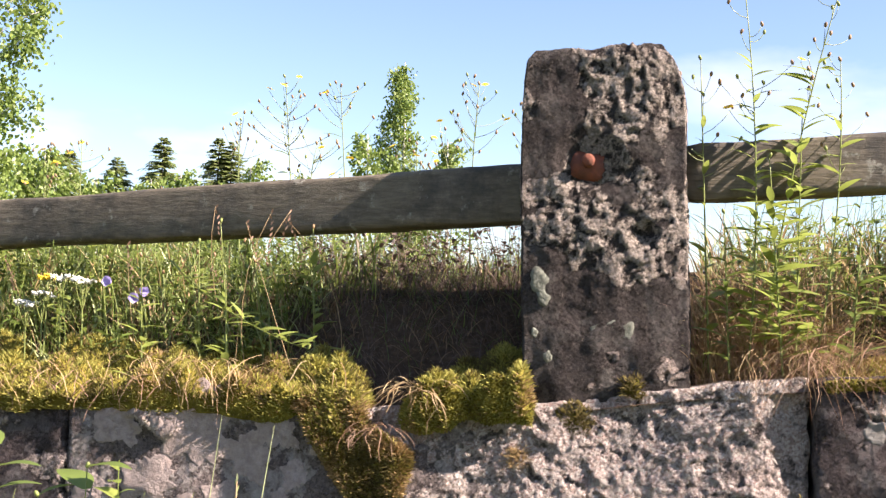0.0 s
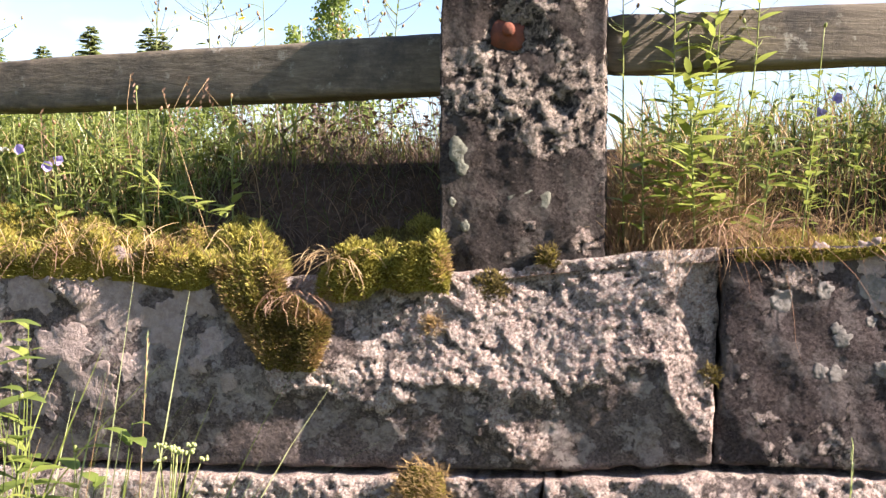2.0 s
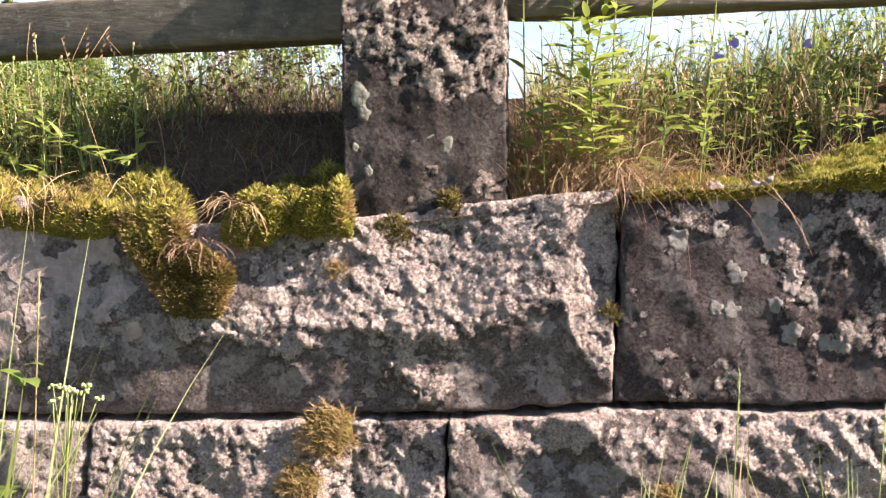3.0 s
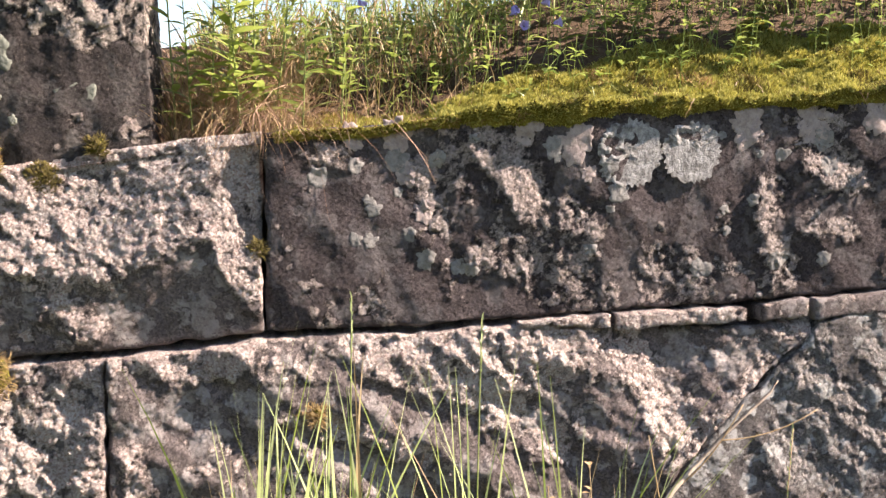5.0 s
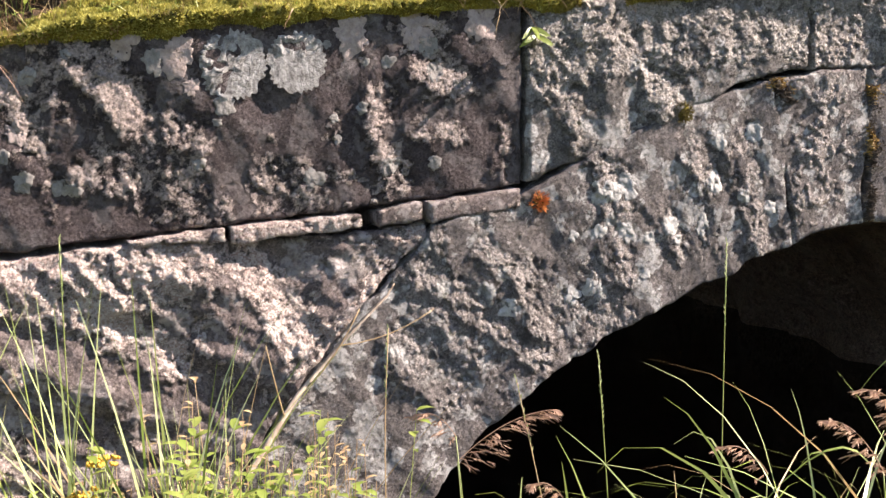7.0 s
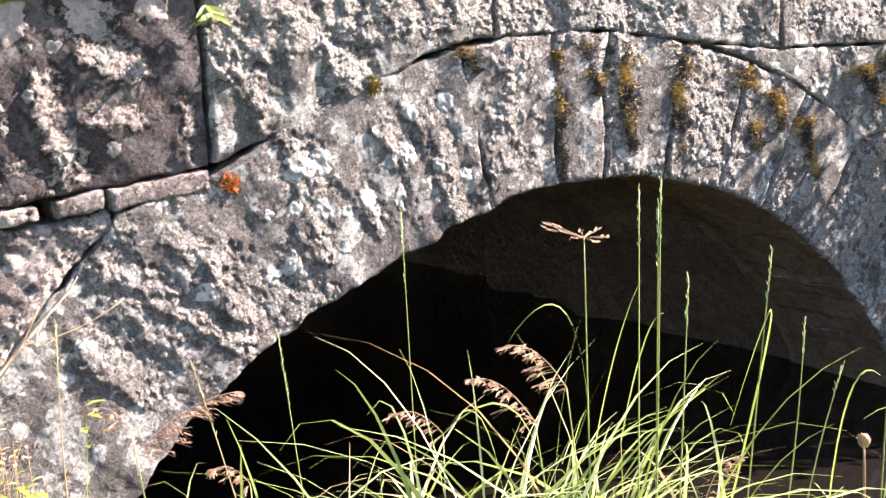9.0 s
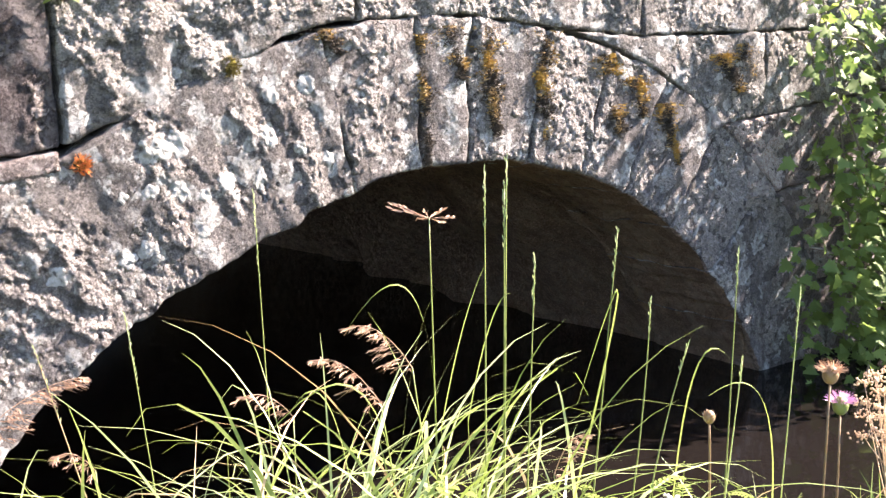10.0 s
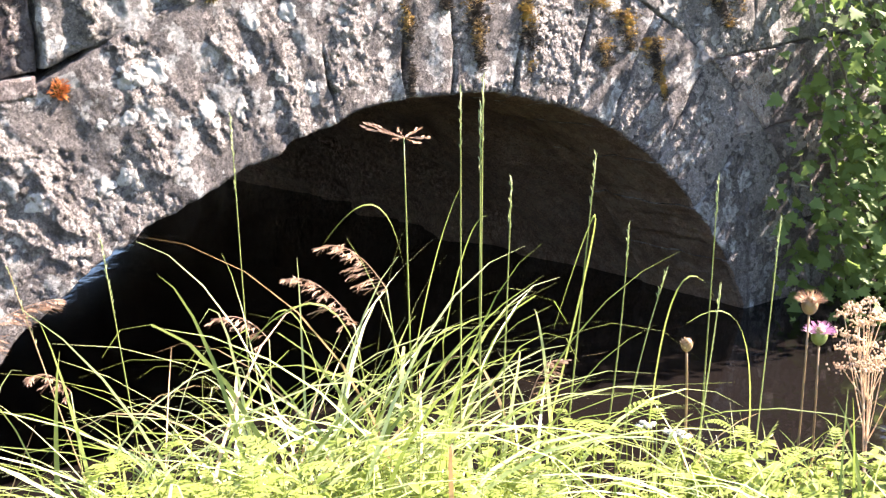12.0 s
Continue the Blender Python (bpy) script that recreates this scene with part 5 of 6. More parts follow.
for rt, tp, n, sz, bow in (((-0.12, 0.12, 0.12), (-0.145, 0.10, 0.94), 26, 0.10, (0.02, 0, 0)), ((-0.09, 0.13, 0.12), (0.05, 0.10, 0.94), 30, 0.12, (-0.02, 0, 0)), ((-0.20, 0.14, 0.12), (-0.235, 0.12, 0.80), 9, 0.08, (0, 0, 0)),
                       ((0.02, 0.16, 0.13), (0.06, 0.13, 0.80), 16, 0.10, (0.02, 0, 0)), ((-0.05, 0.10, 0.12), (-0.09, 0.07, 0.58), 24, 0.12, (0, 0, 0)), ((0.09, 0.12, 0.13), (0.10, 0.08, 0.42), 14, 0.11, (0, 0, 0)), ((-0.02, 0.14, 0.13), (-0.02, 0.11, 0.68), 20, 0.11, (0, 0, 0)),
                       ((0.18, 0.14, 0.14), (0.20, 0.12, 0.60), 14, 0.10, (0, 0, 0)), ((-0.16, 0.10, 0.12), (-0.18, 0.08, 0.46), 14, 0.10, (0, 0, 0))):
    weed("leafy_weed", rt, tp, LEAFY, 1 if tp[2] > 0.9 else 0, 12 if tp[2] > 0.7 else 1, leaves=int(1.7 * n), leafsize=0.82 * sz, kind="fresh" if tp[2] > 0.55 else "lance", bow=bow, group="leafy weeds beside the post")
for rt, tp in (((0.33, 0.35, 0.30), (0.36, 0.33, 0.50)), ((0.62, 0.38, 0.34), (0.60, 0.36, 0.50)), ((0.80, 0.33, 0.32), (0.84, 0.3, 0.47)), ((0.95, 0.4, 0.36), (0.98, 0.38, 0.50)), ((0.5, 0.3, 0.3), (0.47, 0.26, 0.42)), ((1.15, 0.35, 0.36), (1.2, 0.33, 0.5)),
               ((-1.30, 0.20, 0.06), (-1.33, 0.17, 0.42)), ((-1.38, 0.24, 0.06), (-1.42, 0.2, 0.36)), ((-1.62, 0.24, 0.06), (-1.64, 0.2, 0.34)), ((-1.22, 0.22, 0.06), (-1.25, 0.2, 0.33)), ((-1.5, 0.3, 0.1), (-1.52, 0.3, 0.30))):
    weed("leafy_weed", rt, tp, "green leafy weed in the grass on the bridge", 0, 2, leaves=11, leafsize=0.075, group="weeds on the bridge")
# a leaning sprig with narrow leaves
SPRIG_A, SPRIG_B = Vector((-1.52, 0.34, 0.335)), Vector((-1.06, 0.02, 0.135))
sprig = weed("leaning_sprig", SPRIG_A, SPRIG_B, "leaning green sprig with narrow leaves over the moss", 0, 1, leaves=0, bow=(0, 0, -0.03))
for k in range(26):
    t = 0.1 + 0.9 * k / 26
    leaf(sprig, "fresh", SPRIG_A.lerp(SPRIG_B, t) + Vector((0, 0, -0.12 * t * (1 - t))), rnd_dir(0.2) + Vector((0.7, -0.3, 0.6)), (0, -0.5, 1), random.uniform(0.035, 0.06))
for k in range(5):
    x, y = -1.48 + 0.1 * k + random.uniform(-0.03, 0.03), random.uniform(0.14, 0.26)
    weed("leafy_weed", (x, y, deck(x, y)), (x - 0.02, y, deck(x, y) + random.uniform(0.16, 0.36)), "slim green weed with narrow leaves above the moss", 0, 2, leaves=16, leafsize=0.075, kind="fresh", group="weeds on the bridge")
for k, (x, z) in enumerate(((1.575, 0.15), (1.585, 0.13))):
    sp = empty("seedling", (x, -0.01, z), "small seedling with narrow leaves in the wall joint", "seedling")
    for i in range(5):
        leaf(sp, "fresh", (x, -0.02, z), rnd_dir(0.2) + Vector((0, -0.6, -0.5)), (0, -1, 0.3), 0.05)


def bellflower(root, tip, n, label="violet bellflowers on thin stalks in the grass"):
    root, tip = Vector(root), Vector(tip)
    thing = empty("bellflower", root, label, "wildflower", "bellflowers on the bridge")
    st = Soup()
    pts = arc(root, tip, (0.02, 0, 0), 6)
    st.tube(pts, 0.0014, 0.0007, 4)
    heads = [tip] + [tip + Vector((random.uniform(-0.03, 0.03), random.uniform(-0.02, 0.02), random.uniform(-0.05, 0.01))) for _ in range(n - 1)]
    for h in heads[1:]:
        st.tube(arc(pts[4], h, (0, 0, 0.01), 3), 0.0008, 0.0006, 4)
    st.make("stem", STEM, thing)
    for h in heads:
        s = Soup()
        axis = (Vector((0, -0.7, -0.1)) + 0.7 * rnd_dir(0.4)).normalized()
        a = axis.orthogonal().normalized()
        b = axis.cross(a)
        prof = [(0.0, 0.002), (0.006, 0.006), (0.014, 0.0075), (0.02, 0.012)]
        base = len(s.v)
        for d, r in prof:
            for i in range(10):
                q = 2 * math.pi * i / 10
                rr = r * (1.15 if i % 2 and d > 0.015 else 1.0)
                s.v.append(h + axis * d + a * (rr * math.cos(q)) + b * (rr * math.sin(q)))
        for j in range(3):
            for i in range(10):
                k = (i + 1) % 10
                s.f.append((base + j * 10 + i, base + j * 10 + k, base + j * 10 + 10 + k, base + j * 10 + 10 + i))
        s.make("flower", VIOLET, thing)
    return thing


for rt, tp, n in (((-1.53, 0.2, 0.05), (-1.535, 0.2, 0.257), 2), ((-1.60, 0.2, 0.05), (-1.61, 0.2, 0.27), 1), ((0.25, 0.32, 0.28), (0.26, 0.3, 0.47), 2), ((0.46, 0.3, 0.28), (0.45, 0.3, 0.465), 1), ((0.63, 0.3, 0.28), (0.635, 0.3, 0.43), 3), ((0.72, 0.3, 0.28), (0.722, 0.3, 0.40), 1), ((0.69, 0.32, 0.28), (0.69, 0.3, 0.45), 1)):
    bellflower(rt, tp, n)


def umbel(name, root, tip, r, n, mat, label, stem=STEM, dens=14, bow=(0, 0, 0), dot=0.003):
    """An umbel or yarrow: a stem that parts into rays, each with a head of small florets."""
    root, tip = Vector(root), Vector(tip)
    if root.y < 0:
        root.z = min(root.z, bank(root.x, root.y) - 0.01)
    thing = empty(name, root, label, "wildflower")
    st = Soup()
    pts = arc(root, tip, bow, 8)
    st.tube(pts, 0.0035 if r > 0.04 else 0.002, 0.0015, 5)
    fork = pts[6]
    for k in range(n):
        q = 2.4 * k
        rr = r * math.sqrt((k + 0.5) / n)
        e = tip + Vector((rr * math.cos(q), rr * math.sin(q), random.uniform(-0.25, 0.25) * r * (2.2 if r > 0.045 else 1.0)))
        ray = Soup()
        ray.tube(arc(random.choice(pts[6:8]) if r > 0.045 else fork if k % 2 else pts[7], e, (0, 0, -0.006), 4), 0.0014, 0.0008, 4)
        ray.make("ray", stem, thing)
        s = Soup()
        for _ in range(dens):
            c = e + rnd_dir(0.5) * random.uniform(0, r * (0.42 if r > 0.045 else 0.27))
            s.ball(c, dot * random.uniform(0.7, 1.2), dot, 5, 3)
        tagged(s.make("floret_cluster", mat, thing), kind="stuff")
    st.make("stem", stem, thing)
    return thing


def nearer(x, y, z, to):
    k = (to + 2.49) / (y + 2.49)
    return -0.35 + (x + 0.35) * k, to, 0.19 + (z - 0.19) * k


for x, y, z in ((-1.935, 0.58, 0.29), (-1.88, 0.6, 0.285), (-2.02, 0.55, 0.215), (-2.0, 0.6, 0.24)):
    x, y, z = nearer(x, y, z, 0.17)
    umbel("yarrow", (x + 0.01, y, deck(x, y) - 0.01), (x, y, z), 0.026, 9, WHITE, "white yarrow flower head in the grass")
x, y, z = nearer(-1.985, 0.6, 0.29, 0.17)
umbel("tansy", (x, y, deck(x, y) - 0.01), (x, y, z), 0.024, 8, YELLOW, "yellow flower head in the grass")
rod = Soup()
rod.tube([Vector((-1.065, 0.6, 0.20)), Vector((-1.09, 0.6, 0.33)), Vector((-1.11, 0.6, 0.45))], 0.005, 0.004, 6)
tagged(rod.make("thin_stake", BARK), "thin dark stake in the soil behind the rail", "stake")

# dry seed stalks rising past the rail
for k in range(16):
    x = random.uniform(-2.1, -1.0)
    y = random.uniform(0.12, 0.3)
    h = random.uniform(0.22, 0.46)
    rt = Vector((x, y, deck(x, y)))
    tp = rt + Vector((random.gauss(-0.05, 0.11), random.uniform(-0.05, 0.05), h))
    th = empty("seed_stalk", rt, "dry thin seed stalk in front of the rail", "grass stalk", "dry stalks")
    s = Soup()
    s.tube(arc(rt, tp, (random.gauss(0, 0.025), 0, 0.01), 6), 0.0011, 0.0006, 4)
    s.make("stem", GRASS_DRY, th)
    s = Soup()
    for i in range(9):
        p = rt.lerp(tp, 0.75 + 0.03 * i)
        s.leaf(p, rnd_dir(0.2) + Vector((0, 0, 1.5)), Vector((0, -1, 0)), 0.012, 0.005, 0, segs=2)
    tagged(s.make("seed_head", SEED, th), kind="stuff")


# ---- bank plants ----
SUNNY = [(GRASS, 5), (GRASS_PALE, 4), (GRASS_DRY, 1)]


def tuft(cx, cy, spread, n, height, label, mats=SUNNY, lean=0.3, bend=0.9, width=(0.004, 0.010), ry=0.6, name="grass_tuft"):
    def f():
        x, y = random.gauss(cx, spread), random.gauss(cy, spread * ry)
        return (x, y, bank(x, y) - 0.02), random.choice((0.0, math.pi, 0.3, math.pi - 0.3, -1.2, None)) if bend > 0.6 else None
    return blades(name, n, f, mats, height, width, lean, label, "grass", bend, 9)


tuft(1.62, -1.26, 0.18, 60, (0.45, 0.88), "sunlit arching green grass on the stream bank", bend=1.6, width=(0.006, 0.015))
tuft(1.92, -1.26, 0.12, 30, (0.42, 0.80), "sunlit arching green grass on the stream bank", bend=1.6, width=(0.006, 0.015))
tuft(2.32, -1.30, 0.16, 40, (0.16, 0.34), "sunlit green grass on the stream bank", bend=1.1)
tuft(1.34, -1.24, 0.13, 100, (0.60, 0.92), "arching green grass at the water's edge", bend=1.2)
tuft(1.9, -1.5, 0.45, 220, (0.12, 0.42), "dense sunlit grass on the stream bank", bend=1.1)
tuft(2.6, -1.4, 0.25, 160, (0.06, 0.16), "short sunlit grass on the stream bank")
UPRIGHT = [(GRASS_PALE, 5), (GRASS, 2), (GRASS_DRY, 1)]
for gx, sp, gn, gh in ((0.0, 0.028, 40, 1.04), (0.12, 0.030, 34, 0.92), (0.21, 0.020, 18, 1.0), (0.06, 0.07, 40, 0.74)):
    tuft(gx, -0.47, sp, gn, (0.60, gh), "upright yellow-green grass tuft before the wall", UPRIGHT, 0.07, 0.22, (0.008, 0.019))
tuft(-0.02, -0.45, 0.06, 60, (0.5, 0.8), "thin dry grass before the wall", [(GRASS_DRY, 3), (GRASS_PALE, 2)], 0.25, 0.3, (0.002, 0.004))
tuft(0.40, -0.46, 0.02, 12, (0.65, 0.97), "single green blades before the wall", lean=0.08, bend=0.1, width=(0.005, 0.011))
tuft(0.80, -0.50, 0.09, 120, (0.80, 1.05), "dry and green grass before the arch's foot", [(GRASS_DRY, 4), (GRASS_PALE, 3), (GRASS, 3)], 0.35, 0.35, (0.002, 0.006))
tuft(0.64, -0.58, 0.11, 80, (0.72, 1.0), "green grass before the arch's foot", lean=0.25, bend=0.5, width=(0.006, 0.013))
tuft(-1.17, -0.70, 0.10, 44, (0.80, 1.28), "broad bright grass before the wall", [(GRASS_PALE, 4), (GRASS, 4)], lean=0.16, bend=0.7, width=(0.010, 0.021), ry=1.0)
tuft(-1.06, -0.70, 0.07, 20, (0.95, 1.32), "long green grass before the wall", lean=0.10, bend=0.40, width=(0.004, 0.010), ry=1.0)
tuft(-1.24, -0.75, 0.08, 44, (0.95, 1.28), "long green grass before the wall", lean=0.10, bend=0.40, width=(0.005, 0.011), ry=1.0)
tuft(-1.45, -0.8, 0.12, 60, (0.9, 1.2), "long green grass before the wall", lean=0.10, bend=0.40, width=(0.005, 0.011), ry=1.0)


BRIGHT = [(GRASS_PALE, 6), (GRASS, 3)]
tuft(1.58, -1.25, 0.12, 105, (0.55, 0.92), "broad arching grass blades at the water's edge", BRIGHT, 0.35, 1.9, (0.007, 0.016))
tuft(1.85, -1.27, 0.12, 64, (0.50, 0.88), "broad arching grass blades at the water's edge", BRIGHT, 0.35, 1.9, (0.007, 0.016))
tuft(2.2, -1.28, 0.14, 26, (0.25, 0.42), "broad arching grass blades at the water's edge", BRIGHT, 0.35, 1.7, (0.006, 0.014))
tuft(1.24, -1.27, 0.10, 100, (0.60, 0.94), "broad arching grass blades at the water's edge", BRIGHT, 0.35, 1.7, (0.008, 0.019))
tuft(1.42, -1.24, 0.08, 46, (0.6, 0.9), "bright arching grass at the water's edge", BRIGHT, 0.3, 1.7, (0.006, 0.014))
tuft(1.68, -1.24, 0.06, 50, (0.55, 0.88), "bright arching grass at the water's edge", BRIGHT, 0.3, 1.6, (0.006, 0.014))
tuft(1.36, -1.24, 0.14, 105, (0.78, 1.05), "long slim arching grass at the water's edge", SUNNY, 0.2, 1.7, (0.005, 0.012))
tuft(1.66, -1.25, 0.15, 105, (0.78, 1.05), "long slim arching grass at the water's edge", SUNNY, 0.2, 1.7, (0.005, 0.012))
blades("bank_grass", 950, on_bank(0.9, 2.85, -1.85, -1.22), [(GRASS, 5), (GRASS_PALE, 4), (GRASS_DRY, 2), (GRASS_DARK, 2)], (0.08, 0.36), (0.003, 0.009), 0.6, "dense sunlit grass at the water's edge", "grass", 1.1, 6)


def low_cover(n, x0, x1, y0, y1, label):
    """Low leafy cover on the bank, uncountable."""
    s = Soup()
    for _ in range(n):
        x, y = random.uniform(x0, x1), random.uniform(y0, y1)
        z = bank(x, y) + random.uniform(0.02, 0.26 if x < 2.0 else 0.13)
        for _ in range(5):
            s.leaf(Vector((x, y, z)) + rnd_dir(0.4) * 0.02, rnd_dir(0.3) + Vector((0, 0, 0.4)), Vector((0, 0, 1)), random.uniform(0.025, 0.055), 0.018, 0.3, segs=3)
    ob = s.make("low_herbs", LEAF_LIGHT)
    return tagged(ob, label, "herbs", kind="stuff")


def ferny(n, x0, x1, y0, y1, tall, label, least=0.3):
    """Low feathery foliage: small fronds with paired leaflets, uncountable."""
    s = Soup()
    for _ in range(n):
        x, y = random.uniform(x0, x1), random.uniform(y0, y1)
        p = Vector((x, y, bank(x, y) + tall * random.uniform(least, 1.0)))
        d = (rnd_dir(0.2) + Vector((0, -0.2, 0.55))).normalized()
        side = d.cross(Vector((0, 0, 1))).normalized()
        size = random.uniform(0.4, 0.9)
        s.tube([Vector((x, y, bank(x, y))), p, p + d * 0.1 * size], 0.0012, 0.0005, 3)
        for k in range(8):
            c = p + d * (0.013 * k * size) - Vector((0, 0, 0.0006 * k * k))
            for sgn in (-1, 1):
                s.leaf(c, d * 0.5 + side * sgn, Vector((0, 0, 1)), 0.034 * size * (1 - 0.09 * k), 0.011 * size, 0.2, segs=2)
    return tagged(s.make("ferny_herbs", LEAF_LIGHT), label, "herbs", kind="stuff")


ferny(190, 1.55, 2.95, -1.55, -1.2, 0.16, "sunlit feathery green foliage on the stream bank")
ferny(150, 0.98, 1.45, -1.5, -1.2, 0.50, "tall feathery green herbs at the water's edge", 0.7)
ferny(60, 1.6, 2.2, -1.5, -1.2, 0.38, "feathery green herbs among the bank grass", 0.6)
ferny(120, 1.05, 1.7, -1.6, -1.2, 0.30, "feathery green herbs at the water's edge")
def bush(n, x0, x1, y0, y1, h0, h1, mat, label, size=0.04, wide=0.4, each=7, lean=0.06):
    """A thicket of small leafy stems on the bank, uncountable."""
    s = Soup()
    for _ in range(n):
        x, y = random.uniform(x0, x1), random.uniform(y0, y1)
        a = Vector((x, y, bank(x, y)))
        up = Vector((random.gauss(0, lean), random.gauss(0, lean), random.uniform(h0, h1) - a.z))
        s.tube([a, a + up * 0.5, a + up], 0.0018, 0.0008, 3)
        for k in range(each):
            l = size * random.uniform(0.5, 1.25)
            s.leaf(a + up * (1 - 0.35 * random.random() ** 1.5), rnd_dir(0.3) + Vector((0, 0, 0.5)), Vector((0, 0, 1)), l, l * wide, 0.35, segs=3)
    return tagged(s.make("bank_herbs", mat), label, "herbs", kind="stuff")


bush(10, -1.34, -1.02, -0.85, -0.6, -0.38, -0.02, LEAF_LIGHT, "broad-leaved bright green herbs before the wall", 0.055, 0.5)
bush(8, -1.34, -1.02, -0.85, -0.6, -0.45, -0.08, LEAF, "broad-leaved green herbs before the wall", 0.055, 0.5)
bush(80, 0.48, 0.98, -0.72, -0.45, -0.85, -0.60, LEAF_LIGHT, "small-leaved green herbs before the arch's foot", 0.042, 0.42)
bush(70, 0.45, 0.95, -0.72, -0.45, -0.85, -0.56, GRASS_DRY, "dry tan herbs before the arch's foot", 0.022, 0.4)
bush(180, 0.95, 1.7, -1.5, -1.22, -0.90, -0.72, LEAF_LIGHT, "small-leaved green herbs at the water's edge", 0.03, 0.5)
# a plant with rust-yellow flower heads low before the wall
for gx, gz in ((0.42, -0.70), (0.46, -0.64), (0.38, -0.72)):
    umbel("goldenrod", (gx, -0.55, -1.2), (gx, -0.55, gz), 0.03, 9, YELLOW_OCHRE, "ochre yellow flower cluster low before the wall", STEM, 18, dot=0.0035)
# a flat dead stem lying along the joint beside the arch
dry = empty("dead_stem", (0.93, -0.05, -0.70), "flat grey-brown dead stem lying along the joint", "dead stem")
s = Soup()
s.tube([Vector((0.80, -0.12, -0.86)), Vector((0.933, -0.075, -0.70)), Vector((1.051, -0.065, -0.58)), Vector((1.169, -0.06, -0.478)), Vector((1.19, -0.05, -0.455))], 0.008, 0.002, 7)
s.make("stem", DEAD_WOOD, dry)
for a, b, r in (((1.05, -0.06, -0.59), (1.29, -0.05, -0.525), 0.0018), ((0.95, -0.07, -0.69), (1.09, -0.09, -0.50), 0.0024), ((0.90, -0.09, -0.74), (0.86, -0.11, -0.56), 0.0022)):
    s = Soup()
    s.tube(arc(a, b, (0, -0.01, -0.015), 6), r, r * 0.5, 5)
    s.make("branch", GRASS_DRY, dry)
low_cover(1050, 0.8, 2.85, -1.9, -1.22, "sunlit low green herbs on the stream bank")


def deck_cover(n, x0, x1, y0, y1, mat, label):
    """Mixed small leaves among the grass on the bridge, uncountable."""
    s = Soup()
    for _ in range(n):
        x, y = random.uniform(x0, x1), random.uniform(y0, y1)
        h = random.uniform(0.04, 0.26)
        tall = Vector((x, y, deck(x, y)))
        lean = Vector((random.gauss(0, 0.04), random.gauss(0, 0.04), h))
        s.tube([tall, tall + lean], 0.0012, 0.0008, 3)
        for _k in range(6):
            s.leaf(tall + lean * random.uniform(0.4, 1.0), rnd_dir(0.3) + Vector((0, 0, 0.5)), Vector((0, 0, 1)), random.uniform(0.025, 0.06), random.uniform(0.008, 0.018), 0.4, segs=3)
    return tagged(s.make("deck_herbs", mat), label, "herbs", kind="stuff")


# dark heath added over sunlit soil, standing in for shade there
deck_cover(150, -1.28, -0.60, 0.5, 0.95, DEAD_SHADED, "brown dead heath stems added to darken the soil")
blades("deck_grass", 900, on_deck(-2.6, -1.5, 0.35, 0.8), [(GRASS_DRY, 5), (GRASS_PALE, 5), (GRASS, 2)], (0.05, 0.26), (0.002, 0.005), 0.8, "sunlit pale and dry grass on the bridge", "grass", 0.9)
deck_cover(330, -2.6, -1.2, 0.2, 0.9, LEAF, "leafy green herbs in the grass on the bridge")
# lighter copy of the same herbs; its sunlit look is the leaf colour
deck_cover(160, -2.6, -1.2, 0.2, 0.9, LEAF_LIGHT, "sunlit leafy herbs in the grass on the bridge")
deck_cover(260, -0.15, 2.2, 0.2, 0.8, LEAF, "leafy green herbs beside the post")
# again a lighter copy, sun put into the leaf colour
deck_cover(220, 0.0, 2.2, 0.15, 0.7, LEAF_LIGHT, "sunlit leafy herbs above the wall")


def stalk(root, tip, label, head="spike", bow=(0, 0, 0), mat=STEM, hl=0.12, group="tall grass stalks"):
    root, tip = Vector(root), Vector(tip)
    root.z = min(root.z, bank(root.x, root.y) - 0.01)
    thing = empty("grass_stalk", root, label, "grass stalk", group)
    pts = arc(root, tip, bow, 10)
    s = Soup()
    s.tube(pts, 0.0024, 0.0010, 5)
    s.make("stem", mat, thing)
    s = Soup()
    if head == "spike":
        for i in range(16):
            t = 1 - hl * (i / 16)
            p = pts[0].lerp(pts[-1], t) + Vector(bow) * (4 * t * (1 - t))
            s.leaf(p, rnd_dir(0.1) * 0.5 + Vector((0, 0, 1.6)), Vector((0, -1, 0)), 0.013, 0.0028, 0, segs=2)
        s.make("seed_head", GRASS_PALE, thing)
    elif head == "fork":
        for i in range(9):
            d = (rnd_dir(0.5) + Vector((0, 0, 0.1))).normalized()
            e = pts[-1] + d * random.uniform(0.025, 0.07)
            s.tube([pts[-1], e], 0.0008, 0.0005, 3)
            for j in range(5):
                s.leaf(pts[-1].lerp(e, 0.4 + 0.15 * j), d + 0.5 * rnd_dir(), Vector((0, -1, 0.2)), 0.014, 0.004, 0, segs=2)
        s.make("seed_head", SEED, thing)
    return thing


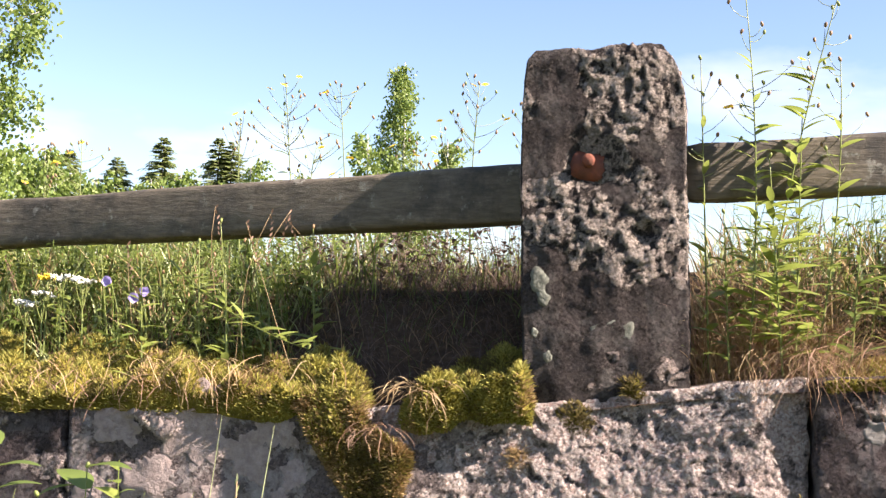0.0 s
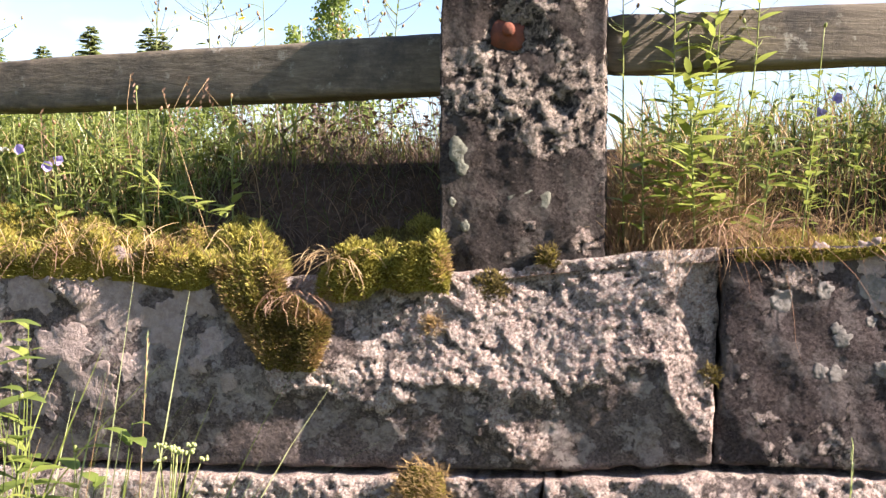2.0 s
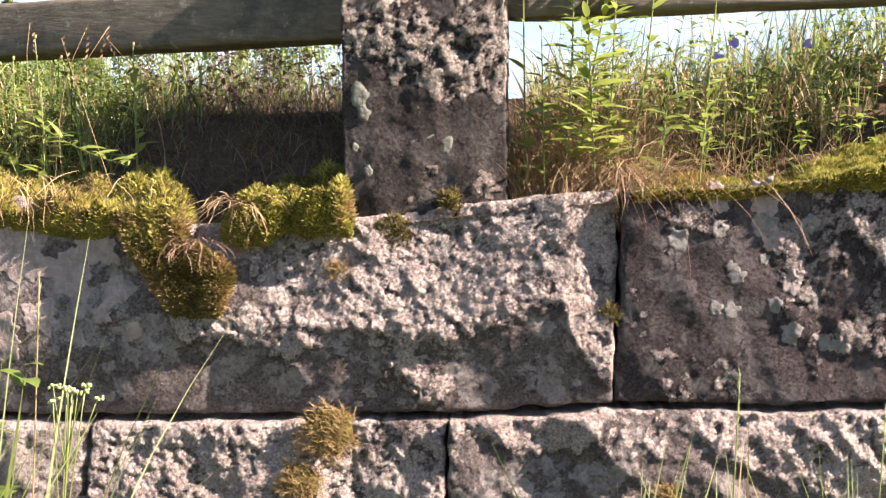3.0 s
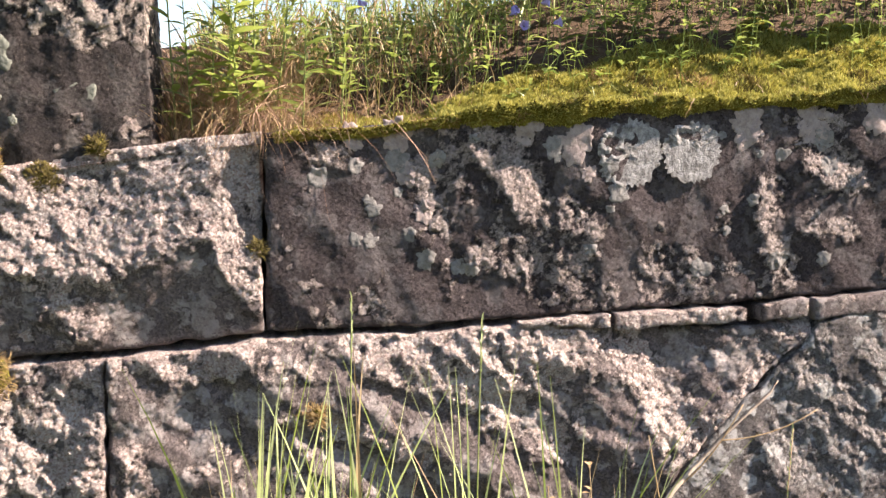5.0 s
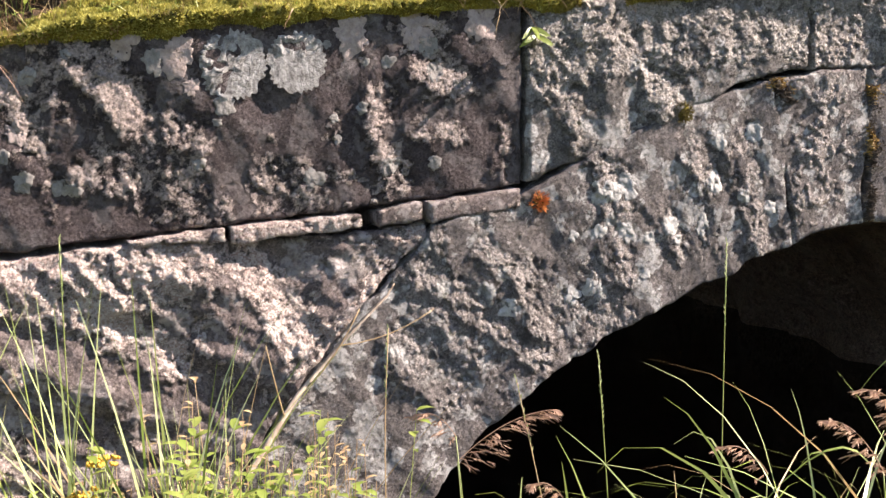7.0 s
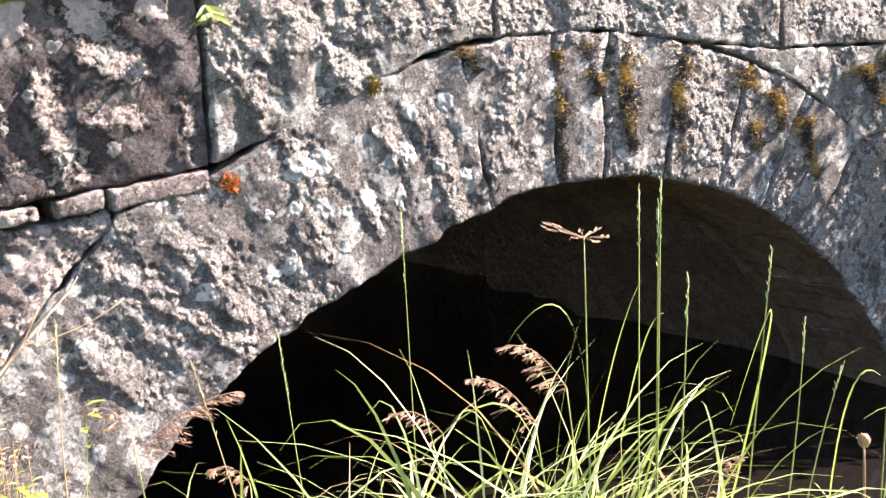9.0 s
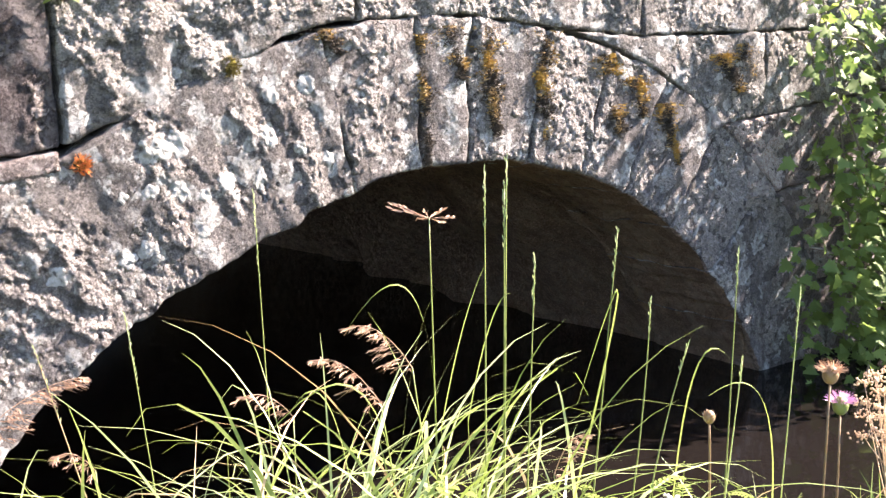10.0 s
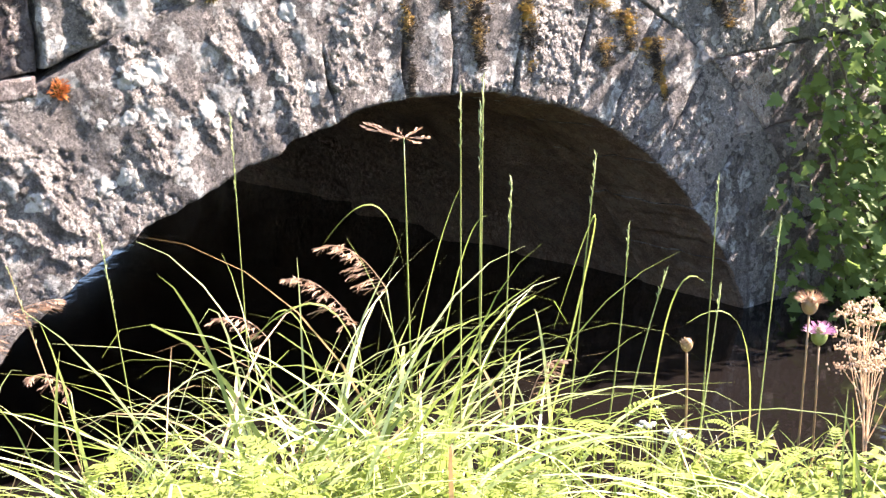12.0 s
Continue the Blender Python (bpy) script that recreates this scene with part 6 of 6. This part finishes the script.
def plume(root, tip, end, label, n=26, size=0.055):
    """A reed grass: a thin stem and a feathery brown head that nods to one side."""
    root, tip, end = Vector(root), Vector(tip), Vector(end)
    root.z = min(root.z, bank(root.x, root.y) - 0.01)
    thing = empty("reed_grass", root, label, "reed grass", "reed grasses on the bank")
    s = Soup()
    s.tube(arc(root, tip, (0, 0, 0.03), 8), 0.0020, 0.0012, 5)
    s.make("stem", STEM, thing)
    s = Soup()
    axis = arc(tip, end, (0, 0, 0.025), 10)
    s.tube(axis, 0.0011, 0.0005, 4)
    for k in range(n):
        t = k / n
        p = axis[int(t * 10)].lerp(axis[int(t * 10) + 1], t * 10 % 1)
        d = (end - tip).normalized() * 0.8 + rnd_dir(0.3) * 0.45 + Vector((0, 0, -0.55))
        l = size * (1 - 0.6 * t) * random.uniform(0.7, 1.2)
        side = d.cross(Vector((0, 1, 0.3))).normalized()
        s.ribbon([p, p + d * l * 0.5, p + d * l + Vector((0, 0, -0.01))], [0.0008, 0.0016, 0.0006], side)
        for j in range(5):
            q = p + d * (l * (0.3 + 0.15 * j))
            s.leaf(q, d + 0.6 * rnd_dir(0.4), Vector((0, -1, 0.2)), 0.012, 0.0022, 0.2, segs=2)
            s.leaf(q, d + 0.5 * rnd_dir(0.4), Vector((0, -1, 0.2)), 0.009, 0.0018, 0.2, segs=2)
    s.make("plume", SEED, thing)
    return thing


GS = "tall thin grass stalk with a narrow seed spike"
stalk((1.915, -1.2, -1.15), (1.973, -1.2, -0.231), GS)
stalk((1.86, -1.22, -1.15), (1.922, -1.2, -0.246), GS)
stalk((1.93, -1.18, -1.15), (1.965, -1.2, -0.28), GS)
stalk((1.775, -1.2, -1.15), (1.797, -1.2, -0.316), "tall stalk with a forked dry seed head", "fork")
stalk((2.11, -1.2, -1.2), (2.243, -1.2, -0.403), GS)
stalk((2.2, -1.2, -1.15), (2.33, -1.2, -0.56), GS, bow=(0.02, 0, 0.02))
stalk((2.45, -1.25, -1.2), (2.55, -1.25, -0.72), GS, mat=GRASS_PALE)
stalk((2.53, -1.2, -1.25), (2.596, -1.2, -0.496), GS)
stalk((2.67, -1.2, -1.25), (2.804, -1.2, -0.622), GS, mat=GRASS_PALE)
stalk((1.96, -1.2, -1.15), (2.031, -1.2, -0.423), GS)
stalk((2.26, -1.2, -1.2), (2.439, -1.2, -0.672), GS, bow=(-0.02, 0, 0.02))
stalk((1.74, -0.6, -1.15), (1.76, -0.6, -0.322), GS)
stalk((1.55, -0.6, -1.15), (1.455, -0.6, -0.535), GS)
stalk((1.56, -0.6, -1.15), (1.27, -0.6, -0.566), GS, mat=GRASS_DRY)
stalk((0.40, -0.45, -1.15), (0.418, -0.45, -0.24), GS)
stalk((0.16, -0.46, -1.15), (0.17, -0.45, -0.195), GS)
stalk((-0.97, -0.7, -1.15), (-0.96, -0.7, -0.06), GS, mat=GRASS_DRY)
stalk((1.10, -0.55, -1.15), (1.05, -0.45, -0.47), GS, mat=GRASS_DRY, bow=(-0.05, 0, 0.06))
RG = "reed grass with a nodding feathery brown head"
plume((1.80, -1.2, -1.1), (1.745, -1.2, -0.575), (1.63, -1.2, -0.478), RG)
plume((1.74, -1.2, -1.1), (1.675, -1.2, -0.622), (1.555, -1.2, -0.520), RG)
plume((1.22, -0.6, -1.1), (1.14, -0.6, -0.72), (1.36, -0.6, -0.64), RG, 34, 0.07)
plume((1.23, -0.62, -1.1), (1.13, -0.62, -0.66), (1.05, -0.6, -0.62), RG, 12, 0.04)
plume((2.15, -1.15, -1.15), (2.06, -1.2, -0.86), (2.14, -1.2, -0.80), RG, 14, 0.05)
plume((1.35, -0.7, -1.1), (1.33, -0.7, -0.80), (1.25, -0.7, -0.76), RG, 14, 0.04)
plume((1.62, -0.9, -1.1), (1.66, -0.9, -0.72), (1.55, -0.9, -0.66), RG, 14, 0.04)

# broad arching blades that stand out singly
clump = empty("grass_clump", (2.0, -1.2, -1.2), "broad arching sunlit grass blades on the bank", "grass")
for a, b, c, w in (((2.10, -1.2, -0.95), (2.24, -1.2, -0.53), (2.126, -1.2, -0.73), 0.012), ((1.79, -1.2, -0.62), (1.74, -1.2, -0.43), (1.62, -1.2, -0.48), 0.008), ((1.80, -1.2, -0.70), (1.86, -1.2, -0.52), (1.92, -1.2, -0.41), 0.010), ((1.86, -1.2, -0.70), (1.92, -1.2, -0.53), (1.97, -1.2, -0.48), 0.010),
                   ((2.38, -1.2, -1.05), (2.47, -1.2, -0.72), (2.60, -1.2, -0.78), 0.009), ((2.70, -1.2, -1.2), (2.68, -1.2, -0.86), (2.50, -1.2, -0.80), 0.010), ((1.70, -1.2, -0.9), (1.62, -1.2, -0.58), (1.38, -1.2, -0.70), 0.010), ((1.62, -1.2, -0.95), (1.58, -1.2, -0.62), (1.5, -1.2, -0.60), 0.010)):
    a, b, c = Vector(a), Vector(b), Vector(c)
    s = Soup()
    pts = [a * (1 - t) ** 2 + (b * 2 - (a + c) / 2) * (2 * t * (1 - t)) + c * t * t for t in [i / 12 for i in range(13)]]
    low_end = Vector((a.x, a.y, bank(a.x, a.y)))
    pts = [low_end] + pts
    s.ribbon(pts, [w * 0.6] + [w * (1 - 0.9 * (i / 12) ** 2) for i in range(13)], Vector((0.5, 0.85, 0.2)).normalized())
    s.make("blade", GRASS, clump)


def thistle(root, tip, label, petal=True, r=0.019, old=False):
    root, tip = Vector(root), Vector(tip)
    root.z = min(root.z, bank(root.x, root.y) - 0.01)
    thing = empty("thistle", root, label, "thistle", "thistles on the bank")
    s = Soup()
    s.tube(arc(root, tip, (0.01, 0, 0), 8), 0.0036, 0.0028, 6)
    s.make("stem", STEM_RED, thing)
    axis = (tip - root).normalized()
    s = Soup()
    s.ball(tip + axis * r * 0.55, r * 0.72, r * 0.85, 12, 8, axis)
    for k in range(50):
        q = 2.4 * k
        t = (k % 10) / 10
        a = axis.orthogonal().normalized()
        d = (a * math.cos(q) + axis.cross(a) * math.sin(q))
        p = tip + axis * (r * (0.1 + 1.1 * t)) + d * r * 0.7 * math.sin(math.pi * (0.15 + 0.7 * t))
        s.leaf(p, axis + d * 0.7, d, r * 0.4, r * 0.16, 0, segs=2)
    s.make("bracts", STEM_RED if not petal else STEM, thing)
    if petal or old:
        s = Soup()
        a = axis.orthogonal().normalized()
        for k in range(150):
            q = 2.4 * k
            e = math.sqrt(k / 150)
            d = (a * math.cos(q) + axis.cross(a) * math.sin(q)) * e
            dd = (axis * (1.15 - 1.1 * e * e) + d * 1.3 + 0.2 * rnd_dir()).normalized()
            p = tip + axis * r * 0.95 + d * r * 0.45
            s.ribbon([p, p + dd * r * 0.6, p + dd * r * 1.1], [0.0012, 0.0016, 0.0005], dd.orthogonal().normalized())
        s.make("florets", PINK if petal else FADED, thing)
    return thing


thistle((2.80, -1.2, -1.3), (2.915, -1.2, -0.86), "faded brown thistle head on a tall stalk", False, 0.027, True)
thistle((2.86, -1.22, -1.35), (2.955, -1.2, -0.945), "pink flowering thistle on a tall stalk", True, 0.027)
thistle((2.475, -1.2, -1.25), (2.5, -1.2, -0.858), "closed brown thistle bud on a stalk", False, 0.018)
umbel("umbellifer", (3.19, -1.2, -1.45), (3.13, -1.2, -0.92), 0.06, 9, CREAM, "cream-pink umbel gone to seed on a stout stalk", CREAM, 46, dot=0.0030)
umbel("umbellifer", (3.165, -1.2, -1.45), (3.16, -1.2, -1.03), 0.09, 13, CREAM, "cream-pink umbel gone to seed on a stout stalk", CREAM, 46, dot=0.0030)
umbel("umbellifer", (-0.95, -0.7, -1.1), (-0.905, -0.7, -0.235), 0.04, 9, GRASS_PALE, "green umbel gone to seed before the wall", STEM, 8)
umbel("white_flower", (2.47, -1.25, -1.25), (2.475, -1.2, -1.05), 0.03, 8, WHITE, "white flower heads low on the bank", STEM, 16, dot=0.004)
umbel("white_flower", (2.36, -1.25, -1.25), (2.37, -1.2, -1.0), 0.02, 6, WHITE, "white flower heads low on the bank", STEM, 12, dot=0.004)
for x, y, z, n in ((-1.20, -0.72, -0.05, 14), (-1.14, -0.75, -0.16, 14), (-1.28, -0.72, -0.10, 14), (-1.06, -0.72, -0.24, 10), (-1.34, -0.75, -0.02, 12)):
    pl = weed("broadleaf_weed", (x, y, -1.2), (x, y, z), "broad-leaved green weed before the wall", 0, 1, leaves=0, group="broad weeds before the wall")
    for k in range(n):
        t = 1 - 0.03 * k
        leaf(pl, "broad", Vector((x, y, -1.2)).lerp(Vector((x, y, z)), t), rnd_dir(0.2) + Vector((0, -0.2, 0.5)), (0, 0, 1), random.uniform(0.05, 0.10))
for x, z in ((2.52, -1.10), (2.62, -1.12), (2.70, -1.14), (2.42, -1.08), (2.58, -1.15)):
    fr = empty("fern_leaf", (x, -1.2, z - 0.1), "feathery green leaf on the bank", "herb", "feathery leaves")
    d = Vector((random.uniform(-0.3, 1.0), -0.2, 0.35)).normalized()
    for k in range(9):
        p = Vector((x, -1.2, z - 0.05)) + d * (0.016 * k)
        for sgn in (-1, 1):
            leaf(fr, "fresh", p, d * 0.5 + d.cross(Vector((0, 0, 1))) * sgn, (0, 0, 1), 0.045 * (1 - 0.08 * k))
    s = Soup()
    s.tube([Vector((x, -1.2, bank(x, -1.2))), Vector((x, -1.2, z - 0.05)), Vector((x, -1.2, z - 0.05)) + d * 0.15], 0.002, 0.001, 4)
    s.make("stem", STEM, fr)


# ---- maple at the wall's end, and far trees ----
maple = empty("young_maple", (4.85, -0.1, -1.3), "young maple with green lobed leaves against the bridge wall", "tree")
s = Soup()
BOUGHS = []
for a, b, r in (((4.85, -0.1, -1.6), (4.62, -0.18, 0.5), 0.022), ((4.80, -0.12, -1.2), (4.25, -0.25, -0.35), 0.009), ((4.78, -0.12, -1.3), (4.12, -0.22, -0.85), 0.009), ((4.85, -0.1, -1.3), (4.35, -0.3, -1.35), 0.008),
                ((4.72, -0.15, -0.4), (4.28, -0.22, -0.12), 0.008), ((4.85, -0.1, -1.0), (4.7, -0.4, -0.6), 0.008), ((4.7, -0.15, -0.2), (5.2, -0.3, 0.2), 0.01), ((4.85, -0.1, -1.2), (5.3, -0.4, -0.6), 0.01)):
    pts = arc(a, b, (0, 0, 0.08), 8)
    s = Soup()
    s.tube(pts, r, r * 0.4, 6)
    s.make("trunk" if r > 0.02 else "branch", BARK, maple)
    BOUGHS.append(pts)
for k in range(850):
    pts = random.choice(BOUGHS)
    p = random.choice(pts[2:]) + Vector((random.gauss(0, 0.13), random.gauss(-0.03, 0.10), random.gauss(0, 0.14)))
    p.y = min(p.y, -0.06)
    if p.x < 4.02 + 0.12 * random.random():
        p.x = 4.05 + random.random() * 0.4
    leaf(maple, "maple", p, rnd_dir(0.3) + Vector((-0.3, -0.5, -0.5)), Vector((-0.2, -0.8, 0.7)) + 0.5 * rnd_dir(), random.uniform(0.042, 0.072))
s = Soup()
mm = leaf_mesh("maple")
tmpl_v = [v.co.copy() for v in mm.vertices]
tmpl_f = [tuple(p.vertices) for p in mm.polygons]
for k in range(5600):
    p = Vector((random.uniform(4.05, 5.9), random.uniform(-0.6, -0.06), random.uniform(-1.6, 0.9)))
    if p.z > -0.35 + 0.9 * (p.x - 4.5):
        continue
    if p.x < 4.20 + 0.22 * noise.noise(p * 4) + (0.15 if p.z > -0.2 else 0):
        continue
    d = rnd_dir(0.4) + Vector((-0.2, -0.3, -0.4))
    y = d.normalized()
    x = y.cross(Vector((0, -0.5, 0.8)) + 0.4 * rnd_dir()).normalized()
    m = Matrix((x, y, x.cross(y))).transposed()
    sz = random.uniform(0.035, 0.065)
    b0 = len(s.v)
    s.v += [p + m @ (v * sz) for v in tmpl_v]
    s.f += [tuple(b0 + i for i in f) for f in tmpl_f]
s.make("crown", LEAF_MAPLE, maple, "dense green maple foliage")
sap = empty("sapling", (4.4, -0.12, -0.5), "slim sapling with fresh light leaves at the wall's end", "sapling")
s = Soup()
tw = arc((4.50, -0.12, -1.3), (4.24, -0.14, 0.15), (0.06, 0, 0), 10)
s.tube(tw, 0.006, 0.003, 5)
s.make("stem", BARK, sap)
for k in range(90):
    p = random.choice(tw[6:]) + Vector((random.gauss(0.03, 0.07), random.gauss(-0.05, 0.05), random.gauss(0, 0.05)))
    leaf(sap, "oval", p, rnd_dir(0.3) + Vector((0, -0.3, -0.2)), Vector((0.3, -0.6, 0.8)), random.uniform(0.03, 0.055))


def broad_tree(x, y, z0, z1, width, leaves, mat, label, size=0.14, droop=0.5, seed=0, slim=1.0):
    """A birch: a tapered white trunk, rising limbs, and hanging clumps of small leaves with gaps."""
    thing = empty("birch", (x, y, z0), label, "tree", "far trees")
    st = Soup()
    h = z1 - z0
    trunk = arc((x, y, z0), (x + 0.1, y, z1), (0.15, 0, 0), 10)
    st.tube(trunk, 0.012 * h + 0.03, 0.02, 7)
    st.make("trunk", BARK_BIRCH, thing)
    st = Soup()
    tips = []
    for k in range(46):
        t = 0.22 + 0.76 * k / 46
        p = trunk[int(t * 10)].lerp(trunk[min(10, int(t * 10) + 1)], t * 10 % 1)
        reach = width / 2 * (math.sin(math.pi * min(1, 0.25 + 0.75 * t)) ** 0.7 + 0.12) * random.uniform(0.6, 1.15) * slim
        e = p + rnd_dir(0) * reach + Vector((0, 0, reach * 0.7))
        st.tube(arc(p, e, (0, 0, 0.1), 4), 0.03 * (1.1 - t), 0.008, 4)
        tips.append((p, e))
    tagged(st.make("branchwork", BARK_BIRCH, thing), kind="stuff")
    s = Soup()
    for _ in range(leaves):
        p, e = random.choice(tips)
        clump = random.random() < 0.8
        c = p.lerp(e, random.choice((0.5, 0.75, 0.95, 1.05)) + random.gauss(0, 0.04) if clump else random.uniform(0.35, 1.08)) + Vector((random.gauss(0, 0.16), random.gauss(0, 0.16), -abs(random.gauss(0, droop)) + 0.1))
        s.leaf(c, rnd_dir(0.3) + Vector((0, 0, -0.7)), rnd_dir(), size * random.uniform(0.6, 1.2), size * 0.7, 0.1, segs=2)
    s.make("crown", mat, thing, "loose light green foliage")
    return thing


def conifer(x, y, z0, z1, width, label):
    thing = empty("spruce", (x, y, z0), label, "tree", "far conifers")
    st = Soup()
    st.tube([Vector((x, y, z0)), Vector((x, y, (z0 + z1) / 2)), Vector((x, y, z1))], 0.16, 0.02, 6)
    st.make("trunk", BARK, thing)
    s = Soup()
    h = z1 - z0
    for k in range(600):
        t = random.random() ** 0.8
        reach = width * 0.9 * (1 - t) ** 0.7 * random.uniform(0.5, 1.1) + 0.08
        d = rnd_dir(0)
        p = Vector((x, y, z0 + h * t))
        e = p + d * reach + Vector((0, 0, -reach * 0.25 + 0.1))
        side = d.cross(Vector((0, 0, 1)))
        for j in range(4):
            q = p.lerp(e, 0.3 + 0.22 * j)
            for sg in (-1, 1):
                s.leaf(q, d + side * sg * 0.8 + Vector((0, 0, -0.2)), Vector((0, 0, 1)), reach * 0.35 + 0.10, 0.14, 0.2, segs=2)
    s.make("crown", NEEDLE_SUNNY, thing, "dark green needle boughs")
    return thing


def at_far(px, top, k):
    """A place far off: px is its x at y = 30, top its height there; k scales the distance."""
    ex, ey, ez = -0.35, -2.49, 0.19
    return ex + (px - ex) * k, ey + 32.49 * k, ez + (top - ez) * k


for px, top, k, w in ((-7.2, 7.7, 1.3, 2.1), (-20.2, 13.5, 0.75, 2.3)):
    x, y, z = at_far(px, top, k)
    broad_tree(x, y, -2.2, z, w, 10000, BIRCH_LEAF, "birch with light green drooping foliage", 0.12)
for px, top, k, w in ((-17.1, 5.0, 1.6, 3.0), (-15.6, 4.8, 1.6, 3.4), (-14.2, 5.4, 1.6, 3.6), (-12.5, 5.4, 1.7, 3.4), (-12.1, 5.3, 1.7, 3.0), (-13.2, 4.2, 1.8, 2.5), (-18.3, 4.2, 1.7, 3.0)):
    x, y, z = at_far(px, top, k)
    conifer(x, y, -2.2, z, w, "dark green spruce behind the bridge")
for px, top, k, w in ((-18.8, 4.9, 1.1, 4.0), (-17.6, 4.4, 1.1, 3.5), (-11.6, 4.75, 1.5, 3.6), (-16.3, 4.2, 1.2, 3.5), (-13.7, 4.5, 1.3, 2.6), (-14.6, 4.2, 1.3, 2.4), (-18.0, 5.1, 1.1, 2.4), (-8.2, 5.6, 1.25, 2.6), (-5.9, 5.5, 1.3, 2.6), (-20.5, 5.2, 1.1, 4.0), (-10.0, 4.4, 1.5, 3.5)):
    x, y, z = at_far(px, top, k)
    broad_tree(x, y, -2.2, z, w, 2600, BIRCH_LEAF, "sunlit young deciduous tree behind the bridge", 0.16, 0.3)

# dense wood all round, far off, and on the near side behind the camera
def far_wood(n, radius, label):
    s = Soup()
    for i in range(n):
        a = 2 * math.pi * i / n + random.uniform(-0.02, 0.02)
        if radians(60) < a < radians(150):
            continue
        r = radius * random.uniform(0.85, 1.2)
        h = random.uniform(7, 13)
        base = Vector((r * math.cos(a), r * math.sin(a), -2.3))
        for k in range(46):
            t = random.random()
            c = base + Vector((random.gauss(0, 1.6 * (1.1 - t)), random.gauss(0, 1.6 * (1.1 - t)), h * t))
            s.leaf(c, rnd_dir(0.6), rnd_dir(0.8), random.uniform(0.7, 1.5), 0.9, 0.2, segs=3)
    return tagged(s.make("far_wood", NEEDLE), label, "woodland", kind="stuff")


far_wood(150, 60, "dark green woodland round the meadow")


def far_ground(x, y):
    return -2.1 + 0.3 * fbm((x, y, 3), 0.03, 3)


def far_sheet():
    v, f = [], []
    n = 72
    radii = [7, 12, 20, 40, 80, 160, 400, 1200, 3500]
    for r in radii:
        for i in range(n):
            a = 2 * math.pi * i / n
            x, y = r * math.cos(a), r * math.sin(a)
            v.append((x, y, far_ground(x, y) if r > 7 else -2.0))
    for k in range(len(radii) - 1):
        for i in range(n):
            j = (i + 1) % n
            f.append((k * n + i, k * n + j, (k + 1) * n + j, (k + 1) * n + i))
    f.append(tuple(range(n)))
    return tagged(mesh_ob("ground", v, f, TURF), "meadow ground that reaches the horizon", "ground", kind="structure")


far_sheet()
water = tagged(mesh_ob("water", [(0.3, -1.7, WATER_Z), (7, -1.7, WATER_Z), (7, 12, WATER_Z), (0.3, 12, WATER_Z)], [(0, 1, 2, 3)], WATER), "dark still stream water under the arch", "water", kind="structure")
# closing fill at the far face of the bridge and beside the vault
